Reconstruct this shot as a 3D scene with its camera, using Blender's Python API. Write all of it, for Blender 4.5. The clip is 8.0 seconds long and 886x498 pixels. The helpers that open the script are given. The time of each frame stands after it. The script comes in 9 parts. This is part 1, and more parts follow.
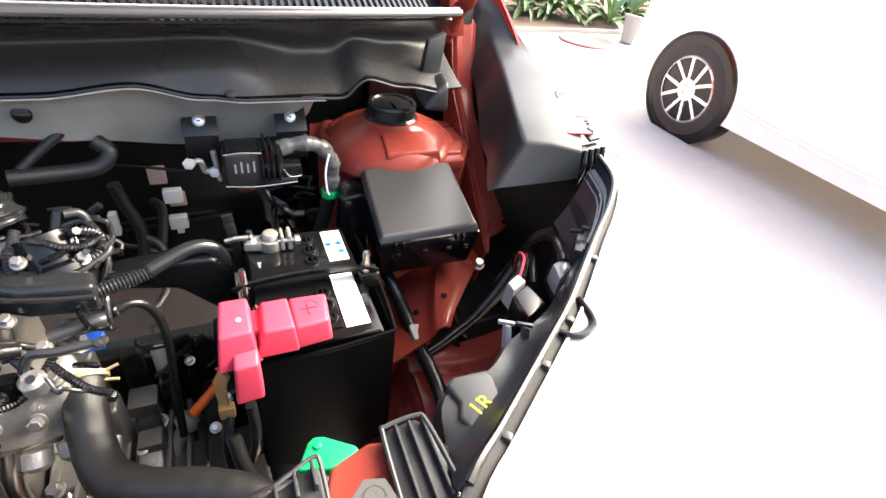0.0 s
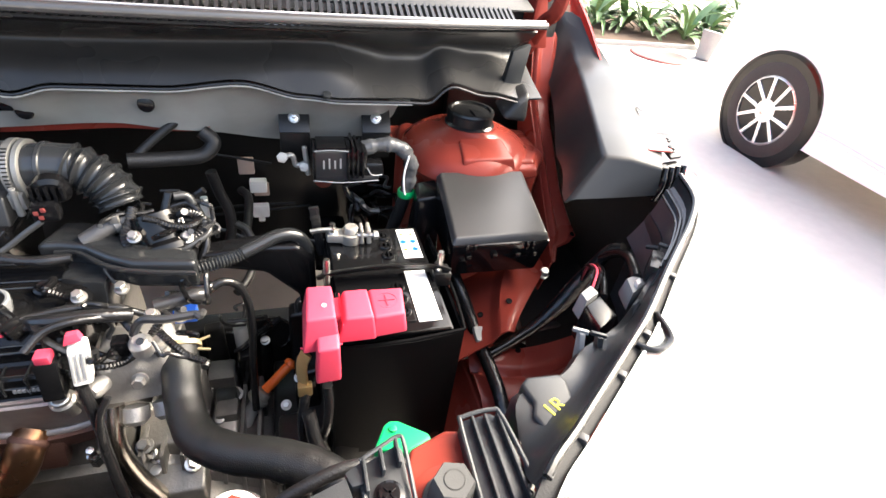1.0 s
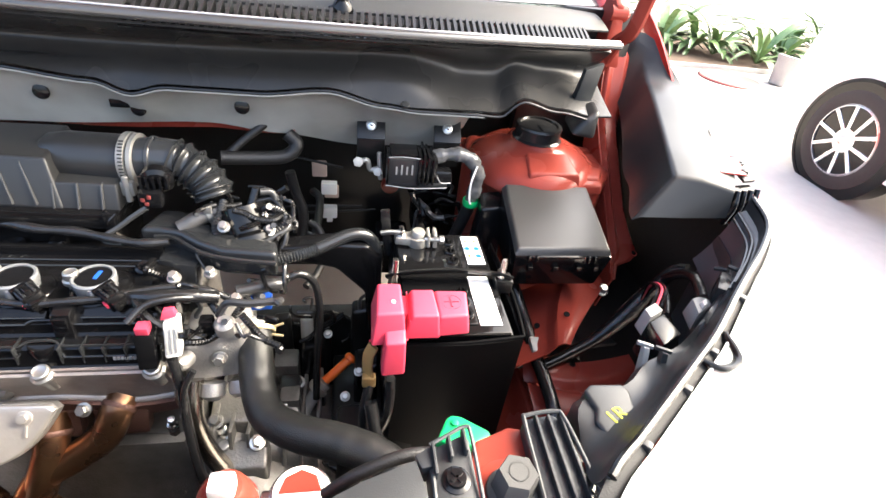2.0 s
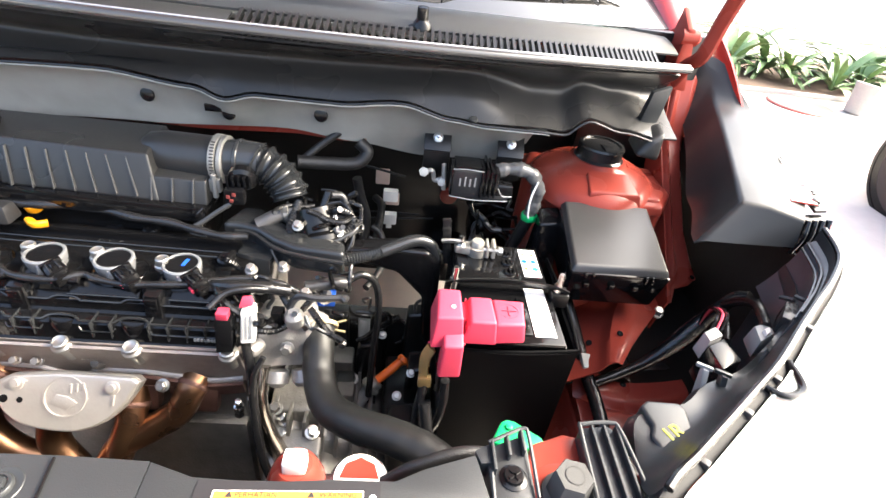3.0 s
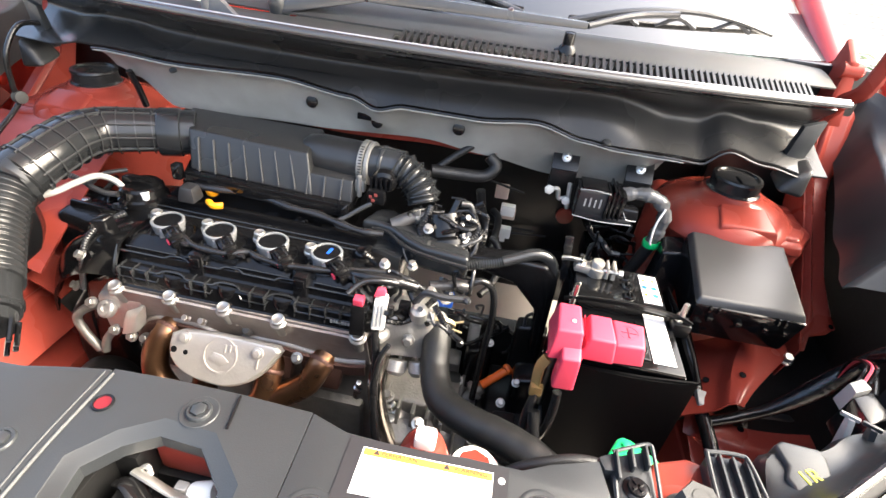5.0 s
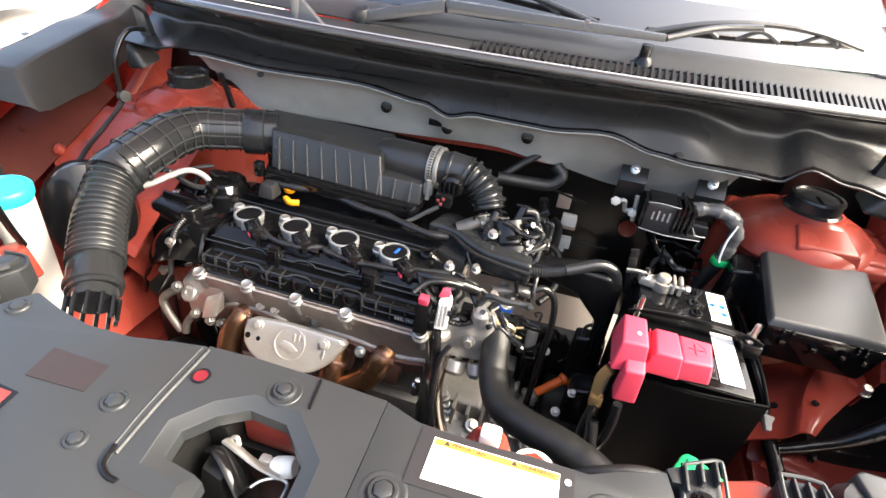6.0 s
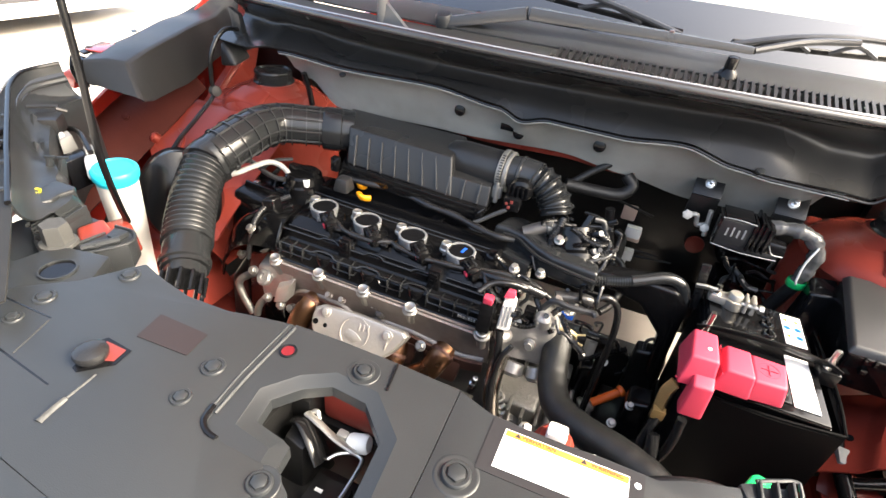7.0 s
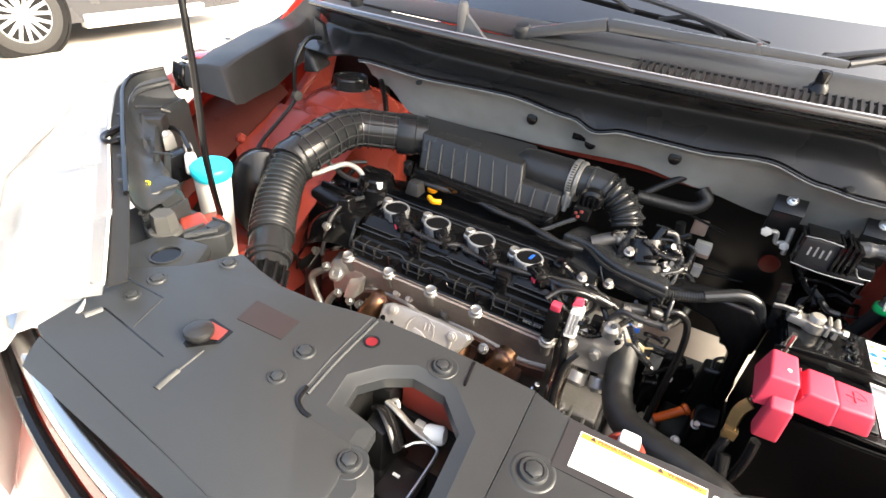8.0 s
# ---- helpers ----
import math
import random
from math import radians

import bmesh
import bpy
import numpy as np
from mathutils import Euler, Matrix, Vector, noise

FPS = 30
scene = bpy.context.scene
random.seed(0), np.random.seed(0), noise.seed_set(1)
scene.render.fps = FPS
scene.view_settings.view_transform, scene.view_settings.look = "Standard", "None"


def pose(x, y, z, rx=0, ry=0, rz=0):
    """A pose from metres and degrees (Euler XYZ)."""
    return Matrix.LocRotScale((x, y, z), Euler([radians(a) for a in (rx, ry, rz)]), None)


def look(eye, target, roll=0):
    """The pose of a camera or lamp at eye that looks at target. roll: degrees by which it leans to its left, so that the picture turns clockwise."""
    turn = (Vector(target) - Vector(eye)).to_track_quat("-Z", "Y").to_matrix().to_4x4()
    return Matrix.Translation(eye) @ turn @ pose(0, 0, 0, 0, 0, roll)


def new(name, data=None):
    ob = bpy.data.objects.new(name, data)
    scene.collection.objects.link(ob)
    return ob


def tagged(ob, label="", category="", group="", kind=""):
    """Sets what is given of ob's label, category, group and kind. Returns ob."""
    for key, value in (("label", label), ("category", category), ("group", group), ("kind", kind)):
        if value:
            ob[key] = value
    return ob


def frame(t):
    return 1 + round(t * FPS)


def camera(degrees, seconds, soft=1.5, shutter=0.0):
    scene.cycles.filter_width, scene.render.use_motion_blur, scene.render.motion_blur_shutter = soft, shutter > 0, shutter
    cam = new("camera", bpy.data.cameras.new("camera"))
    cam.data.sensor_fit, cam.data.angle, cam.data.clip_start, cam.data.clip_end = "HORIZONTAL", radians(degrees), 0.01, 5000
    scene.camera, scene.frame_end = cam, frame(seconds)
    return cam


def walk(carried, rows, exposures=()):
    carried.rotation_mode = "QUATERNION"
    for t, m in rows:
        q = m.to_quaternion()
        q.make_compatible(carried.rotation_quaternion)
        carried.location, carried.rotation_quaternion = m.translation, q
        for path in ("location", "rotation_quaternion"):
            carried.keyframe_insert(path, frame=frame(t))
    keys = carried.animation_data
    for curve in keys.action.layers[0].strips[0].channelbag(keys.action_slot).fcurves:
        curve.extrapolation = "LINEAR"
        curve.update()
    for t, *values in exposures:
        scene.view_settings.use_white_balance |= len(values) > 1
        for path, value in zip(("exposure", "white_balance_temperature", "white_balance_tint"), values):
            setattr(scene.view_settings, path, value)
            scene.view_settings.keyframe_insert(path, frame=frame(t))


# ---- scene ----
cam = camera(83.2, 8.0, soft=1.5)
PATH = [
    (0, (0.337, 0.012, 1.322), (1.074, 1.45, 0.145), 8.1),
    (0.5, (0.318, 0.01, 1.326), (0.965, 1.486, 0.142), 8.3),
    (1, (0.301, 0.004, 1.328), (0.855, 1.519, 0.147), 8.5),
    (1.5, (0.286, -0.004, 1.329), (0.748, 1.55, 0.157), 8.4),
    (3, (0.248, -0.035, 1.338), (0.443, 1.597, 0.199), 8.4),
    (3.5, (0.237, -0.041, 1.341), (0.339, 1.606, 0.21), 8.3),
    (4, (0.227, -0.049, 1.341), (0.238, 1.605, 0.216), 8.2),
    (4.5, (0.216, -0.06, 1.341), (0.134, 1.593, 0.218), 7.8),
    (6, (0.185, -0.093, 1.346), (-0.185, 1.522, 0.226), 6.6),
    (6.5, (0.174, -0.104, 1.346), (-0.288, 1.487, 0.225), 6.6),
    (7, (0.163, -0.12, 1.345), (-0.389, 1.443, 0.226), 6.7),
    (7.5, (0.152, -0.137, 1.347), (-0.492, 1.391, 0.229), 6.3),
    (8, (0.143, -0.15, 1.349), (-0.593, 1.339, 0.235), 5.7),
]
walk(cam, [(t, look(eye, target, roll)) for t, eye, target, roll in PATH], exposures=[(0, 3.04, 6400, 5), (1.5, 3.20, 6350, 5), (4, 3.34, 6350, 5), (6, 3.06, 6480, 5), (8, 2.86, 6650, 4)])

# ---- bright hazy daylight, strongest from one side ----
SUN_EL, SUN_AZ = 40.0, 85.0          # azimuth clockwise from +y
world = bpy.data.worlds.new("daylight")
scene.world = world
world.use_nodes = True
wn = world.node_tree.nodes
sky = wn.new("ShaderNodeTexSky")
sky.sky_type = 'NISHITA'
sky.sun_disc = False
sky.sun_elevation = radians(SUN_EL)
sky.sun_rotation = radians(SUN_AZ)
sky.air_density, sky.dust_density, sky.ozone_density = 0.7, 9.0, 0.3
wn["Background"].inputs["Strength"].default_value = 0.15
world.node_tree.links.new(sky.outputs["Color"], wn["Background"].inputs["Color"])
sun_data = bpy.data.lights.new("sun", 'SUN')
sun_data.energy, sun_data.angle, sun_data.color = 0.3, radians(30.0), (1.0, 0.95, 0.88)
sun = new("sun", sun_data)
sun.matrix_world = look((0, 0, 0), (-math.sin(radians(SUN_AZ)) * math.cos(radians(SUN_EL)), -math.cos(radians(SUN_AZ)) * math.cos(radians(SUN_EL)), -math.sin(radians(SUN_EL))))
sun.location = (6, 0, 12)

# ---- materials ----
def mat(name, col, rough=0.5, metal=0.0, coat=0.0, var=0.15, scale=60.0, bump=0.0, bscale=400.0, rvar=0.12, tint=None, big=6.0, trans=0.0, alpha=1.0, ior=1.45, spec=0.5):
    """Surface with two scales of colour and gloss variation and a fine relief."""
    m = bpy.data.materials.new(name)
    m.use_nodes = True
    t = m.node_tree
    n, l = t.nodes, t.links
    b = n["Principled BSDF"]
    geo = n.new("ShaderNodeNewGeometry")
    fine, large = n.new("ShaderNodeTexNoise"), n.new("ShaderNodeTexNoise")
    fine.inputs["Scale"].default_value, large.inputs["Scale"].default_value = scale, big
    fine.inputs["Detail"].default_value, large.inputs["Detail"].default_value = 4.0, 3.0
    l.new(geo.outputs["Position"], fine.inputs["Vector"])
    l.new(geo.outputs["Position"], large.inputs["Vector"])
    mix = n.new("ShaderNodeMix")
    mix.data_type = 'RGBA'
    dark = tint if tint else tuple(c * (1 - 2 * var) for c in col)
    mix.inputs["A"].default_value = (*dark, 1)
    mix.inputs["B"].default_value = (*[min(1, c * (1 + var)) for c in col], 1)
    add = n.new("ShaderNodeMath")
    add.operation = 'MULTIPLY_ADD'
    add.inputs[1].default_value = 0.5
    l.new(fine.outputs["Fac"], add.inputs[0])
    half = n.new("ShaderNodeMath")
    half.operation = 'MULTIPLY'
    half.inputs[1].default_value = 0.75
    l.new(large.outputs["Fac"], half.inputs[0])
    l.new(half.outputs[0], add.inputs[2])
    l.new(add.outputs[0], mix.inputs["Factor"])
    l.new(mix.outputs["Result"], b.inputs["Base Color"])
    rr = n.new("ShaderNodeMapRange")
    rr.inputs["To Min"].default_value, rr.inputs["To Max"].default_value = max(0.02, rough - rvar), min(1, rough + rvar)
    l.new(large.outputs["Fac"], rr.inputs["Value"])
    l.new(rr.outputs["Result"], b.inputs["Roughness"])
    b.inputs["Metallic"].default_value = metal
    b.inputs["Coat Weight"].default_value = coat
    b.inputs["Coat Roughness"].default_value = 0.06
    b.inputs["IOR"].default_value = ior
    b.inputs["Specular IOR Level"].default_value = spec
    b.inputs["Transmission Weight"].default_value = trans
    b.inputs["Alpha"].default_value = alpha
    if bump > 0:
        bn, bt = n.new("ShaderNodeBump"), n.new("ShaderNodeTexNoise")
        bt.inputs["Scale"].default_value, bt.inputs["Detail"].default_value = bscale, 3.0
        l.new(geo.outputs["Position"], bt.inputs["Vector"])
        l.new(bt.outputs["Fac"], bn.inputs["Height"])
        bn.inputs["Strength"].default_value, bn.inputs["Distance"].default_value = bump, 0.002
        l.new(bn.outputs["Normal"], b.inputs["Normal"])
    return m


BLACK = mat("black_grained_plastic", (0.028, 0.028, 0.0285), 0.32, bump=0.10, bscale=900, var=0.12)
COWLB = mat("black_cowl_plastic", (0.022, 0.022, 0.022), 0.27, spec=0.34, bump=0.08, bscale=900, var=0.15)
GREYD = mat("grey_cowl_plastic", (0.052, 0.052, 0.050), 0.55, spec=0.28, bump=0.1, bscale=900, var=0.12)
COVER = mat("charcoal_moulded_plastic", (0.0215, 0.0235, 0.0252), 0.36, bump=0.12, bscale=1100, var=0.1)
GLOSSB = mat("satin_black_plastic", (0.005, 0.005, 0.0053), 0.10, bump=0.04, bscale=220, spec=0.34, rvar=0.05)
CASEB = mat("smooth_black_case", (0.005, 0.005, 0.0055), 0.17, bump=0.04, bscale=300, spec=0.38, rvar=0.07)
TRAYB = mat("dull_black_tray", (0.004, 0.004, 0.0042), 0.38, bump=0.05, bscale=300, spec=0.05)
VOIDB = mat("dusty_black_liner", (0.016, 0.0135, 0.012), 0.6, bump=0.15, bscale=120, spec=0.12)
DARKST = mat("black_painted_steel", (0.007, 0.007, 0.007), 0.32, bump=0.06, bscale=250)
GREYP = mat("grey_black_moulded_panel", (0.26, 0.26, 0.245), 0.42, bump=0.12, bscale=700, var=0.28, scale=25, big=9)
RUBBER = mat("black_rubber", (0.010, 0.010, 0.0105), 0.42, bump=0.35, bscale=600, var=0.2)
TAPE = mat("black_harness_tape", (0.010, 0.010, 0.0105), 0.2, bump=0.35, bscale=160, var=0.3, rvar=0.1)
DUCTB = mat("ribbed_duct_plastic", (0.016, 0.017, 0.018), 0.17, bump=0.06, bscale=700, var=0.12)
# Paler than the duct plastic, for the gleam on ribs, sleeve and loops
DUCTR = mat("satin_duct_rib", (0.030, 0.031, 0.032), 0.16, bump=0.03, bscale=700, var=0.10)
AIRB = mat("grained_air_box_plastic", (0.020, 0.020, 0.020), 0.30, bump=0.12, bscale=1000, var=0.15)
# Air box ribs lighter than the case, their highlights put into the colour
AIRR = mat("highlit_air_box_rib", (0.045, 0.045, 0.045), 0.28, bump=0.05, bscale=800, var=0.12)
CAPG = mat("grey_black_rubber", (0.016, 0.016, 0.0165), 0.22, bump=0.15, bscale=500, var=0.15)
GREYBR = mat("dull_cast_iron", (0.12, 0.115, 0.11), 0.5, metal=0.6, bump=0.4, bscale=220, var=0.35, scale=60)
PALEH = mat("pale_hose_rubber", (0.30, 0.30, 0.29), 0.35, var=0.15, bump=0.1)
EDGEW = mat("painted_edge_gleam", (0.36, 0.36, 0.38), 0.18, coat=0.6, var=0.08)
PALEG = mat("pale_grey_trim", (0.12, 0.12, 0.118), 0.42, var=0.08, bump=0.08)
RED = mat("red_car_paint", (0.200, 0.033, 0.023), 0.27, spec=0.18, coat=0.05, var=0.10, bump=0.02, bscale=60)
# Body red darkened to brown for the shade inside the fender
BROWN = mat("red_paint_in_shade", (0.050, 0.012, 0.009), 0.5, spec=0.12, var=0.2, bump=0.1, bscale=200)
WOVEN = mat("woven_hose_rubber", (0.011, 0.0115, 0.0115), 0.38, bump=0.35, bscale=900, var=0.25)
REDIN = mat("dull_red_inner_panel", (0.15, 0.028, 0.024), 0.5, var=0.12)
BROWNR = mat("shaded_red_metal", (0.12, 0.010, 0.014), 0.35, var=0.15)
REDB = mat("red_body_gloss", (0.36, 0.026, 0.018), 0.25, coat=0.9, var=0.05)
PINK = mat("magenta_red_plastic", (0.46, 0.036, 0.070), 0.5, bump=0.05, bscale=700, var=0.06)
ALU = mat("cast_aluminium", (0.54, 0.525, 0.50), 0.42, metal=0.8, bump=0.35, bscale=350, var=0.22, scale=90)
ALUD = mat("oily_cast_aluminium", (0.24, 0.23, 0.215), 0.42, metal=0.7, bump=0.4, bscale=250, var=0.35, scale=50)
PIPEM = mat("oily_brown_steel", (0.36, 0.33, 0.29), 0.26, metal=1.0, var=0.3, scale=40, bump=0.08)
DIRTYW = mat("grubby_white_plastic", (0.52, 0.51, 0.49), 0.4, var=0.35, tint=(0.16, 0.155, 0.15), scale=70, big=40)
CLIPZ = mat("cream_zinc_wire", (0.40, 0.33, 0.19), 0.4, metal=0.4, var=0.15)
STEEL = mat("zinc_plated_steel", (0.62, 0.61, 0.58), 0.28, metal=1.0, var=0.15, bump=0.05)
BANDZ = mat("dull_zinc_band", (0.24, 0.235, 0.22), 0.45, metal=0.5, var=0.2, bump=0.15, bscale=300)
LEAD = mat("lead_terminal", (0.40, 0.385, 0.35), 0.45, metal=0.7, var=0.3, bump=0.5, bscale=180)
# Pale streaks mixed into the colour for glints on the crinkled film
FILM = mat("clear_wrap_over_black_hose", (0.085, 0.085, 0.085), 0.08, var=0.5, tint=(0.004, 0.004, 0.004), scale=80, big=40, bump=1.0, bscale=70, rvar=0.04)
SHIELD = mat("pressed_heat_shield", (0.55, 0.52, 0.48), 0.42, metal=0.75, var=0.12, bump=0.12, bscale=200)
COILG = mat("grey_coil_body", (0.20, 0.205, 0.21), 0.24, metal=0.3, var=0.15)
BOLTZ = mat("dull_zinc_bolt", (0.42, 0.41, 0.385), 0.42, metal=0.9, var=0.2, bump=0.1)
HEADM = mat("warm_machined_head", (0.36, 0.32, 0.29), 0.45, metal=0.7, var=0.25, scale=80, bump=0.2)
WIREG = mat("sooty_grey_conduit", (0.013, 0.013, 0.0135), 0.24, var=0.3, bump=0.15)
BRONZE = mat("heat_tinted_exhaust", (0.20, 0.112, 0.058), 0.30, metal=0.95, var=0.3, tint=(0.12, 0.055, 0.04), scale=18, big=22, bump=0.06)
RUST = mat("browned_gasket_steel", (0.13, 0.066, 0.05), 0.55, metal=0.5, var=0.3, bump=0.3)
WHITEP = mat("white_plastic", (0.80, 0.80, 0.78), 0.4, var=0.06)
CYAN = mat("cyan_cap_plastic", (0.03, 0.55, 0.70), 0.35, var=0.06)
MILK = mat("milky_tank_plastic", (0.78, 0.77, 0.72), 0.45, var=0.05)
GREEN = mat("green_plastic", (0.01, 0.38, 0.10), 0.35, var=0.08)
ORANGE = mat("orange_plastic", (0.75, 0.14, 0.02), 0.4, var=0.1)
AMBER = mat("amber_plastic", (0.85, 0.36, 0.01), 0.38, var=0.06)
BLUE = mat("blue_connector", (0.015, 0.08, 0.42), 0.38, var=0.08)
PAPER = mat("white_label", (0.82, 0.81, 0.78), 0.5, var=0.03)
LABELK = mat("black_label_film", (0.02, 0.02, 0.022), 0.35, var=0.1)
ORLAB = mat("orange_label_band", (0.62, 0.20, 0.03), 0.5, var=0.05)
INK = mat("dark_ink", (0.02, 0.02, 0.02), 0.5)
INKB = mat("blue_ink", (0.02, 0.20, 0.55), 0.5)
INKY = mat("yellow_ink", (0.80, 0.60, 0.03), 0.5)
YELLOW = mat("yellow_paint_mark", (0.75, 0.70, 0.03), 0.5, var=0.1)
GREYC = mat("grey_connector", (0.23, 0.23, 0.225), 0.5, var=0.1)
WARMGREY = mat("unpainted_bracket", (0.55, 0.42, 0.35), 0.5, var=0.12)
YELLOWZ = mat("yellow_zinc_bracket", (0.40, 0.27, 0.11), 0.4, metal=0.6, var=0.2)
HARN = mat("grey_loom_tube", (0.022, 0.022, 0.023), 0.3, bump=0.1)
DSQ = mat("faint_brown_patch", (0.020, 0.014, 0.013), 0.5, var=0.15)
CHROME = mat("bright_chrome", (0.62, 0.61, 0.59), 0.2, metal=1.0, var=0.02, rvar=0.03)
TYRE = mat("tyre_rubber", (0.028, 0.027, 0.026), 0.75, bump=0.4, bscale=150, var=0.25)
ALLOY = mat("machined_alloy", (0.75, 0.75, 0.76), 0.25, metal=0.9, var=0.05)
ALLOYD = mat("dark_alloy_pocket", (0.02, 0.02, 0.025), 0.4)
WHITECAR = mat("white_car_paint", (0.78, 0.78, 0.77), 0.25, coat=0.8, var=0.03)
DARKCAR = mat("dark_car_paint", (0.03, 0.03, 0.033), 0.25, coat=0.8, var=0.05)
GROUND = mat("pale_concrete", (0.50, 0.46, 0.41), 0.75, bump=0.25, bscale=90, var=0.12, scale=14, big=1.2)
WALLM = mat("pale_wall_paint", (0.72, 0.71, 0.68), 0.7, bump=0.1, bscale=60, var=0.05)
LEAF = mat("broad_green_leaf", (0.13, 0.21, 0.085), 0.30, var=0.35, scale=25, big=9)
SOIL = mat("planter_soil", (0.09, 0.06, 0.04), 0.9, bump=0.5, bscale=40)
MAROON = mat("maroon_painted_plate", (0.33, 0.10, 0.09), 0.55, var=0.15)
GREYSTONE = mat("grey_stone", (0.30, 0.30, 0.29), 0.7, bump=0.3, bscale=60)
FRIT = mat("black_glass_border", (0.012, 0.012, 0.013), 0.08, coat=0.5, var=0.05, rvar=0.03)
GLASS = mat("clear_green_glass", (0.80, 0.90, 0.87), 0.02, trans=0.85, var=0.02, rvar=0.01, ior=1.45)
LENS = mat("clear_lamp_lens", (0.86, 0.86, 0.84), 0.06, trans=0.88, var=0.02, rvar=0.03, ior=1.3)
# Bluer and paler than the housing, sky light on this wall put into the colour
WELLB = mat("skylit_lamp_wall", (0.050, 0.053, 0.058), 0.32, bump=0.05, bscale=600, var=0.1)
BANDB = mat("matt_charcoal_band", (0.022, 0.022, 0.022), 0.6, bump=0.15, bscale=700, spec=0.15)
REFLD = mat("grey_reflector_facet", (0.34, 0.34, 0.33), 0.3, var=0.12)
REFL = mat("pale_reflector", (0.46, 0.46, 0.45), 0.35, var=0.15, scale=30)
FCOV = mat("satin_fender_plastic", (0.022, 0.022, 0.022), 0.36, spec=0.32, bump=0.10, bscale=800, var=0.1)
SEALG = mat("shiny_rubber_seal", (0.045, 0.045, 0.046), 0.22, coat=0.6, var=0.1, bump=0.05)
ARMG = mat("satin_wiper_paint", (0.055, 0.055, 0.056), 0.24, var=0.1, bump=0.03)
DASH = mat("pale_dashboard_cover", (0.48, 0.58, 0.54), 0.55, var=0.08)
SEATM = mat("dark_interior", (0.04, 0.04, 0.042), 0.7)


# ---- building helpers ----
BASE = {}


def thing(name, at, label, category, group="", kind=""):
    ob = new(name)
    ob.empty_display_size = 0.02
    ob.location = at
    BASE[ob] = Vector(at)
    return tagged(ob, label, category, group, kind)


def part(name, bm, material, parent, label="", sharp=38):
    """Links a bmesh, given in world places, as one mesh under a thing or a part."""
    base = BASE[parent]
    lim = radians(sharp)
    bmesh.ops.recalc_face_normals(bm, faces=bm.faces[:])
    for e in bm.edges:
        e.smooth = len(e.link_faces) == 2 and e.calc_face_angle(0) < lim
    for f in bm.faces:
        f.smooth = True
    bm.transform(Matrix.Translation(-base))
    me = bpy.data.meshes.new(name)
    bm.to_mesh(me)
    bm.free()
    me.materials.append(material)
    ob = new(name, me)
    ob.parent = parent
    BASE[ob] = base
    if label:
        ob["label"] = label
    return ob


def single(name, bm, material, label, category, group="", kind="", sharp=38):
    """A thing that is one mesh."""
    lo = Vector([min(v.co[i] for v in bm.verts) for i in range(3)])
    hi = Vector([max(v.co[i] for v in bm.verts) for i in range(3)])
    at = Vector(((lo.x + hi.x) / 2, (lo.y + hi.y) / 2, lo.z))
    lim = radians(sharp)
    bmesh.ops.recalc_face_normals(bm, faces=bm.faces[:])
    for e in bm.edges:
        e.smooth = len(e.link_faces) == 2 and e.calc_face_angle(0) < lim
    for f in bm.faces:
        f.smooth = True
    bm.transform(Matrix.Translation(-at))
    me = bpy.data.meshes.new(name)
    bm.to_mesh(me)
    bm.free()
    me.materials.append(material)
    ob = new(name, me)
    ob.location = at
    BASE[ob] = at
    return tagged(ob, label, category, group, kind)


def B():
    return bmesh.new()


def bevel(bm, geom_faces, w, seg=2, angle=25):
    for f in geom_faces:
        f.normal_update()
    es = {e for f in geom_faces for e in f.edges if len(e.link_faces) == 2 and e.calc_face_angle(0) > radians(angle)}
    if w > 0 and es:
        bmesh.ops.bevel(bm, geom=list(es), offset=w, segments=seg, affect='EDGES', profile=0.6, clamp_overlap=True)


def hexa(bm, lo, hi, w=0.003, seg=2):
    """Solid from four lower and four upper corners, in the same order round."""
    v = [bm.verts.new(p) for p in (*lo, *hi)]
    fs = [bm.faces.new([v[i] for i in q]) for q in ((3, 2, 1, 0), (4, 5, 6, 7), (0, 1, 5, 4), (1, 2, 6, 5), (2, 3, 7, 6), (3, 0, 4, 7))]
    bevel(bm, fs, w, seg)
    return bm


def box(bm, x0, x1, y0, y1, z0, z1, w=0.003, seg=2, m=None):
    lo = [(x0, y0, z0), (x1, y0, z0), (x1, y1, z0), (x0, y1, z0)]
    hi = [(x, y, z1) for x, y, _ in lo]
    if m is not None:
        lo, hi = [m @ Vector(p) for p in lo], [m @ Vector(p) for p in hi]
    return hexa(bm, lo, hi, w, seg)


def prism(bm, pts, z0, z1, w=0.003, m=None, seg=2, taper=1.0):
    """A polygon in the plane, given thickness from z0 to z1."""
    cx, cy = sum(p[0] for p in pts) / len(pts), sum(p[1] for p in pts) / len(pts)
    a = [Vector((p[0], p[1], z0)) for p in pts]
    b = [Vector((cx + (p[0] - cx) * taper, cy + (p[1] - cy) * taper, z1)) for p in pts]
    if m is not None:
        a, b = [m @ p for p in a], [m @ p for p in b]
    va, vb = [bm.verts.new(p) for p in a], [bm.verts.new(p) for p in b]
    n = len(pts)
    fs = [bm.faces.new(va[::-1]), bm.faces.new(vb)]
    fs += [bm.faces.new((va[i], va[(i + 1) % n], vb[(i + 1) % n], vb[i])) for i in range(n)]
    bevel(bm, fs, w, seg)
    return bm


def axes(axis):
    k = Vector(axis).normalized()
    i = k.orthogonal().normalized()
    return i, k.cross(i), k


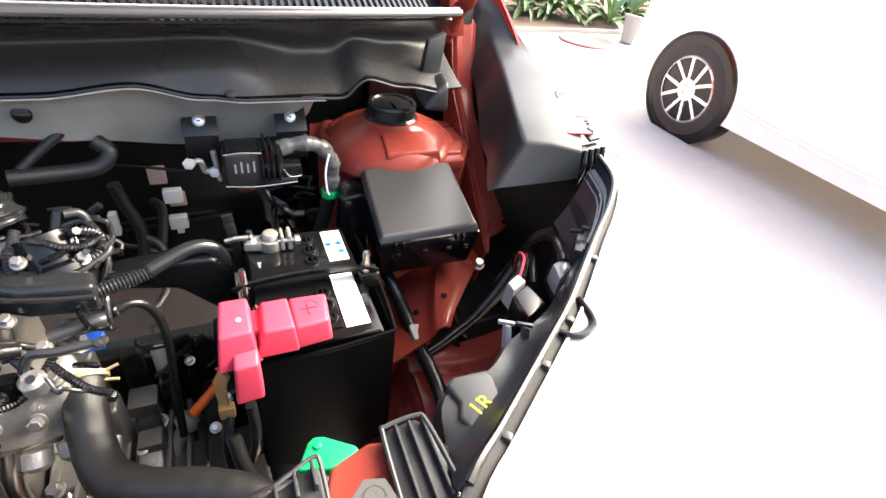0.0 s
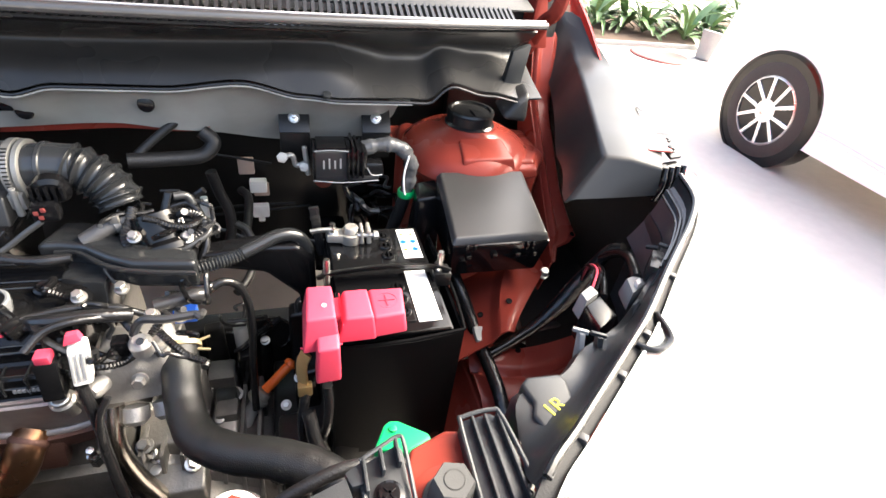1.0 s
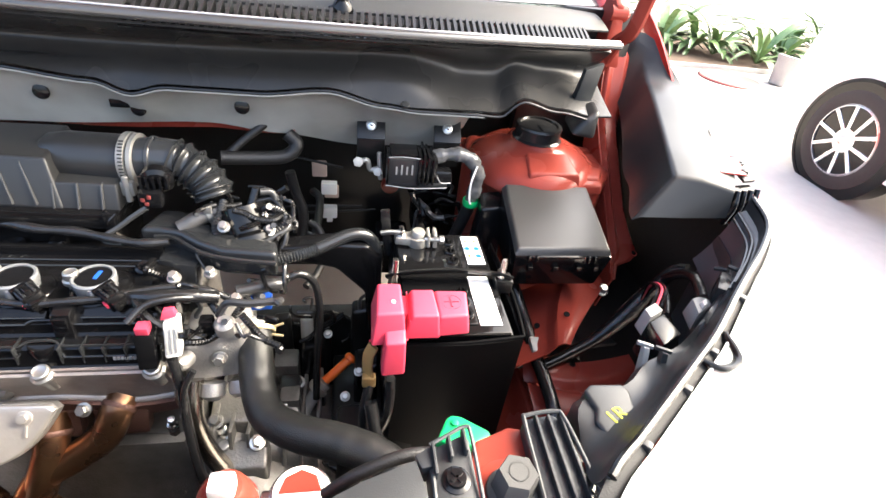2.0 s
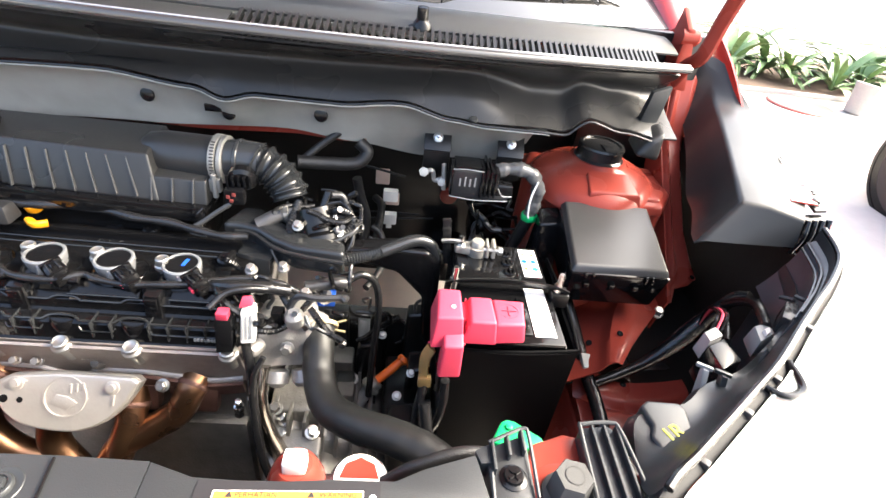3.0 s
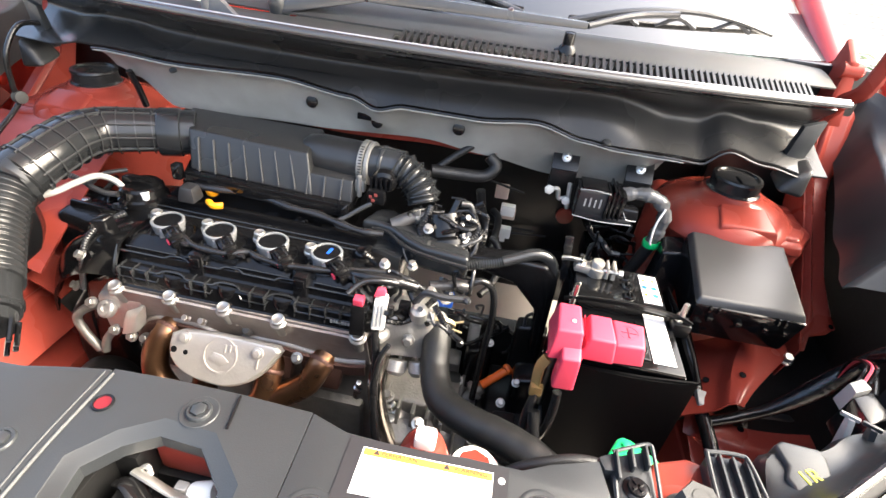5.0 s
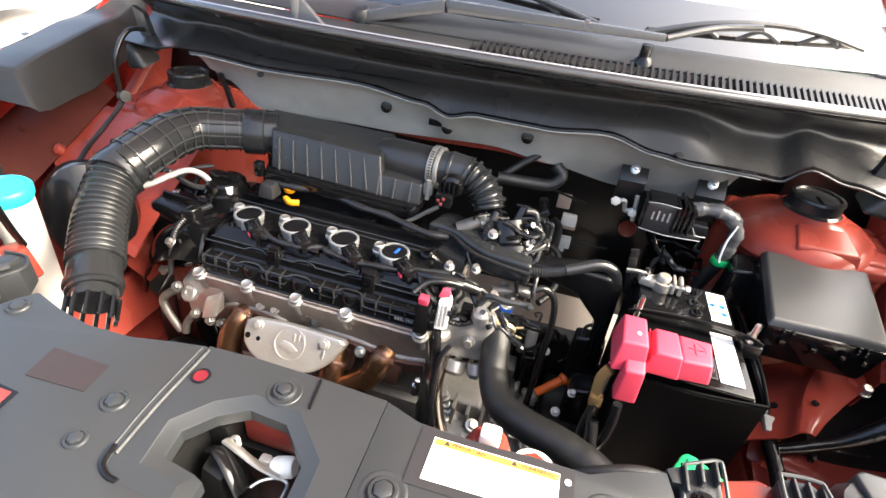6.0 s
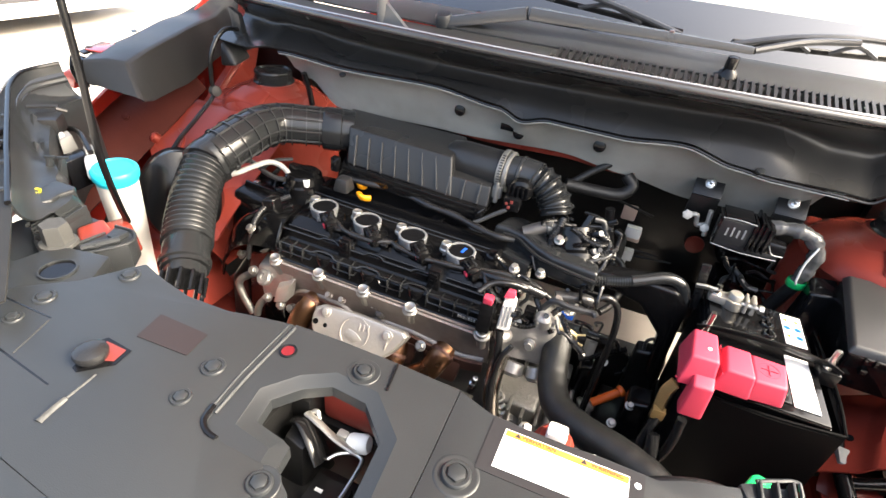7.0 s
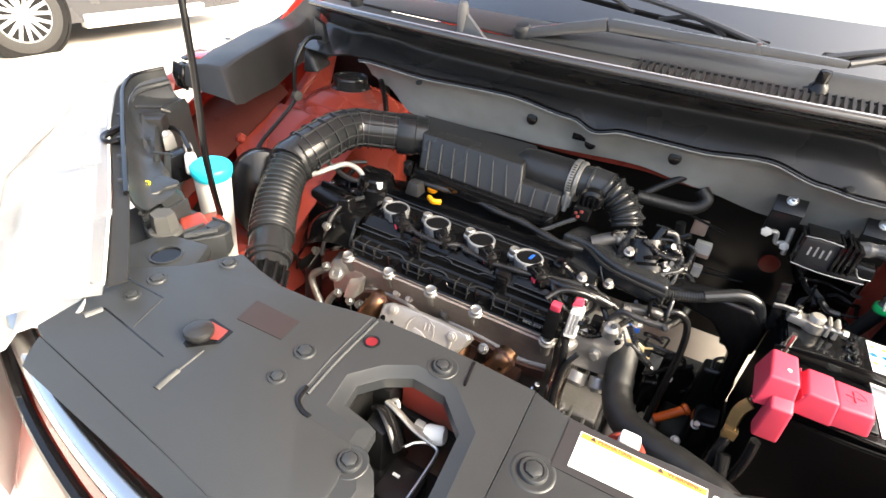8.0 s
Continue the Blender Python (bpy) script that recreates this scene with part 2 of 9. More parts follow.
def lathe(bm, at, axis, prof, n=24, jag=None):
    """Turned solid: prof holds (radius, height along the axis)."""
    at = Vector(at)
    i, j, k = axes(axis)
    rings = []
    for r, h in prof:
        if r <= 1e-6:
            rings.append([bm.verts.new(at + k * h)])
        else:
            rings.append([bm.verts.new(at + k * h + (i * math.cos(2 * math.pi * s / n) + j * math.sin(2 * math.pi * s / n)) * (r * (jag(s) if jag else 1))) for s in range(n)])
    for a, b in zip(rings, rings[1:]):
        for s in range(n):
            q = [a[s % len(a)], a[(s + 1) % len(a)], b[(s + 1) % len(b)], b[s % len(b)]]
            q = list(dict.fromkeys(q))
            if len(q) > 2:
                bm.faces.new(q)
    for ring in (rings[0], rings[-1]):
        if len(ring) > 1:
            try:
                bm.faces.new(ring)
            except ValueError:
                pass
    return bm


def rod(bm, p0, p1, r, n=16, w=0.001):
    p0, p1 = Vector(p0), Vector(p1)
    h = (p1 - p0).length
    w = min(w, r * 0.4, h * 0.4)
    return lathe(bm, p0, p1 - p0, [(r - w, 0), (r, w), (r, h - w), (r - w, h)], n)


def bolt(bm, at, axis, r, h, washer=1.35):
    lathe(bm, at, axis, [(r * washer, 0), (r * washer, h * 0.25), (r, h * 0.3)], 18)
    i, j, k = axes(axis)
    return lathe(bm, Vector(at) + k * h * 0.25, axis, [(r, 0), (r, h * 0.65), (r * 0.8, h * 0.75)], 6)


def curve_pts(pts, per=8):
    """A smooth line through the points."""
    p = [Vector(q) for q in pts]
    if len(p) == 2:
        return [p[0].lerp(p[1], i / per) for i in range(per + 1)]
    p = [2 * p[0] - p[1]] + p + [2 * p[-1] - p[-2]]
    out = []
    for a, b, c, d in zip(p, p[1:], p[2:], p[3:]):
        for s in range(per):
            t = s / per
            out.append(0.5 * ((2 * b) + (c - a) * t + (2 * a - 5 * b + 4 * c - d) * t * t + (3 * b - a - 3 * c + d) * t ** 3))
    out.append(p[-2])
    return out


def tube(bm, pts, r, n=12, per=8, prof=None, flat=1.0, raw=False):
    """A pipe along a smooth line; prof(metres along) multiplies the radius."""
    line = [Vector(p) for p in pts] if raw else curve_pts(pts, per)
    rings, s = [], 0.0
    up = (line[1] - line[0]).orthogonal().normalized()
    for q, p in enumerate(line):
        d = (line[min(q + 1, len(line) - 1)] - line[max(q - 1, 0)]).normalized()
        up = (up - d * up.dot(d)).normalized()
        side = d.cross(up)
        if q:
            s += (p - line[q - 1]).length
        k = r(q / (len(line) - 1)) if callable(r) else r
        k *= prof(s) if prof else 1
        rings.append([bm.verts.new(p + (up * math.cos(2 * math.pi * a / n) * flat + side * math.sin(2 * math.pi * a / n)) * k) for a in range(n)])
    for a, b in zip(rings, rings[1:]):
        for i in range(n):
            bm.faces.new((a[i], a[(i + 1) % n], b[(i + 1) % n], b[i]))
    bm.faces.new(rings[0][::-1])
    bm.faces.new(rings[-1])
    return bm


def fine_line(pts, step):
    """Points every so many metres along the smooth line through pts."""
    line = curve_pts(pts, 24)
    out, acc = [line[0]], 0.0
    for a, b in zip(line, line[1:]):
        d = (b - a).length
        while acc + d >= step:
            a = a.lerp(b, (step - acc) / d)
            out.append(a)
            d = (b - a).length
            acc = 0.0
        acc += d
    out.append(line[-1])
    return out


def loom(bm, pts, r, pitch=0.004, n=12):
    """Corrugated conduit."""
    line = fine_line(pts, pitch / 4)
    return tube(bm, line, r, n, raw=True, prof=lambda s: 0.93 + 0.09 * math.cos(2 * math.pi * s / pitch))


def sheet(bm, fn, nu, nv, thick=0.0025, flip=False):
    """A shell of some thickness over the points fn(u, v)."""
    g = [[bm.verts.new(fn(i / nu, j / nv)) for j in range(nv + 1)] for i in range(nu + 1)]
    fs = [bm.faces.new((g[i][j], g[i + 1][j], g[i + 1][j + 1], g[i][j + 1])) for i in range(nu) for j in range(nv)]
    if flip:
        bmesh.ops.reverse_faces(bm, faces=fs)
    bmesh.ops.recalc_face_normals(bm, faces=fs)
    if thick:
        bmesh.ops.solidify(bm, geom=fs, thickness=thick)
    return bm


def lerp_table(tab, x):
    """Smooth reading of a short table of (x, value)."""
    if x <= tab[0][0]:
        return tab[0][1]
    for (x0, y0), (x1, y1) in zip(tab, tab[1:]):
        if x <= x1:
            t = (x - x0) / (x1 - x0)
            t = t * t * (3 - 2 * t)
            return y0 + (y1 - y0) * t
    return tab[-1][1]


def words(text, size, m, depth=0.0004):
    """Raised lettering as a bmesh."""
    cu = bpy.data.curves.new("letters", 'FONT')
    cu.body, cu.size, cu.extrude, cu.align_x, cu.align_y = text, size, depth, 'CENTER', 'CENTER'
    ob = bpy.data.objects.new("letters", cu)
    scene.collection.objects.link(ob)
    dg = bpy.context.evaluated_depsgraph_get()
    me = bpy.data.meshes.new_from_object(ob.evaluated_get(dg))
    bm = B()
    bm.from_mesh(me)
    bm.transform(m)
    bpy.data.objects.remove(ob)
    bpy.data.curves.remove(cu)
    bpy.data.meshes.remove(me)
    return bm

# ---- ground and surroundings ----
bm = B()
bmesh.ops.create_grid(bm, x_segments=8, y_segments=8, size=300)
single("ground", bm, GROUND, "pale sunlit concrete yard", "ground", kind="structure")


def wheel(parent, c, side, r=0.325, w=0.20, spokes=5, fat=1.0):
    """Road wheel: tyre, rim with paired spokes, hub. side is the way it faces along x."""
    c = Vector(c)
    b = B()
    lathe(b, c - Vector((side * w, 0, 0)), (side, 0, 0), [(r * 0.66, 0.0), (r * 0.80, -0.004), (r * 0.95, 0.012), (r, 0.04), (r, w - 0.04), (r * 0.96, w - 0.014), (r * 0.82, w), (r * 0.70, w - 0.004), (r * 0.66, w - 0.02)], 48)
    ty = part("tyre", b, TYRE, parent, "black rubber tyre")
    b = B()
    lathe(b, c - Vector((side * w, 0, 0)), (side, 0, 0), [(r * 0.68, w - 0.025), (r * 0.69, w - 0.002), (r * 0.655, w - 0.006), (r * 0.62, w - 0.035), (r * 0.60, w * 0.3), (0.0, w * 0.28)], 48)
    rim = part("rim", b, ALLOYD, parent, "dark alloy rim with pale machined spokes")
    b = B()
    lathe(b, c - Vector((side * 0.03, 0, 0)), (side, 0, 0), [(r * 0.69, 0), (r * 0.70, 0.024), (r * 0.66, 0.028), (r * 0.645, 0.01)], 48)
    i, j, k = axes((side, 0, 0))
    faces = []
    for s in range(spokes):
        for d in (-1.0 / spokes, 1.0 / spokes):
            a0, a1 = 2 * math.pi * (s + 0.25) / spokes + d * 0.75, 2 * math.pi * (s + 0.25) / spokes + d * 1.6
            p = [c + (i * math.cos(a0 + e) + j * math.sin(a0 + e)) * r * 0.17 for e in (-0.22 * fat, 0.22 * fat)]
            q = [c + (i * math.cos(a1 + e) + j * math.sin(a1 + e)) * r * 0.665 for e in (0.06 * fat, -0.06 * fat)]
            lo = [v - k * 0.035 for v in p + q]
            hi = [v - k * 0.012 for v in p] + [v - k * 0.004 for v in q]
            hexa(b, lo, hi, 0.003, 1)
    lathe(b, c - k * 0.04, k, [(r * 0.24, 0), (r * 0.23, 0.03), (r * 0.12, 0.034), (r * 0.10, 0.03), (0, 0.03)], 30)
    part("spoke_face", b, ALLOY, rim, "pale machined spokes and hub")


def parked_car(name, x, y0, y1, wy, side, paint, label, wr=0.325, spokes=5, fat=1.0):
    """A neighbouring car standing along y; its flank faces the viewer at x."""
    t = thing(name, (x - side * 0.85, (y0 + y1) / 2, 0), label, "car")
    X = lambda d: x - side * d
    prof = [(y0, 0.55), (y0 + 0.1, 0.85), (y0 + 0.9, 1.02), (y0 + 1.55, 1.58), (y0 + 2.6, 1.66), (y1 - 0.35, 1.60), (y1 - 0.02, 1.05), (y1, 0.6)]
    b = B()

    def body(u, v):
        # across the car (u) and along it (v), in one skin over the top
        y = y0 + (y1 - y0) * v
        top = lerp_table(prof, y)
        a = math.pi * u
        hw = 0.86 * (1 - 0.14 * abs(2 * v - 1) ** 5)
        cx, sz = math.cos(a), math.sin(a)
        k = abs(cx) ** 0.35 * (1 if cx > 0 else -1)
        z = 0.22 + (top - 0.22) * (abs(sz) ** 0.42)
        tum = 1 - 0.22 * max(0, (z - 0.95) / 0.7) ** 1.2
        return (X(0.86) + side * hw * k * tum, y, z)
    sheet(b, body, 40, 60, 0.01)
    part("body", b, paint, t)
    for yy in wy:
        for sx, face in ((X(0.02), side), (X(1.70), -side)):
            b = B()
            lathe(b, (sx - face * 0.14, yy, wr), (face, 0, 0), [(wr * 1.15, 0), (wr * 1.17, 0.163), (wr * 1.10, 0.165), (wr * 1.08, 0.0)], 40)
            arch = part("wheel_arch", b, GLOSSB, t, "black wheel arch opening")
            b = B()
            lathe(b, (sx - face * 0.03, yy - 0.015, wr * 1.03), (face, 0, 0), [(0.0, 0.0), (wr * 1.14, 0.0), (wr * 1.14, 0.052), (0.0, 0.052)], 40)
            part("arch_liner", b, GLOSSB, t, "black arch liner")
            hub = new("wheel")
            hub.parent = t
            BASE[hub] = BASE[t]
            wheel(hub, (sx + face * 0.035, yy, wr), face, wr, 0.20, spokes, fat)
    for a, c in ((y0 + 1.15, y0 + 2.0), (y0 + 2.08, y0 + 2.95), (y0 + 3.02, y1 - 0.45)):
        b = B()
        hexa(b, [(X(0.10), a + 0.02, 1.02), (X(0.10), c, 1.02), (X(0.12), c, 1.02), (X(0.12), a + 0.02, 1.02)],
             [(X(0.20), a + 0.18, 1.45), (X(0.20), c - 0.03, 1.45), (X(0.22), c - 0.03, 1.45), (X(0.22), a + 0.18, 1.45)], 0.004)
        part("side_window", b, FRIT, t, "dark side glass")
    b = B()
    tube(b, [(X(-0.012), wy[0] + 0.45, 0.36), (X(-0.014), (wy[0] + wy[1]) / 2, 0.33), (X(-0.012), wy[1] - 0.42, 0.36)], 0.012, 8, 12)
    part("sill_strip", b, paint, t)
    return t


parked_car("white_car", 3.415, -0.96, 3.39, (-0.09, 2.586), -1, WHITECAR, "white car with dark alloy wheels parked in the sun", 0.33, 5, 1.0)
dark = parked_car("dark_car", -5.22, -1.1, 4.6, (-0.65, 2.17), 1, DARKCAR, "dark car with pale alloy wheels parked in the yard", 0.33, 8, 1.25)
b = B()
box(b, -5.30, -5.205, 2.66, 3.98, 0.165, 0.285, 0.01)
part("running_board", b, WALLM, dark, "pale running board under the dark sill")

# planter with broad leaves, a kerb, a plate and a stone beside it
kerb = thing("planter_bed", (5.2, 6.2, 0), "low concrete planter bed with dark soil", "planter")
b = B()
box(b, 3.6, 8.6, 5.42, 5.48, 0.0, 0.05, 0.008)
part("kerb", b, GREYSTONE, kerb, "grey concrete kerb")
b = B()
box(b, 3.6, 8.6, 5.48, 7.3, 0.0, 0.04, 0.008)
part("soil", b, SOIL, kerb, "dark soil")
rng = random.Random(5)
for q in range(15):
    px, py = 4.1 + 0.27 * q + rng.uniform(-0.1, 0.1), 5.75 + rng.uniform(-0.1, 0.6)
    pl = thing("leafy_plant", (px, py, 0.04), "broad-leaved green plant growing in the planter bed", "plant", "planter plants")
    b = B()
    stems = []
    for s in range(20):
        a, ln = rng.uniform(0, 6.283), rng.uniform(0.30, 0.70)
        rise = rng.uniform(0.25, 0.95)
        w = rng.uniform(0.030, 0.060)
        d = Vector((math.cos(a), math.sin(a), 0))
        sd = Vector((-d.y, d.x, 0))
        o = Vector((px, py, 0.04))
        rows = []
        for i in range(7):
            f = i / 6
            c = o + d * ln * f * (0.5 + 0.5 * f) + Vector((0, 0, rise * ln * 1.5 * f - 0.55 * ln * f ** 3))
            ww = w * math.sin(math.pi * min(1, max(0.04, f * 0.96))) ** 0.7 * (0.15 if f < 0.25 else 1)
            rows.append([b.verts.new(c - sd * ww), b.verts.new(c + Vector((0, 0, -0.012))), b.verts.new(c + sd * ww)])
        for r0, r1 in zip(rows, rows[1:]):
            for e in (0, 1):
                b.faces.new((r0[e], r0[e + 1], r1[e + 1], r1[e]))
    part("leaves", b, LEAF, pl)
b = B()
lathe(b, (4.42, 5.06, 0.0), (0, 0, 1), [(0.32, 0), (0.33, 0.012), (0.32, 0.024), (0.26, 0.026), (0.23, 0.022), (0.0, 0.022)], 40)
single("round_plate", b, MAROON, "round maroon plate lying on the concrete", "manhole cover")
b = B()
lathe(b, (5.02, 5.02, 0.0), (0.15, 0.05, 1), [(0.10, 0), (0.11, 0.05), (0.13, 0.22), (0.15, 0.30), (0.12, 0.31), (0.10, 0.25), (0, 0.24)], 16)
single("grey_pot", b, GREYSTONE, "grey stone pot beside the planter", "pot")
wl = thing("wall_back", (4, 9.0, 0), "pale louvred boundary wall", "wall", kind="structure")
b = B()
box(b, -14, 22, 9.0, 9.25, 0, 3.2, 0.01)
part("wall_face", b, WALLM, wl)
for i in range(26):
    b = B()
    z = 0.25 + i * 0.075
    hexa(b, [(4.3, 8.94, z), (9.0, 8.94, z), (9.0, 8.99, z), (4.3, 8.99, z)], [(4.3, 8.965, z + 0.062), (9.0, 8.965, z + 0.062), (9.0, 8.99, z + 0.062), (4.3, 8.99, z + 0.062)], 0.0)
    part("slat", b, WALLM, wl)

# ---- the red car ----
car = thing("red_car", (0, 2.0, 0), "red car standing with its bonnet raised, engine bay open", "car")

# cowl line: y and z of the front lip over x
def lip_y(x): return 0.60 + 0.36 * x * x
def lip_z(x): return 1.186 - 0.05 * x * x
RIDGE = [(-0.60, 1.075), (-0.52, 1.089), (-0.46, 1.093), (-0.35, 1.088), (-0.17, 1.094), (-0.05, 1.082), (-0.01, 1.068), (0.035, 1.079), (0.15, 1.079), (0.243, 1.089), (0.32, 1.073), (0.37, 1.068), (0.45, 1.068), (0.495, 1.065), (0.527, 1.088), (0.59, 1.073), (0.66, 1.06)]
GREYB = [(-0.50, 1.05), (-0.465, 1.036), (-0.395, 0.990), (-0.15, 0.998), (0.067, 1.010), (0.168, 0.999), (0.29, 0.985), (0.43, 0.990), (0.455, 1.02), (0.47, 1.05)]

# body shell behind the engine bay
def side_z(y): return lerp_table([(0.75, 0.98), (1.2, 1.02), (3.9, 1.06), (4.25, 0.9)], y)
ROOF = [(0.95, 1.20), (1.9, 1.66), (2.6, 1.72), (3.7, 1.68), (4.05, 1.55), (4.22, 1.1)]
for s in (-1, 1):
    b = B()
    sheet(b, lambda u, v: (s * (0.868 - 0.04 * (2 * v - 0.9) ** 2 - 0.05 * max(0, u - 0.8)), 0.98 + 3.22 * u, 0.25 + (side_z(0.98 + 3.22 * u) - 0.25) * v), 30, 8, 0.012)
    part("body_side", b, REDB, car, "red painted flank")
b = B()
sheet(b, lambda u, v: ((2 * v - 1) * (0.60 - 0.03 * u), 1.80 + 2.25 * u, lerp_table(ROOF, 1.80 + 2.25 * u) - 0.05 * (2 * v - 1) ** 2), 20, 12, 0.012)
part("roof", b, REDB, car)
b = B()
sheet(b, lambda u, v: ((2 * v - 1) * 0.80, 4.22 - 0.16 * max(0, u - 0.45) + 0.02 * math.sin(3 * u), 0.3 + 1.25 * u), 12, 8, 0.012)
part("tailgate", b, REDB, car)
for s in (-1, 1):
    b = B()
    tube(b, [(s * 0.76, 0.98, 1.17), (s * 0.70, 1.4, 1.42), (s * 0.615, 1.85, 1.66)], 0.032, 10)
    part("windscreen_pillar", b, REDB, car)
    for ya, yb in ((1.55, 2.35), (2.42, 3.25), (3.32, 3.95)):
        b = B()
        za = lambda y: min(1.62, lerp_table(ROOF, y) - 0.06)
        hexa(b, [(s * 0.80, ya, 1.03), (s * 0.80, yb, 1.04), (s * 0.785, yb, 1.04), (s * 0.785, ya, 1.03)],
             [(s * 0.64, ya + 0.2, za(ya + 0.2)), (s * 0.64, yb, za(yb)), (s * 0.625, yb, za(yb)), (s * 0.625, ya + 0.2, za(ya + 0.2))], 0.003)
        part("side_window", b, FRIT, car, "dark side glass")
    for yy in (0.70, 3.36):
        hub = new("wheel")
        hub.parent = car
        BASE[hub] = BASE[car]
        wheel(hub, (s * 0.845, yy, 0.325), s)

# windscreen with black border, dashboard under it
def screen(u, v, off=0.0):
    x = (2 * v - 1) * (0.74 - 0.14 * u)
    y0 = 0.775 + 0.36 * x * x
    return (x, y0 + 1.02 * u, 1.195 - 0.02 * x * x + 0.47 * u - 0.06 * x * x * u + off)
b = B()
sheet(b, lambda u, v: screen(u, v), 20, 24, 0.005)
glass = part("windscreen", b, GLASS, car, "clear green-tinted windscreen")
glass.visible_shadow = False
b = B()
sheet(b, lambda u, v: screen(u * 0.13, v, 0.004), 4, 24, 0.001)
part("windscreen_border", b, FRIT, car, "black printed border of the windscreen")
b = B()
sheet(b, lambda u, v: ((2 * v - 1) * 0.70, 0.92 + 0.36 * 0.2 + 0.55 * u, 1.165 + 0.03 * math.sin(3 * u) - 0.25 * max(0, u - 0.9)), 12, 10, 0.02)
part("dashboard", b, DASH, car, "pale dashboard top under the glass")
b = B()
box(b, -0.70, 0.70, 1.1, 4.1, 0.46, 0.95, 0.05)
part("cabin_floor", b, SEATM, car, "dark cabin interior")

# firewall and inner panels
b = B()
box(b, -0.74, 0.74, 0.955, 0.985, 0.57, 1.12, 0.006)
fw = part("firewall", b, DARKST, car, "black insulated firewall")
for s in (-1, 1):
    b = B()
    box(b, min(s * 0.60, s * 0.80), max(s * 0.60, s * 0.80), 0.925, 0.95, 0.90, 1.19, 0.006)
    part("cowl_side", b, DARKST, car, "black closing panel beside the cowl")
for x, z, w, h in ((0.212, 0.835, 0.030, 0.036), (0.236, 0.782, 0.030, 0.030)):
    b = B()
    box(b, x - w / 2, x + w / 2, 0.938, 0.946, z - h / 2, z + h / 2, 0.003)
    part("patch", b, WARMGREY, fw, "pale unpainted patch on the firewall")
b = B()
def dash_flange(u, v):
    x = -0.16 + 0.35 * u
    return (x, 0.738 + 0.010 * v, lerp_table(GREYB, x) + 0.010 - (0.010 + 0.010 * math.sin(3.14 * u)) * v)
sheet(b, dash_flange, 30, 3, 0.003)
part("upper_dash_flange", b, RED, car)

# strut towers, aprons and front rails
for s in (-1, 1):
    c = Vector((s * 0.60, 0.785, 0))
    b = B()
    F = lambda pts: [(s * x, y) for x, y in (pts if s > 0 else pts[::-1])]
    prism(b, F([(0.480, 0.820), (0.520, 0.722), (0.556, 0.692), (0.700, 0.694), (0.742, 0.750), (0.760, 0.850), (0.640, 0.890), (0.500, 0.890)]), 0.60, 0.951, 0.012, seg=3)
    lathe(b, (c.x, c.y, 0.935), (0, 0, 1), [(0.120, 0), (0.118, 0.010), (0.110, 0.024), (0.094, 0.037), (0.072, 0.047), (0.054, 0.053), (0.049, 0.060), (0.0, 0.060)], 48)
    prism(b, F([(0.556, 0.698), (0.702, 0.704), (0.724, 0.742), (0.690, 0.760), (0.600, 0.757), (0.560, 0.745)]), 0.940, 0.960, 0.006, seg=3, taper=0.96)
    hexa(b, [(s * 0.556, 0.686, 0.935), (s * 0.704, 0.690, 0.935), (s * 0.706, 0.706, 0.935), (s * 0.556, 0.702, 0.935)], [(s * 0.558, 0.688, 0.952), (s * 0.702, 0.692, 0.952), (s * 0.704, 0.706, 0.956), (s * 0.558, 0.702, 0.956)], 0.005, 3)
    hexa(b, [(s * 0.462, 0.800, 0.935), (s * 0.540, 0.795, 0.940), (s * 0.570, 0.900, 0.940), (s * 0.480, 0.900, 0.940)], [(s * 0.492, 0.806, 0.940), (s * 0.535, 0.802, 0.950), (s * 0.565, 0.900, 0.950), (s * 0.510, 0.900, 0.930)], 0.008, 3)
    lathe(b, (s * 0.672, 0.735, 0.957), (0, 0, 1), [(0.0075, 0), (0.0075, 0.0042), (0.005, 0.0042), (0.004, 0.002), (0, 0.002)], 14)
    hexa(b, [(s * 0.562, 0.680, 0.940), (s * 0.660, 0.682, 0.940), (s * 0.650, 0.738, 0.960), (s * 0.564, 0.735, 0.960)], [(s * 0.564, 0.688, 0.972), (s * 0.655, 0.690, 0.972), (s * 0.640, 0.733, 0.991), (s * 0.566, 0.730, 0.991)], 0.005, 3)
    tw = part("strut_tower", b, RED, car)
    b = B()
    lathe(b, (c.x, c.y, 0.992), (0, 0, 1), [(0.0445, 0), (0.0440, 0.004), (0.0405, 0.007), (0.0395, 0.022), (0.0410, 0.024), (0.0395, 0.028), (0.0340, 0.0285), (0.0320, 0.0255), (0.0, 0.0245)], 40)
    box(b, c.x - 0.0015, c.x + 0.0015, c.y - 0.0405, c.y - 0.002, 1.010, 1.0192, 0.0006)
    box(b, c.x - 0.002, c.x + 0.022, c.y - 0.004, c.y + 0.004, 1.0150, 1.0182, 0.001)
    part("strut_cap", b, CAPG, car, "round black strut cap")
    # sloping apron rail, narrowing to a pierced tip
    b = B()

    def rail(u, v):
        y = 0.578 + 0.352 * u
        xl = 0.712 + 0.145 * (y - 0.60)
        xr = float(np.interp(y, (0.578, 0.603, 0.612, 0.630, 0.70, 0.83, 0.93), (0.713, 0.725, 0.758, 0.768, 0.765, 0.786, 0.810)))
        z = 0.862 + 0.58 * (y - 0.62) + 1.3 * max(0, y - 0.87)
        roll = 0.010 * math.sin(math.pi * min(1, v * 3)) - 0.012 * max(0, v - 0.85) / 0.15
        return (s * (xl + (xr - xl) * v), y, z + roll * min(1, u * 4))
    sheet(b, rail, 44, 12, 0.003)
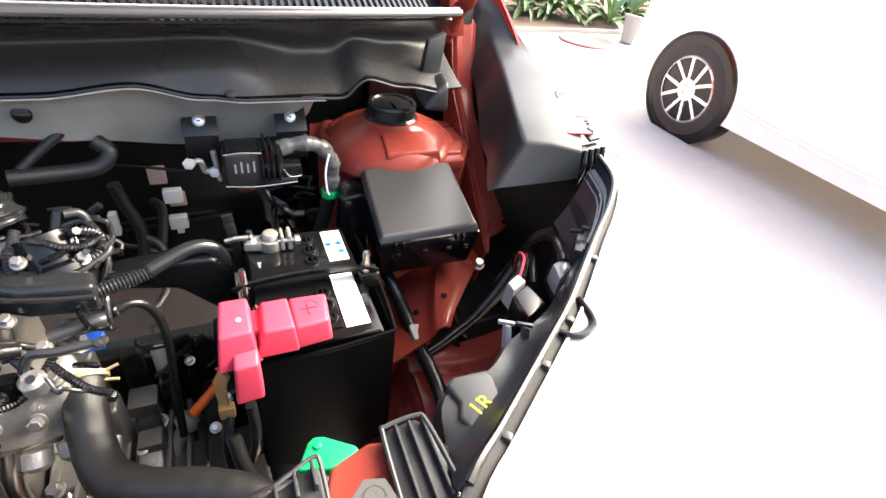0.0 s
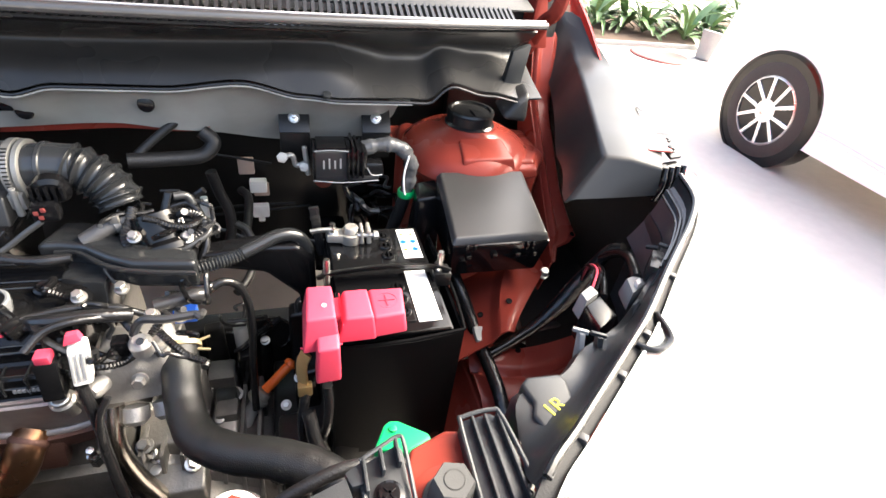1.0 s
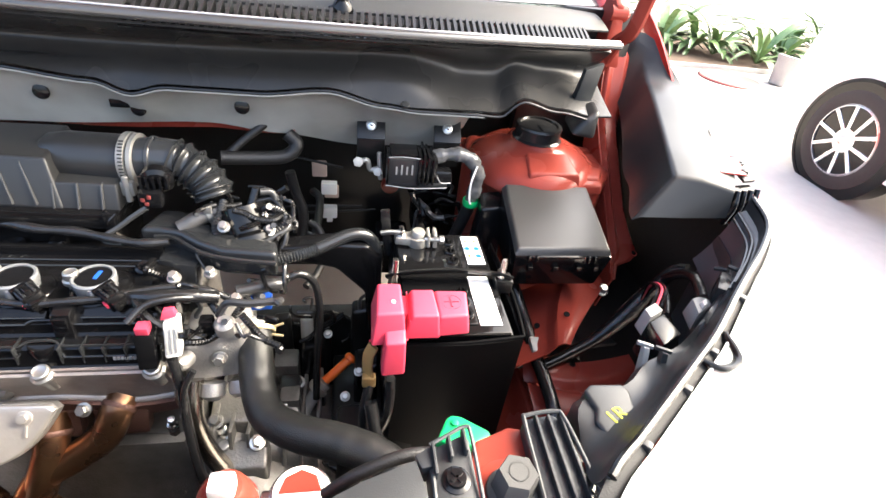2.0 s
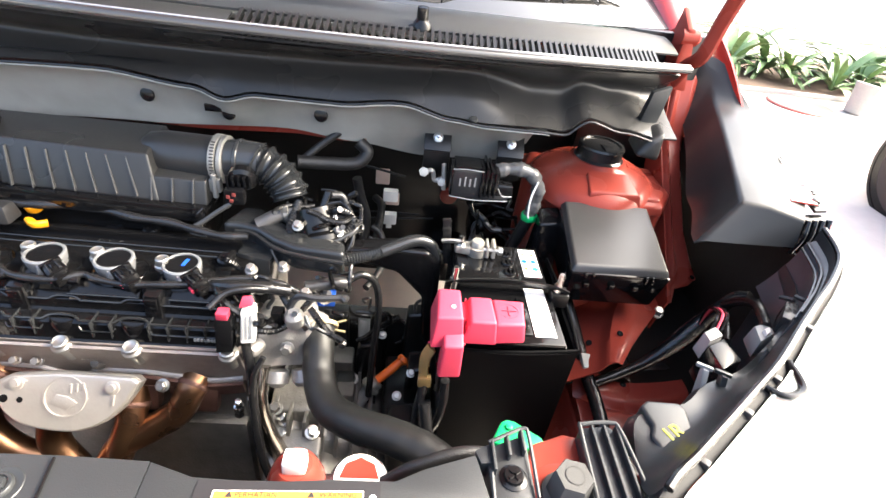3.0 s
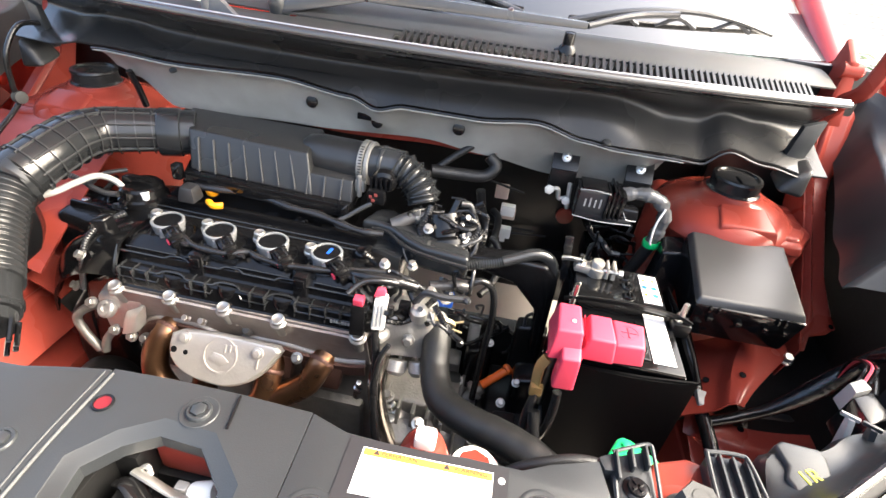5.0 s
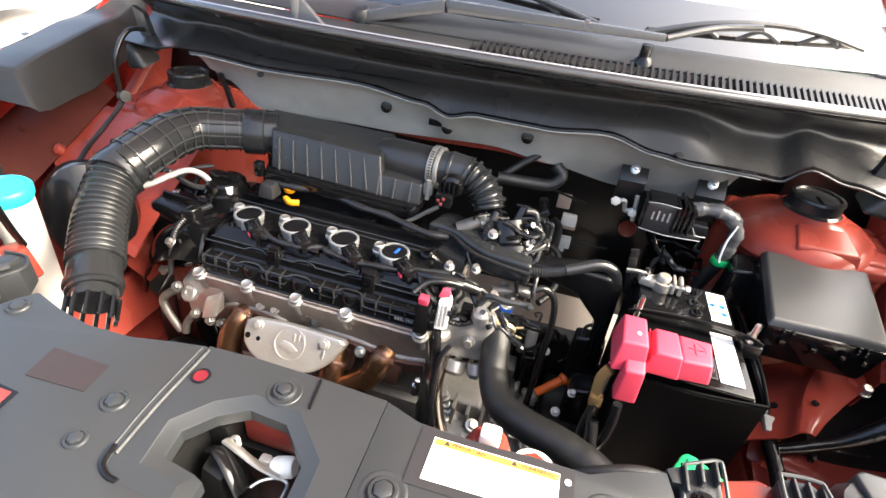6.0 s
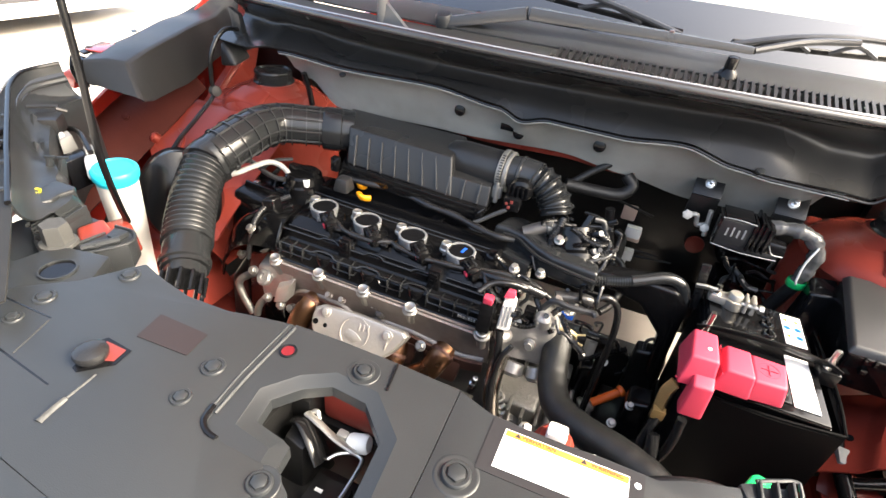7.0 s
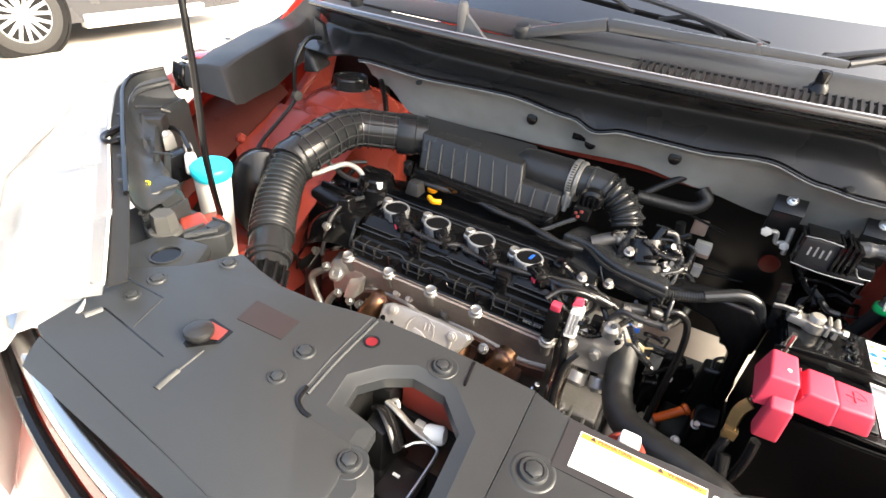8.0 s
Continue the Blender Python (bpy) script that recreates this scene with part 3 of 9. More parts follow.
    sheet(b, lambda u, v: (s * (0.712 + 0.145 * (0.352 * u - 0.022) - 0.012 * v), 0.578 + 0.352 * u, rail(u, 0)[2] - 0.06 * v), 30, 3, 0.003)
    lathe(b, (s * 0.757, 0.6185, 0.8625), (0.1 * s, -0.5, 1), [(0.0062, 0), (0.0062, 0.0014), (0.004, 0.0014), (0.0, 0.0004)], 14)
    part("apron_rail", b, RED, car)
    b = B()
    lathe(b, (s * 0.757, 0.6185, 0.8632), (0.1 * s, -0.5, 1), [(0.0042, 0), (0.0042, 0.0012), (0.0, 0.0012)], 14)
    part("rail_hole", b, CASEB, car)
    # wheelhouse: curved rib, lower shelf with a fold, and the front rail below
    b = B()

    def band(u, v):
        y = 0.452 + 0.185 * u
        xg = 0.571 + 0.30 * (y - 0.452) + 1.5 * max(0, y - 0.48) ** 2
        xr = float(np.interp(y, (0.452, 0.48, 0.525, 0.561, 0.59, 0.637), (0.592, 0.612, 0.650, 0.683, 0.700, 0.700)))
        if v < 0.6:
            x = 0.470 + (xg - 0.470) * v / 0.6
            d = xg - x
            z = 0.824 - 0.014 * min(1, d / 0.010) - 0.62 * max(0, d - 0.006)
        else:
            x = xg + (xr - xg) * (v - 0.6) / 0.4
            z = 0.824 + 0.004 * math.sin(math.pi * (v - 0.6) / 0.4)
        return (s * x, y, z - 0.25 * max(0, 0.475 - y))
    sheet(b, band, 30, 40, 0.003)

    def shelf(u, v):
        x = 0.535 + 0.185 * u
        y = 0.482 - 0.150 * v
        z = 0.757 - 0.010 * math.exp(-((v - 0.22 - 0.10 * math.sin(3 * u)) / 0.05) ** 2) + 0.004 * u - 0.030 * max(0, v - 0.30) - 0.055 * max(0, v - 0.55)
        z += 0.030 * max(0, 0.15 - v) / 0.15 * max(0, 1 - u * 2.5)
        return (s * x, y - 0.012 * math.sin(3.1 * u), z)
    sheet(b, shelf, 30, 30, 0.003)
    sheet(b, lambda u, v: (s * (0.492 + 0.075 * v), 0.250 + 0.235 * u, 0.660 + 0.100 * v + 0.016 * math.exp(-((v - 0.55) / 0.10) ** 2)), 20, 20, 0.003)
    hexa(b, [(s * 0.47, 0.10, 0.48), (s * 0.58, 0.10, 0.48), (s * 0.58, 0.95, 0.48), (s * 0.47, 0.95, 0.48)], [(s * 0.48, 0.10, 0.60), (s * 0.58, 0.10, 0.60), (s * 0.58, 0.95, 0.62), (s * 0.48, 0.95, 0.62)], 0.008)
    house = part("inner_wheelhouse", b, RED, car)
    for x, y, z in ((0.563, 0.511, 0.7995), (0.617, 0.466, 0.759), (0.602, 0.505, 0.829)):
        b = B()
        lathe(b, (s * x, y, z), (-0.5 * s * (x < 0.57), -0.2, 1), [(0.0048, 0), (0.0048, 0.0015), (0.0, 0.0015)], 14)
        part("panel_hole", b, CASEB, house)
    # black splash liner in the wheel arch
    b = B()
    sheet(b, lambda u, v: (s * (0.66 + 0.20 * v), 0.30 + 0.75 * u, 0.55 + 0.22 * math.sin(3.14 * u)), 16, 8, 0.004)
    part("arch_liner", b, VOIDB, car, "black wheel arch liner")
    # fender skin
    b = B()
    FT = [(0.30, 0.84), (0.45, 0.93), (0.60, 0.99), (0.75, 1.02), (1.0, 1.08)]

    def fender(u, v):
        y = 0.33 + 0.68 * u
        zt = lerp_table(FT, y)
        bulge = 0.862 + 0.016 * math.sin(3.14 * min(1, v * 1.2)) - 0.13 * max(0, 0.25 - u) * 2
        zl = max(0.24, 0.325 + math.sqrt(max(0, 0.385 ** 2 - (y - 0.70) ** 2)))
        return (s * (bulge - 0.02 * (1 - v) ** 6), y, zl + max(0.01, zt - zl) * (1 - v))
    sheet(b, fender, 30, 12, 0.005)
    part("fender", b, REDB, car)
    # rear corner of the fender with the bonnet hinge
    b = B()
    sheet(b, lambda u, v: (s * (0.80 + 0.055 * math.sin(2.2 * (0.6 + 0.4 * v)) + 0.01 * u), 1.02 - 0.20 * u, 1.235 - 0.07 * u - 0.10 * (0.6 + 0.4 * v) ** 2 - 0.05 * u * u), 10, 8, 0.004)
    part("fender_corner", b, REDB, car)
    b = B()
    tube(b, [(s * 0.735, 0.90, 1.09), (s * 0.738, 0.865, 1.145), (s * 0.742, 0.830, 1.175), (s * 0.745, 0.815, 1.235), (s * 0.742, 0.785, 1.30), (s * 0.735, 0.745, 1.36)], 0.0125, 8, 8, flat=0.55)
    hexa(b, [(s * 0.725, 0.88, 1.10), (s * 0.765, 0.88, 1.10), (s * 0.765, 0.95, 1.10), (s * 0.725, 0.95, 1.10)], [(s * 0.73, 0.885, 1.205), (s * 0.745, 0.885, 1.205), (s * 0.745, 0.93, 1.235), (s * 0.73, 0.93, 1.235)], 0.004)
    lathe(b, (s * 0.725, 0.895, 1.19), (s, 0, 0), [(0.014, 0), (0.014, 0.03), (0.008, 0.036), (0, 0.036)], 14)
    part("bonnet_hinge", b, RED, car)

# raised bonnet
b = B()
HA = radians(60)
def hood(u, v, off=0.0):
    x = (2 * v - 1) * (0.735 - 0.10 * u * u)
    l = 0.98 * u - 0.10 * (2 * v - 1) ** 2 * u
    crown = 0.05 * (1 - (2 * v - 1) ** 2) - 0.09 * max(0, u - 0.75) ** 2 * 8
    n = crown + off
    return (x, 0.79 - l * math.cos(HA) + n * math.sin(HA) * 1.0, 1.33 + l * math.sin(HA) + n * math.cos(HA))
sheet(b, lambda u, v: hood(u, v, 0.02), 16, 20, 0.003)
part("bonnet", b, REDB, car, "raised red bonnet")
b = B()
sheet(b, lambda u, v: hood(u, 0.02 + 0.96 * v, -0.005 - 0.012 * (math.sin(9.4 * u) ** 2) * (math.sin(9.4 * v) ** 2)), 24, 30, 0.002)
part("bonnet_inner_panel", b, REDIN, car, "dull red pressed inner panel of the bonnet")

# nose: bumper skin, upper tie bar
b = B()
def nose(u, v):
    x = (2 * u - 1) * 0.86
    a = abs(x) / 0.86
    y0 = -0.075 - 0.06 * v + 0.30 * a ** 2.2 + 0.12 * max(0, a - 0.85) * 4
    drop = 0.22 * min(1, max(0, (abs(x) - 0.40) / 0.12))
    return (x, y0 - 0.08 * math.sin(3.14 * v), 0.925 - 0.62 * v - drop * (1 - v))
sheet(b, nose, 40, 14, 0.006)
part("front_bumper", b, REDB, car, "red front bumper skin")
b = B()
tube(b, [((2 * u - 1) * 0.46, -0.072 + 0.30 * (abs(2 * u - 1) * 0.46 / 0.86) ** 2.2, 0.952) for u in [i / 16 for i in range(17)]], 0.013, 10, 4)
part("grille_trim", b, CHROME, car, "bright chrome strip over the grille")
for i in range(4):
    b = B()
    z = 0.915 - 0.035 * i
    tube(b, [((2 * u - 1) * 0.44, -0.095 + 0.30 * (abs(2 * u - 1) * 0.44 / 0.86) ** 2.2, z) for u in [i / 8 for i in range(9)]], 0.007, 8, 4)
    part("grille_bar", b, GLOSSB, car, "black grille bar")
for xa, xb in ((-0.335, -0.075), (0.095, 0.37)):
    b = B()
    hexa(b, [(xa, 0.06, 0.915), (xb, 0.06, 0.915), (xb, 0.15, 0.915), (xa, 0.15, 0.915)], [(xa, 0.065, 0.972), (xb, 0.065, 0.972), (xb, 0.148, 0.972), (xa, 0.148, 0.972)], 0.006)
    part("upper_tie_bar", b, RED, car)
b = B()
box(b, -0.024, 0.085, 0.128, 0.15, 0.94, 0.98, 0.005)
part("latch_support", b, RED, car)
b = B()
box(b, -0.08, 0.10, 0.124, 0.145, 0.80, 0.938, 0.004)
box(b, -0.08, -0.026, 0.112, 0.15, 0.90, 0.975, 0.004)
part("latch_panel", b, DARKST, car, "black panel behind the latch")
for s in (1,):
    b = B()
    f, zt = 0.135, 0.983
    prism(b, [(0.362, f), (0.424, f), (0.419, 0.185), (0.415, 0.213), (0.402, 0.216), (0.372, 0.205), (0.366, 0.19)], 0.930, zt, 0.004, seg=3)
    lathe(b, (0.390, 0.161, zt - 0.002), (0, 0, 1), [(0.027, 0), (0.0265, 0.003), (0.022, 0.0045)], 30)
    part("lamp_mount", b, RED, car)
# radiator behind the grille
b = B()
box(b, -0.33, 0.33, 0.13, 0.185, 0.36, 0.86, 0.006)
box(b, -0.33, 0.33, 0.19, 0.26, 0.36, 0.74, 0.01)
box(b, -0.48, 0.48, 0.02, 0.10, 0.30, 0.62, 0.02)
part("radiator", b, DARKST, car, "black radiator block")

b = B()
box(b, -0.46, 0.46, 0.34, 0.74, 0.20, 0.33, 0.02)
box(b, -0.46, 0.46, 0.20, 0.34, 0.22, 0.30, 0.02)
part("subframe", b, DARKST, car, "black front subframe")
b = B()
sheet(b, lambda u, v: (-(0.475 + 0.268 * u), 0.70 - (0.26 - 0.115 * u ** 2) * v, 0.955 - (0.15 - 0.085 * u ** 2) * v ** 1.2 + 0.012 * math.sin(5 * u) + 0.004 * math.sin(9 * v) * u), 20, 14, 0.004)
lathe(b, (-0.735, 0.572, 0.893), (-0.4, -0.5, 0.5), [(0.011, 0), (0.011, 0.012), (0.006, 0.016), (0, 0.016)], 16)
for x, y, z in ((-0.70, 0.60, 0.914), (-0.66, 0.665, 0.931)):
    tube(b, [(x, y, z), (x + 0.03, y - 0.02, z - 0.002), (x + 0.05, y - 0.05, z - 0.015)], 0.004, 8, 4)
part("apron_slope", b, RED, car)
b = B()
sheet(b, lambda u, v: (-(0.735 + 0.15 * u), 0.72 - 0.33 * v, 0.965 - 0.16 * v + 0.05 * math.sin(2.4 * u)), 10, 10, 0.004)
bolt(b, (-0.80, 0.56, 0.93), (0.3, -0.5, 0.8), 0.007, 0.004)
part("inner_fender", b, BROWN, car, "inner fender panel, its red darkened to brown for shade")

# added black sheet hiding the red fender inside, which should read dark
b = B()
sheet(b, lambda u, v: (0.80 + 0.03 * v, 0.42 + 0.46 * u, 0.990 + 0.05 * u - 0.36 * v), 10, 8, 0.004)
part("fender_inner_sheet", b, VOIDB, car, "black sheet added inside the right fender")

# ---- cowl panel and wipers ----
cowl = new("cowl_panel")
cowl.parent = car
cowl["label"] = "black plastic cowl panel with slotted air grille below the windscreen"
BASE[cowl] = BASE[car]
b = B()
def ridge_y(x): return 0.683 + 0.035 * max(0, abs(x) - 0.45) * 4
def trough(u, v):
    x = -0.69 + 1.38 * u
    yl, zl, yr, zr = lip_y(x), lip_z(x), ridge_y(x), lerp_table(RIDGE, x)
    yl = min(yl, yr + 0.06)
    # concave wall down to a fold, then a narrow shelf out to the ridge
    yf, zf = yr + 0.020, min(1.101 + 0.020 * (x + 0.16), zr + 0.036) + 0.002
    if v < 0.75:
        t = v / 0.75
        y = yl + 0.012 + (yf - yl - 0.012) * t + 0.052 * math.sin(3.14 * t)
        z = zl - 0.010 + (zf - zl + 0.010) * (t ** 0.85) + 0.005 * math.exp(-((x - 0.42) / 0.08) ** 2) * math.sin(3.14 * t)
    else:
        t = (v - 0.75) / 0.25
        y = yf + (yr - yf) * t
        z = zf + (zr + 0.004 - zf) * t + 0.004 * math.sin(3.14 * t)
    # towards the ends the fold runs out into one smooth slope
    k = min(1, max(0, (abs(x) - 0.36) / 0.08))
    y += k * (yl + 0.012 + (yr - yl - 0.012) * v + 0.068 * math.sin(3.14 * v) - y)
    z += k * (zl - 0.010 + (zr + 0.004 - zl + 0.010) * (v ** 0.85) - z)
    return (x, y, z)
sheet(b, trough, 120, 24, 0.003)
part("front_wall", b, COWLB, cowl, "black concave front wall of the cowl")
b = B()
lip = [(x, lip_y(x), lip_z(x)) for x in [-0.70 + 1.40 * i / 40 for i in range(41)]]
tube(b, lip, 0.0060, 12, 2)
sheet(b, lambda u, v: (-0.70 + 1.40 * u, lip_y(-0.70 + 1.40 * u) + 0.002 + 0.024 * v, lip_z(-0.70 + 1.40 * u) + 0.006 - 0.010 * v), 60, 3, 0.003)
part("front_seal", b, SEALG, cowl, "rubber bonnet seal with a shiny edge")
# pale tube standing in for the sky's reflection on the seal edge
b = B()
tube(b, [(x, y + 0.003, z + 0.0062) for x, y, z in lip], 0.0012, 8, 2)
part("seal_gleam_line", b, EDGEW, cowl, "thin pale line painted in for the sky reflection along the seal")
for i in range(64):
    x = 0.03 + 0.0098 * i
    b = B()
    y0, z0 = lip_y(x) + 0.020, lip_z(x) - 0.006
    hexa(b, [(x, y0, z0 - 0.006), (x + 0.0042, y0, z0 - 0.006), (x + 0.0046, y0 + 0.050, z0 - 0.006), (x + 0.0004, y0 + 0.050, z0 - 0.006)],
         [(x, y0, z0), (x + 0.0042, y0, z0), (x + 0.0046, y0 + 0.050, z0 + 0.017), (x + 0.0004, y0 + 0.050, z0 + 0.017)], 0.0)
    part("grille_slat", b, BLACK, cowl)
b = B()
sheet(b, lambda u, v: (0.02 + 0.63 * u, lip_y(0.02 + 0.63 * u) + 0.018 + 0.055 * v, lip_z(0.02 + 0.63 * u) - 0.016 + 0.010 * v), 30, 2, 0.002)
part("grille_floor", b, CASEB, cowl, "dark hollow below the grille")
b = B()
def deck(u, v):
    x = -0.71 + 1.42 * u
    y0 = lip_y(x) + 0.068
    return (x, y0 + 0.107 * v, lip_z(x) + 0.008 + 0.012 * v + 0.006 * math.sin(3.14 * v))
sheet(b, deck, 60, 6, 0.003)
sheet(b, lambda u, v: (-0.70 + 0.72 * u, lip_y(-0.70 + 0.72 * u) + 0.022 + 0.045 * v, lip_z(-0.70 + 0.72 * u) - 0.004 + 0.008 * v), 40, 2, 0.003)
part("deck", b, GREYD, cowl, "charcoal plastic deck")
b = B()
def greyw(u, v):
    x = -0.50 + 0.97 * u
    yb = lerp_table([(0.14, 0.738), (0.29, 0.778)], x)
    zr, zb = lerp_table(RIDGE, x), lerp_table(GREYB, x) - 0.42 * (yb - 0.748)
    y = ridge_y(x) - 0.004 + (yb - ridge_y(x)) * v ** 0.5
    bul = 0.010 * math.exp(-((x - 0.235) / 0.045) ** 2) + 0.006 * math.exp(-((x + 0.01) / 0.03) ** 2)
    return (x, y - bul * math.sin(3.14 * v), zr + (zb - zr) * v)
sheet(b, greyw, 90, 10, 0.003)
part("lower_panel", b, GREYP, cowl, "grey-black moulded lower panel")
b = B()
tube(b, [(x, ridge_y(x) - 0.004, lerp_table(RIDGE, x) + 0.001) for x in [-0.50 + 1.16 * i / 80 for i in range(81)]], 0.0022, 8, 2)
part("rolled_edge", b, WIREG, cowl, "rolled edge of the lower panel")
for x, z in ((-0.128, 1.054), (0.122, 1.049), (-0.017, 1.035)):
    b = B()
    y = 0.707 if z > 1.04 else 0.714
    lathe(b, (x, y, z), (0, -0.95, 0.15), [(0.0105, 0), (0.0095, 0.002), (0.005, 0.003), (0.0, 0.003)], 18)
    part("clip", b, CASEB, cowl, "round black clip")
b = B()
box(b, -0.050, -0.026, 0.7085, 0.722, 1.037, 1.048, 0.001)
part("slot", b, CASEB, cowl, "square black slot")
for x in (0.35, -0.35):
    b = B()
    lathe(b, (x, 0.675, 1.078), (0, -0.35, 0.9), [(0.006, 0), (0.006, 0.003), (0.003, 0.004), (0, 0.003)], 16)
    part("rivet", b, COVER, cowl)
for s in (-1, 1):
    b = B()
    hexa(b, [(s * 0.630, 0.742, 1.06), (s * 0.665, 0.752, 1.06), (s * 0.665, 0.775, 1.06), (s * 0.630, 0.760, 1.06)], [(s * 0.636, 0.738, 1.13), (s * 0.668, 0.745, 1.14), (s * 0.668, 0.757, 1.14), (s * 0.636, 0.75, 1.13)], 0.003)
    part("end_flange", b, COVER, cowl, "charcoal end flange")
    b = B()
    hexa(b, [(s * 0.622, 0.698, 1.036), (s * 0.664, 0.698, 1.030), (s * 0.672, 0.75, 1.04), (s * 0.62, 0.75, 1.048)], [(s * 0.642, 0.704, 1.066), (s * 0.664, 0.704, 1.078), (s * 0.667, 0.745, 1.085), (s * 0.640, 0.745, 1.072)], 0.010, 4)
    part("end_block", b, RUBBER, cowl, "black foam block at the cowl end")

b = B()
lathe(b, (0.262, 0.700, 1.19), (0, -0.12, 1), [(0.014, 0), (0.012, 0.008), (0.008, 0.013), (0.008, 0.022), (0.0075, 0.028), (0, 0.030)], 20)
hexa(b, [(0.235, 0.695, 1.188), (0.262, 0.69, 1.188), (0.262, 0.712, 1.188), (0.235, 0.70, 1.188)], [(0.245, 0.697, 1.194), (0.262, 0.693, 1.20), (0.262, 0.708, 1.20), (0.245, 0.70, 1.194)], 0.001)
single("washer_nozzle", b, CASEB, "small black washer nozzle on the cowl deck", "washer nozzle", "washer nozzles")
b = B()
hexa(b, [(-0.262, 0.655, 1.172), (-0.196, 0.640, 1.172), (-0.196, 0.652, 1.172), (-0.262, 0.675, 1.172)], [(-0.262, 0.660, 1.218), (-0.205, 0.641, 1.180), (-0.205, 0.650, 1.180), (-0.262, 0.670, 1.218)], 0.002)
lathe(b, (-0.264, 0.665, 1.18), (0, -0.1, 1), [(0.010, 0), (0.009, 0.035), (0.0085, 0.046), (0.006, 0.052), (0, 0.053)], 18)
single("washer_nozzle", b, PALEG, "pale grey finned washer nozzle on the cowl deck", "washer nozzle", "washer nozzles")


def wiper(pivot, joint, hook, mid, ends, label):
    t = thing("wiper", pivot, label, "wiper", "windscreen wipers")
    b = B()
    lathe(b, Vector(pivot) - Vector((0, 0, 0.012)), (0, -0.3, 1), [(0.014, 0), (0.014, 0.022), (0.011, 0.027), (0, 0.028)], 22)
    part("pivot_cap", b, COVER, t)
    def bar(b, p, q, w0, w1, h0, h1):
        p, q = Vector(p), Vector(q)
        d = (q - p).normalized()
        sd = Vector((0, 0, 1)).cross(d).normalized()
        up = d.cross(sd)
        hexa(b, [p - sd * w0 - up * h0, q - sd * w1 - up * h1, q + sd * w1 - up * h1, p + sd * w0 - up * h0], [p - sd * w0 * 0.8 + up * h0, q - sd * w1 * 0.8 + up * h1, q + sd * w1 * 0.8 + up * h1, p + sd * w0 * 0.8 + up * h0], 0.003)
    b = B()
    bar(b, pivot, joint, 0.014, 0.012, 0.008, 0.009)
    part("arm_head", b, ARMG, t)
    b = B()
    j2 = Vector(joint).lerp(Vector(hook), 0.012)
    bar(b, j2, hook, 0.012, 0.006, 0.009, 0.005)
    arm = part("arm", b, ARMG, t)
    b = B()
    lathe(b, Vector(joint).lerp(Vector(hook), 0.65) + Vector((0, -0.002, 0.006)), (0, -0.4, 1), [(0.004, 0), (0.004, 0.002), (0, 0.0025)], 12)
    part("arm_rivet", b, STEEL, arm)
    b = B()
    tube(b, [hook, Vector(hook).lerp(Vector(mid), 0.5) + Vector((0, 0, 0.006)), mid], 0.005, 8, 6)
    part("arm_tip", b, ARMG, t)
    b = B()
    e0, e1 = Vector(ends[0]), Vector(ends[1])
    m = (e0 + e1) / 2
    up = Vector((0, -0.012, 0.026))
    tube(b, [e0, e0.lerp(m, 0.5) + up * 0.75, m + up, e1.lerp(m, 0.5) + up * 0.75, e1], 0.0045, 8, 8)
    for f in (0.22, 0.5, 0.78):
        q = e0.lerp(e1, f)
        tube(b, [q - (e1 - e0) * 0.10, q + up * 0.55, q + (e1 - e0) * 0.10], 0.0035, 6, 5)
    part("blade_bridge", b, ARMG, t)
    b = B()
    tube(b, [e0 + Vector((0, 0.004, 0.003)), m + Vector((0, 0.004, 0.001)), e1 + Vector((0, 0.004, 0.003))], 0.006, 6, 10, flat=0.5)
    part("blade_rubber", b, RUBBER, t)


wiper((-0.165, 0.690, 1.196), (-0.032, 0.69, 1.230), (0.285, 0.722, 1.226), (0.42, 0.80, 1.247), ((0.26, 0.775, 1.222), (0.60, 0.90, 1.226)), "black wiper arm and blade parked along the windscreen base")
wiper((-0.56, 0.76, 1.19), (-0.45, 0.77, 1.235), (-0.20, 0.755, 1.255), (-0.06, 0.785, 1.262), ((-0.33, 0.83, 1.262), (0.19, 0.785, 1.222)), "black wiper arm with a long blade on the glass")

# ---- plastic radiator cover ----
cover = thing("radiator_cover", (0, 0.08, 0.97), "charcoal plastic radiator cover with push clips", "radiator cover")
def plate(pts, z0, z1, mat_, name, w=0.0025, label=""):
    b = B()
    prism(b, pts, z0, z1, w)
    return part(name, b, mat_, cover, label)
plate([(-0.274, 0.168), (-0.235, 0.157), (-0.195, 0.150), (-0.150, 0.152), (-0.112, 0.161), (-0.080, 0.167), (-0.076, 0.07), (-0.073, 0.047), (-0.062, 0.0385), (-0.010, 0.0375), (0.000, 0.004), (0.004, -0.056), (-0.07, -0.050), (-0.116, -0.045), (-0.203, -0.037), (-0.311, -0.028), (-0.334, -0.022), (-0.338, 0.020), (-0.352, 0.036), (-0.347, 0.080), (-0.306, 0.116)], 0.984, 1.0, COVER, "left_panel", 0.003)
b = B()
def front_lip(u, v):
    x = -0.318 + 0.322 * u
    y0 = -0.0275 - 0.0275 * u
    return (x + 0.012 * v * (1 - u), y0 - (0.024 - 0.010 * u) * v, 0.9985 - 0.010 * v ** 1.5)
sheet(b, front_lip, 30, 6, 0.006)
part("front_lip", b, COVER, cover, "sloping front lip of the cover")
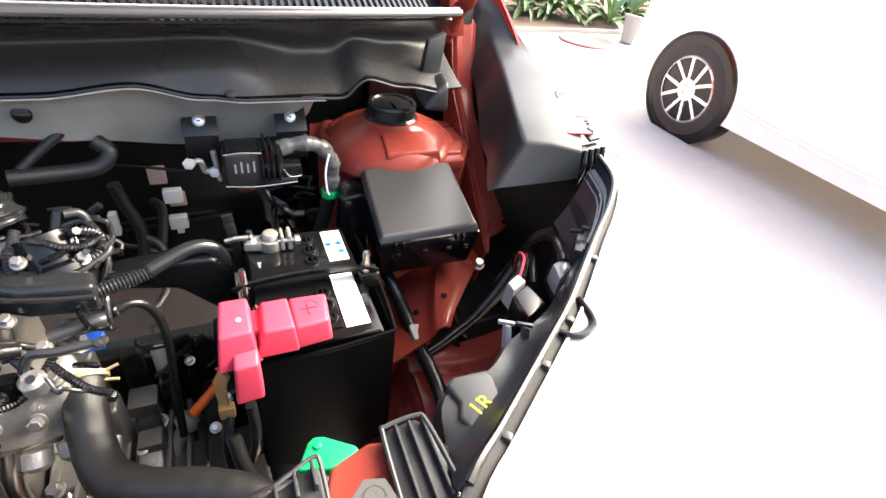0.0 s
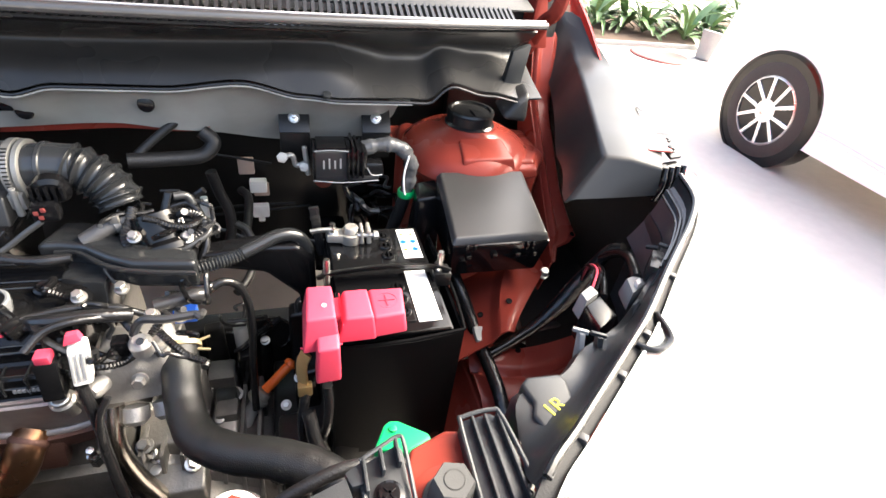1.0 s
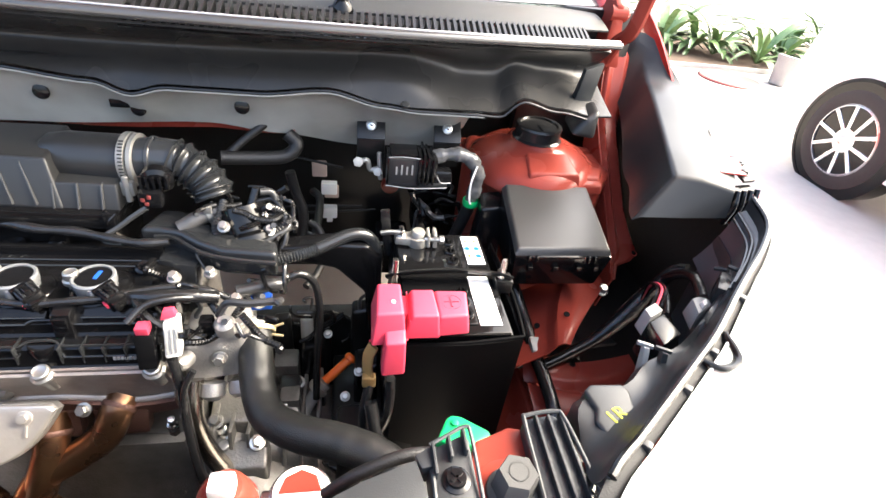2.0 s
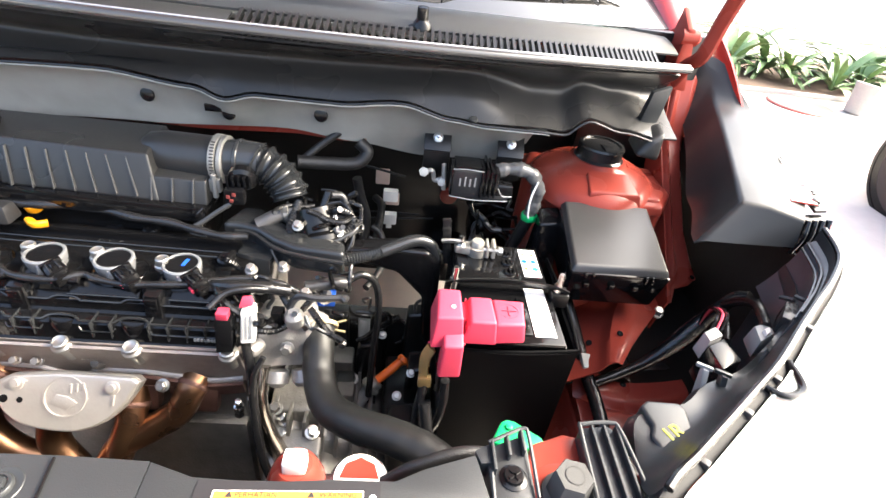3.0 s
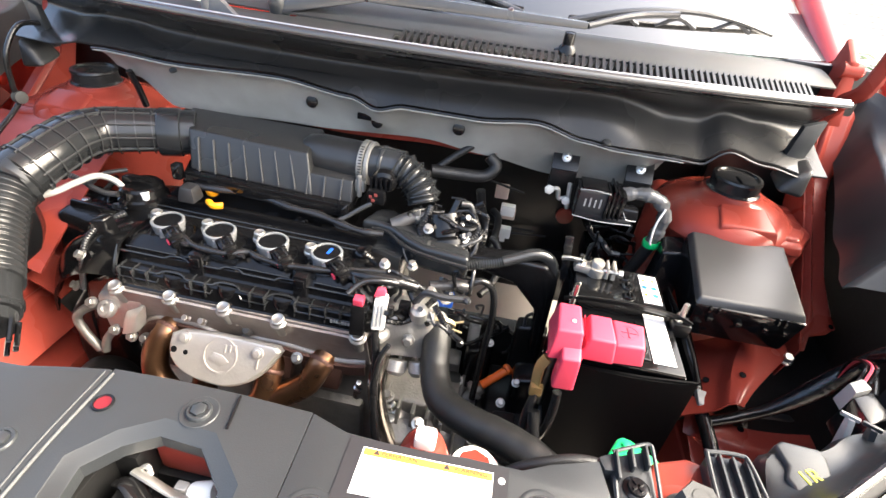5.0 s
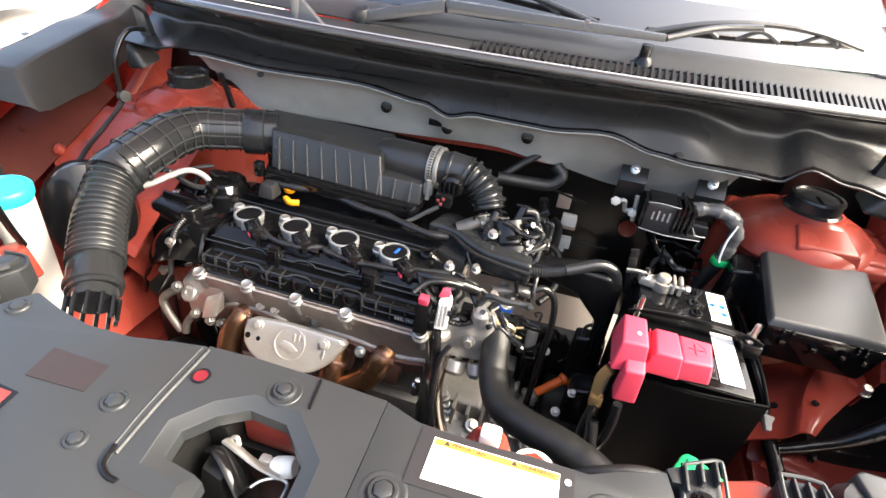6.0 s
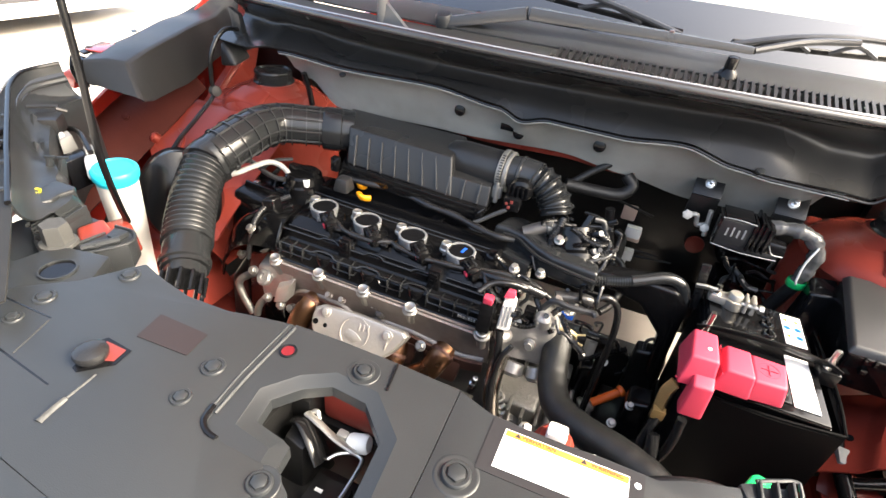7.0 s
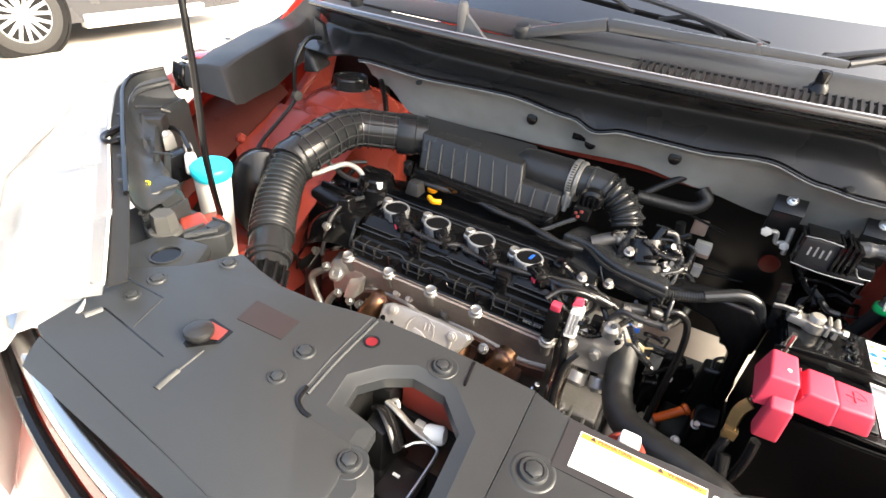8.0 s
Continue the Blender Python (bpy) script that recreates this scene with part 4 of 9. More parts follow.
# middle panel with the latch opening, in pieces round the hole
mid = B()
outer = [(-0.080, 0.168), (-0.03, 0.1705), (0.035, 0.1705), (0.0925, 0.1685), (0.095, 0.10), (0.096, 0.04), (0.10, -0.06), (0.004, -0.06), (-0.002, 0.004), (-0.012, 0.036), (-0.064, 0.037), (-0.076, 0.05)]
hole = [(-0.042, 0.066), (-0.046, 0.088), (-0.030, 0.109), (-0.009, 0.123), (0.025, 0.121), (0.054, 0.094), (0.060, 0.036), (0.062, -0.030), (0.030, -0.030), (0.026, 0.014), (0.015, 0.029), (-0.002, 0.039), (-0.005, 0.059), (-0.014, 0.062)]
def offset_loop(pts, d):
    """The closed line moved outwards by d, for points in clockwise order."""
    out, n = [], len(pts)
    for i in range(n):
        p, a, c = Vector(pts[i]), Vector(pts[i - 1]), Vector(pts[(i + 1) % n])
        e0, e1 = (p - a).normalized(), (c - p).normalized()
        n0, n1 = Vector((-e0.y, e0.x)), Vector((-e1.y, e1.x))
        h = (n0 + n1).normalized()
        out.append(p + h * d / max(0.5, h.dot(n0)))
    return out


def ring_plate(b, outer, hole, z0, z1, zin):
    """A plate with a hole and a sloping rim down into it."""
    loops = [[b.verts.new((p[0], p[1], z)) for p in pts] for pts, z in ((outer, z1), (offset_loop(hole, 0.0125), z1), (offset_loop(hole, 0.0115), z1 - 0.0006), (offset_loop(hole, 0.0015), zin + 0.0008), (hole, zin), (hole, zin - 0.012), (outer, z0))]
    es = [b.edges.new((lp[i], lp[(i + 1) % len(lp)])) for lp in loops[:2] for i in range(len(lp))]
    bmesh.ops.triangle_fill(b, edges=es, use_beauty=True)
    for r0, r1 in zip(loops[1:5], loops[2:6]):
        for i in range(len(r0)):
            b.faces.new((r0[i], r0[(i + 1) % len(r0)], r1[(i + 1) % len(r0)], r1[i]))
    for i in range(len(outer)):
        b.faces.new((loops[0][i], loops[0][(i + 1) % len(outer)], loops[6][(i + 1) % len(outer)], loops[6][i]))


ring_plate(mid, outer, hole, 0.986, 0.9985, 0.9945)
part("middle_panel", mid, COVER, cover, "middle panel with the latch opening", 30)
plate([(0.0930, 0.1685), (0.124, 0.1585), (0.172, 0.1565), (0.217, 0.160), (0.262, 0.160), (0.283, 0.170), (0.322, 0.183), (0.329, 0.150), (0.33, 0.05), (0.30, -0.02), (0.21, -0.045), (0.1005, -0.06), (0.0965, 0.04), (0.0955, 0.10)], 0.982, 0.9985, COVER, "right_panel", 0.0012)
# raised beads, grooves and the small details of the left panel
for pts, r in (([(-0.0845, 0.163), (-0.083, 0.10), (-0.079, 0.060)], 0.0016), ([(-0.0775, 0.163), (-0.0765, 0.10), (-0.073, 0.055)], 0.0016), ([(-0.179, -0.010), (-0.181, 0.002), (-0.182, 0.013)], 0.0038), ([(-0.182, 0.014), (-0.184, 0.040)], 0.0020), ([(-0.311, 0.009), (-0.307, 0.024)], 0.0045), ([(-0.275, 0.064), (-0.262, 0.025)], 0.0016)):
    b = B()
    tube(b, [(x, y, 0.9992) for x, y in pts], r, 8, 6, flat=0.8)
    part("bead", b, COVER, cover)
# grooves drawn as thin near-black tubes, their shade given by the colour
for pts in ([(-0.346, 0.066), (-0.276, 0.067)], [(-0.307, 0.026), (-0.206, 0.016)], [(0.031, 0.168), (0.036, 0.138)]):
    b = B()
    for p, q in zip(pts, pts[1:]):
        tube(b, [(p[0], p[1], 0.9996), (q[0], q[1], 0.9992)], 0.0012, 6, 4)
    part("crease", b, CASEB, cover)
b = B()
tube(b, [(-0.079, 0.060, 0.9995), (-0.0755, 0.046, 0.9995), (-0.066, 0.0395, 0.9995), (-0.056, 0.038, 0.999)], 0.0026, 8, 6)
part("bead", b, CASEB, cover)
b = B()
prism(b, [(-0.197, 0.117), (-0.140, 0.117), (-0.137, 0.089), (-0.192, 0.086)], 1.0002, 1.0008, 0)
part("dark_square", b, DSQ, cover, "faint dark square on the cover")
# Slot not cut: a flat black plate and darker red stand in for its shade
b = B()
prism(b, [(-0.216, 0.066), (-0.211, 0.0735), (-0.181, 0.0715), (-0.179, 0.054), (-0.199, 0.034), (-0.206, 0.036)], 1.0002, 1.0006, 0)
part("slot", b, CASEB, cover, "dark slot round the bonnet stop")
b = B()
prism(b, [(-0.208, 0.0695), (-0.185, 0.0695), (-0.183, 0.056), (-0.196, 0.050)], 1.0008, 1.0012, 0)
part("red_window", b, REDIN, cover, "red metal showing through a slot")
b = B()
lathe(b, (-0.2015, 0.051, 1.0), (0, 0, 1), [(0.011, 0), (0.013, 0.003), (0.0138, 0.007), (0.0128, 0.010), (0.009, 0.012), (0, 0.0125)], 28)
part("rubber_stop", b, CAPG, cover, "round rubber bonnet stop")
CLIPS = [(-0.271, 0.145, 0.011), (-0.308, 0.083, 0.011), (-0.304, 0.052, 0.009), (-0.108, 0.090, 0.011), (-0.107, 0.054, 0.009), (-0.004, 0.024, 0.010), (0.008, 0.147, 0.010), (0.119, 0.093, 0.012), (0.277, 0.130, 0.012)]
for x, y, r in CLIPS:
    b = B()
    lathe(b, (x, y, 0.9985), (0, 0, 1), [(r * 1.5, 0), (r * 1.45, 0.0005), (r * 1.25, 0.0006), (r * 1.12, 0.0001), (r * 0.98, 0.0002), (r * 0.96, 0.0022), (r * 0.88, 0.0032), (r * 0.70, 0.0032), (r * 0.66, 0.0022), (0, 0.0022)], 30)
    lathe(b, (x, y, 1.0003), (0, 0, 1), [(r * 0.62, 0), (r * 0.60, 0.0026), (r * 0.52, 0.003), (0, 0.003)], 6)
    part("push_clip", b, COVER, cover, "round push clip")
# Red darkened for the shade down in the hole
b = B()
lathe(b, (-0.065, 0.136, 0.9985), (0, 0, 1), [(0.0066, 0.0008), (0.0, 0.0006)], 22)
part("red_hole", b, BROWNR, cover, "round hole with red metal below")
b = B()
lathe(b, (-0.065, 0.136, 0.9987), (0, 0, 1), [(0.0082, 0), (0.0080, 0.0012), (0.0070, 0.0016), (0.0062, 0.0012), (0.0062, 0)], 22)
part("hole_rim", b, CASEB, cover)
# warning label
b = B()
prism(b, [(0.129, 0.156), (0.252, 0.158), (0.252, 0.108), (0.129, 0.105)], 0.9986, 0.9992, 0)
part("label_film", b, LABELK, cover, "black label film")
b = B()
prism(b, [(0.141, 0.149), (0.2405, 0.1515), (0.241, 0.116), (0.1405, 0.112)], 0.9993, 0.9997, 0)
lab = part("warning_label", b, PAPER, cover, "white warning label with an orange band")
b = B()
prism(b, [(0.142, 0.1482), (0.240, 0.1505), (0.240, 0.1445), (0.142, 0.1425)], 0.9998, 1.0001, 0)
part("orange_band", b, ORLAB, lab)
for text, x, y in (("PERHATIAN", 0.1695, 0.1463), ("WARNING", 0.2235, 0.1476)):
    part("lettering", words(text, 0.0052, pose(x, y, 1.0003, 0, 0, 1.3), 0.0001), INK, lab, "small dark lettering")
for x in (0.152, 0.2055):
    b = B()
    prism(b, [(x - 0.0025, 0.1442 + (x - 0.15) * 0.024), (x + 0.0025, 0.1442 + (x - 0.15) * 0.024), (x, 0.1487 + (x - 0.15) * 0.024)], 1.0002, 1.0004, 0)
    part("warning_sign", b, INK, lab)
b = B()
for k in range(5):
    box(b, 0.146, 0.236 - 0.012 * (k % 3), 0.119 + 0.0042 * k, 0.1203 + 0.0042 * k, 0.9998, 1.0000, 0)
part("text_line", b, GREYC, lab, "unreadable grey text lines")
b = B()
lathe(b, (0.247, 0.1465, 0.9992), (0, 0, 1), [(0.0025, 0), (0.0025, 0.0006), (0, 0.0006)], 14)
part("dot", b, PAPER, cover)

# ---- bonnet latch in the opening ----
latch = thing("bonnet_latch", (0.01, 0.07, 0.88), "black bonnet latch with bent bright levers in its well", "latch")
b = B()
box(b, -0.060, 0.070, -0.03, 0.098, 0.895, 0.915, 0.003)
box(b, -0.070, -0.046, -0.03, 0.12, 0.90, 0.975, 0.003)
box(b, 0.062, 0.085, -0.03, 0.12, 0.90, 0.975, 0.003)
part("well", b, DARKST, latch, "black well below the latch")
b = B()
hexa(b, [(-0.038, 0.070, 0.90), (-0.008, 0.070, 0.90), (0.000, 0.112, 0.90), (-0.040, 0.112, 0.90)], [(-0.034, 0.085, 0.958), (-0.012, 0.080, 0.958), (-0.008, 0.105, 0.958), (-0.036, 0.108, 0.958)], 0.004)
box(b, 0.000, 0.036, 0.045, 0.085, 0.905, 0.930, 0.003)
part("body", b, DARKST, latch)
b = B()
tube(b, [(-0.030, 0.100, 0.962), (-0.022, 0.098, 0.965), (-0.008, 0.090, 0.958), (0.003, 0.084, 0.946)], 0.010, 12, 8, flat=0.45)
part("lever", b, GLOSSB, latch, "glossy black lever")
b = B()
tube(b, [(-0.026, 0.108, 0.966), (-0.012, 0.105, 0.964), (0.006, 0.103, 0.956), (0.026, 0.103, 0.950)], 0.0055, 10, 8, flat=0.5)
part("cross_lever", b, BOLTZ, latch, "bright bent lever")
b = B()
tube(b, [(-0.028, 0.106, 0.958), (-0.024, 0.111, 0.964), (-0.019, 0.113, 0.967), (-0.015, 0.110, 0.962)], 0.0022, 8, 8)
part("hook", b, BOLTZ, latch)
b = B()
lathe(b, (0.016, 0.110, 0.948), (0.9, 0.15, 0.25), [(0.008, 0), (0.009, 0.003), (0.009, 0.016), (0.007, 0.019), (0, 0.019)], 20)
part("pin", b, MILK, latch, "white stubby pin")
b = B()
box(b, 0.004, 0.014, 0.106, 0.114, 0.948, 0.958, 0.002)
part("pin_collar", b, LEAD, latch)
b = B()
tube(b, [(0.006, 0.090, 0.944), (0.012, 0.097, 0.946), (0.022, 0.103, 0.946), (0.031, 0.103, 0.945), (0.034, 0.098, 0.944), (0.034, 0.078, 0.942), (0.033, 0.052, 0.940)], 0.0017, 8, 8)
part("spring_wire", b, STEEL, latch)
b = B()
box(b, 0.007, 0.014, 0.068, 0.071, 0.9305, 0.9315, 0)
part("tag", b, PAPER, latch)

# ---- bracket, louvre and red mount at both ends of the tie bar ----
for s in (1, -1):
    t = thing("lamp_bracket", (s * 0.39, 0.17, 0.94), "black plastic lamp bracket with a ribbed louvre and hex plug", "bracket", "lamp brackets")
    b = B()
    P = lambda pts: [(s * x, y) for x, y in (pts if s > 0 else pts[::-1])]
    prism(b, P([(0.330, 0.190), (0.361, 0.203), (0.364, 0.197), (0.364, 0.155), (0.362, 0.10), (0.331, 0.10), (0.331, 0.155)]), 0.975, 0.997, 0.003)
    prism(b, P([(0.321, 0.186), (0.334, 0.193), (0.334, 0.176), (0.325, 0.175)]), 0.980, 1.000, 0.002)
    for x, y0, y1 in ((0.3335, 0.168, 0.193), (0.346, 0.180, 0.199), (0.358, 0.184, 0.204)):
        box(b, min(s * x, s * (x + 0.0022)), max(s * x, s * (x + 0.0022)), y0, y1, 0.995, 1.005, 0.0006)
    tube(b, [(s * 0.332, 0.191, 1.003), (s * 0.347, 0.198, 1.004), (s * 0.361, 0.204, 1.004), (s * 0.3645, 0.197, 1.003), (s * 0.3645, 0.15, 1.000)], 0.0016, 6, 4)
    tube(b, [(s * 0.3325, 0.170, 1.000), (s * 0.3315, 0.12, 0.999)], 0.0016, 6, 3)
    if s > 0:
        part("clip_plate", b, COVER, t)
    else:
        b.free()
    b = B()
    lathe(b, (s * 0.3485, 0.166, 0.996), (0, 0, 1), [(0.0105, 0), (0.0105, 0.002), (0.0075, 0.003), (0.0070, 0.0055), (0.0, 0.006)], 22)
    for a in (35, 125):
        box(b, -0.005, 0.005, -0.0009, 0.0009, 0, 0.0012, 0, m=pose(s * 0.3485, 0.166, 1.0016, 0, 0, a))
    if s > 0:
        part("screw", b, CASEB, t, "black cross-head screw")
    else:
        b.free()
    if s < 0:
        b = B()
        prism(b, P([(0.40, 0.05), (0.50, 0.07), (0.535, 0.13), (0.525, 0.20), (0.495, 0.235), (0.44, 0.238), (0.45, 0.175), (0.40, 0.15)]), 0.950, 0.963, 0.003)
        part("side_plate", b, COVER, t)
        b = B()
        prism(b, P([(0.436, 0.152), (0.452, 0.232), (0.479, 0.226), (0.464, 0.166)]), 0.955, 0.979, 0.003)
        for i in range(4):
            k = i / 3
            hexa(b, [(-(0.4635 - 0.0255 * k) - e * 0.0016, 0.167 - 0.013 * k, 0.976) for e in (-1, 1)] + [(-(0.4785 - 0.0255 * k) - e * 0.0016, 0.224 + 0.006 * k, 0.976) for e in (1, -1)],
                 [(-(0.4635 - 0.0255 * k) - e * 0.0012, 0.167 - 0.013 * k, 0.986) for e in (-1, 1)] + [(-(0.4785 - 0.0255 * k) - e * 0.0012, 0.224 + 0.006 * k, 0.987) for e in (1, -1)], 0.0008)
        part("louvre", b, COVER, t, "ribbed plastic louvre")
        b = B()
        prism(b, P([(0.346, 0.200), (0.362, 0.224), (0.394, 0.222), (0.388, 0.205), (0.398, 0.166), (0.432, 0.166), (0.438, 0.153), (0.410, 0.142), (0.383, 0.146)]), 0.945, 0.979, 0.003)
        tube(b, [(-0.437, 0.154, 0.980), (-0.411, 0.144, 0.980), (-0.385, 0.148, 0.980), (-0.349, 0.200, 0.980), (-0.363, 0.222, 0.980), (-0.392, 0.221, 0.980)], 0.0020, 8, 4)
        tube(b, [(-0.432, 0.164, 0.980), (-0.400, 0.164, 0.980), (-0.389, 0.204, 0.980)], 0.0018, 8, 4)
        tube(b, [(-0.378, 0.166, 0.984), (-0.358, 0.200, 0.984)], 0.004, 8, 3)
        box(b, -0.374, -0.360, 0.196, 0.214, 0.980, 0.9865, 0.001)
        bolt(b, (-0.372, 0.178, 0.982), (0, 0, 1), 0.005, 0.005)
        part("tray_edge", b, COVER, t, "charcoal edge of the bracket tray")
    b = B()
    prism(b, P([(0.411, 0.211), (0.414, 0.214), (0.438, 0.217), (0.443, 0.212), (0.446, 0.205), (0.449, 0.163), (0.452, 0.10), (0.406, 0.10), (0.408, 0.16)]), 0.970, 0.9945, 0.002)
    tube(b, [(s * 0.406, 0.11, 1.000), (s * 0.408, 0.16, 1.000), (s * 0.4105, 0.208, 1.000), (s * 0.414, 0.2135, 1.000), (s * 0.438, 0.216, 1.000), (s * 0.4445, 0.209, 1.000), (s * 0.449, 0.163, 1.000), (s * 0.452, 0.11, 1.000)], 0.0019, 8, 6)
    for xa, xb in ((0.4215, 0.419), (0.432, 0.4305), (0.4425, 0.442)):
        hexa(b, [(s * xa - 0.001, 0.2135, 0.990), (s * xa + 0.001, 0.2135, 0.990), (s * xb + 0.001, 0.11, 0.990), (s * xb - 0.001, 0.11, 0.990)],
             [(s * xa - 0.001, 0.2135, 1.0005), (s * xa + 0.001, 0.2135, 1.0005), (s * xb + 0.001, 0.11, 1.0005), (s * xb - 0.001, 0.11, 1.0005)], 0.0005)
    if s > 0:
        part("louvre", b, COVER, t, "ribbed plastic louvre")
    else:
        b.free()
    b = B()
    prism(b, P([(0.31, 0.06), (0.46, 0.06), (0.46, 0.128), (0.43, 0.128), (0.355, 0.128), (0.31, 0.15)]), 0.952, 0.966, 0.003)
    part("base_plate", b, COVER, t)
    b = B()
    px_ = 0.3905 if s > 0 else -0.404
    lathe(b, (px_, 0.160, 0.984), (0, 0, 1), [(0.020, 0), (0.019, 0.004), (0.016, 0.005)], 26)
    lathe(b, (px_, 0.161, 0.988), (0, 0, 1), [(0.0160, 0), (0.0150, 0.020), (0.0138, 0.0235), (0.0070, 0.0235)], 6)
    lathe(b, (px_, 0.161, 0.990), (0, 0, 1), [(0.0072, 0.0218), (0.0068, 0.0218), (0.0060, 0.008), (0, 0.008)], 20)
    part("hex_plug", b, GREYD, t, "black hexagonal rubber plug")

# ---- battery ----
bat = thing("battery", (0.405, 0.495, 0.70), "black car battery with red terminal cover under a strap", "battery")
b = B()
box(b, 0.336, 0.476, 0.402, 0.612, 0.70, 0.888, 0.004)
part("case", b, TRAYB, bat)
b = B()
box(b, 0.338, 0.475, 0.400, 0.610, 0.888, 0.897, 0.002)
part("top_flange", b, GLOSSB, bat)
b = B()
box(b, 0.340, 0.471, 0.396, 0.606, 0.8972, 0.905, 0.003)
part("top", b, GLOSSB, bat)
b = B()
box(b, 0.342, 0.430, 0.409, 0.600, 0.9052, 0.908, 0.002)
part("cell_strip", b, GLOSSB, bat)
b = B()
sheet(b, lambda u, v: (0.330 + 0.156 * u, 0.392 + 0.006 * (2 * u - 1) ** 2, 0.68 + (0.890 + 0.006 * u - 0.68) * v), 12, 4, 0.004)
tube(b, [(0.332, 0.396, 0.889), (0.370, 0.393, 0.891), (0.420, 0.392, 0.894), (0.487, 0.396, 0.898)], 0.0022, 8, 6)
part("tray_wall", b, TRAYB, bat, "black insulating tray wall before the battery")
b = B()
hexa(b, [(0.4835, 0.398, 0.68), (0.4885, 0.398, 0.68), (0.4915, 0.60, 0.68), (0.4865, 0.60, 0.68)], [(0.4835, 0.398, 0.896), (0.4885, 0.398, 0.896), (0.4935, 0.60, 0.890), (0.4885, 0.60, 0.890)], 0.002)
tube(b, [(0.487, 0.396, 0.898), (0.492, 0.45, 0.898), (0.493, 0.52, 0.896), (0.491, 0.60, 0.892)], 0.0022, 8, 6)
part("tray_wall", b, TRAYB, bat, "black insulating tray wall beside the battery")
b = B()
box(b, 0.433, 0.461, 0.408, 0.502, 0.9055, 0.9065, 0)
part("label", b, PAPER, bat, "blank white battery label")
b = B()
box(b, 0.440, 0.466, 0.530, 0.598, 0.9055, 0.9065, 0)
l2 = part("caution_label", b, PAPER, bat, "white caution label with blue and yellow signs")
for x, y, m_ in ((0.444, 0.585, INKY), (0.458, 0.585, INKY), (0.444, 0.567, INKB), (0.458, 0.567, INKB), (0.444, 0.549, INKY), (0.458, 0.549, INKB)):
    b = B()
    lathe(b, (x + 0.001, y, 0.9066), (0, 0, 1), [(0.0044, 0), (0.0048, 0.0003), (0.0025, 0.0003), (0.002, 0)], 14 if m_ is INKB else 3)
    part("sign", b, m_, l2)
for y in (0.425, 0.447, 0.469, 0.535, 0.557, 0.579):
    b = B()
    lathe(b, (0.418, y, 0.903), (0, 0, 1), [(0.0095, 0), (0.0095, 0.006), (0.008, 0.008), (0.005, 0.008), (0.004, 0.005), (0, 0.005)], 20)
    box(b, 0.4165, 0.4195, y - 0.0075, y + 0.0075, 0.909, 0.9125, 0.0005)
    part("vent_cap", b, GLOSSB, bat, "black cell cap")
# hold-down strap and its two rods
b = B()
tube(b, [(0.322, 0.492, 0.915), (0.345, 0.491, 0.922), (0.405, 0.491, 0.926), (0.465, 0.490, 0.922), (0.489, 0.489, 0.914)], 0.012, 8, 8, flat=0.28)
box(b, 0.468, 0.492, 0.478, 0.500, 0.895, 0.917, 0.003)
part("strap", b, DARKST, bat, "black steel hold-down strap")
for x in (0.332, 0.4765):
    b = B()
    lathe(b, (x, 0.487, 0.70), (0, 0, 1), [(0.0042, 0), (0.0042, 0.244), (0.0034, 0.247), (0, 0.247)], 12)
    lathe(b, (x, 0.491, 0.918), (0, 0, 1), [(0.0075, 0), (0.0075, 0.002), (0.0058, 0.002), (0.0058, 0.008), (0.004, 0.009)], 6)
    part("rod", b, STEEL, bat, "zinc hold-down rod")
# red terminal cover
b = B()
hexa(b, [(0.372, 0.384, 0.912), (0.414, 0.388, 0.912), (0.418, 0.440, 0.912), (0.372, 0.440, 0.912)], [(0.375, 0.390, 0.939), (0.410, 0.393, 0.939), (0.415, 0.437, 0.938), (0.375, 0.437, 0.939)], 0.004, 3)
red = part("terminal_cover", b, PINK, bat, "magenta-red plastic terminal cover")
for lo, hi in (([(0.298, 0.372, 0.912), (0.338, 0.376, 0.912), (0.338, 0.442, 0.912), (0.300, 0.442, 0.912)], [(0.303, 0.384, 0.950), (0.334, 0.386, 0.950), (0.333, 0.436, 0.951), (0.306, 0.436, 0.951)]),
               ([(0.334, 0.382, 0.912), (0.378, 0.382, 0.912), (0.376, 0.438, 0.912), (0.334, 0.438, 0.912)], [(0.344, 0.388, 0.943), (0.375, 0.388, 0.943), (0.373, 0.434, 0.943), (0.346, 0.434, 0.943)]),
               ([(0.334, 0.400, 0.912), (0.350, 0.400, 0.912), (0.350, 0.436, 0.912), (0.334, 0.436, 0.912)], [(0.334, 0.402, 0.934), (0.350, 0.402, 0.934), (0.350, 0.434, 0.934), (0.334, 0.434, 0.934)]),
               ([(0.310, 0.356, 0.880), (0.337, 0.358, 0.880), (0.338, 0.380, 0.880), (0.310, 0.378, 0.880)], [(0.313, 0.362, 0.926), (0.336, 0.363, 0.926), (0.337, 0.384, 0.930), (0.313, 0.384, 0.930)])):
    b = B()
    hexa(b, lo, hi, 0.0035, 3)
    part("cover_section", b, PINK, red)
b = B()
box(b, 0.296, 0.340, 0.3765, 0.3785, 0.9155, 0.9175, 0.0006)
box(b, 0.341, 0.3425, 0.386, 0.438, 0.915, 0.936, 0.0005)
part("cover_seam", b, PINK, red, "raised moulding seam")
# small white dot on the top of the cover
b = B()
lathe(b, (0.323, 0.404, 0.9502), (0, 0, 1), [(0.0026, 0), (0.0024, 0.0012), (0, 0.0016)], 10)
part("white_dot", b, WHITEP, red, "small pale dot")
b = B()
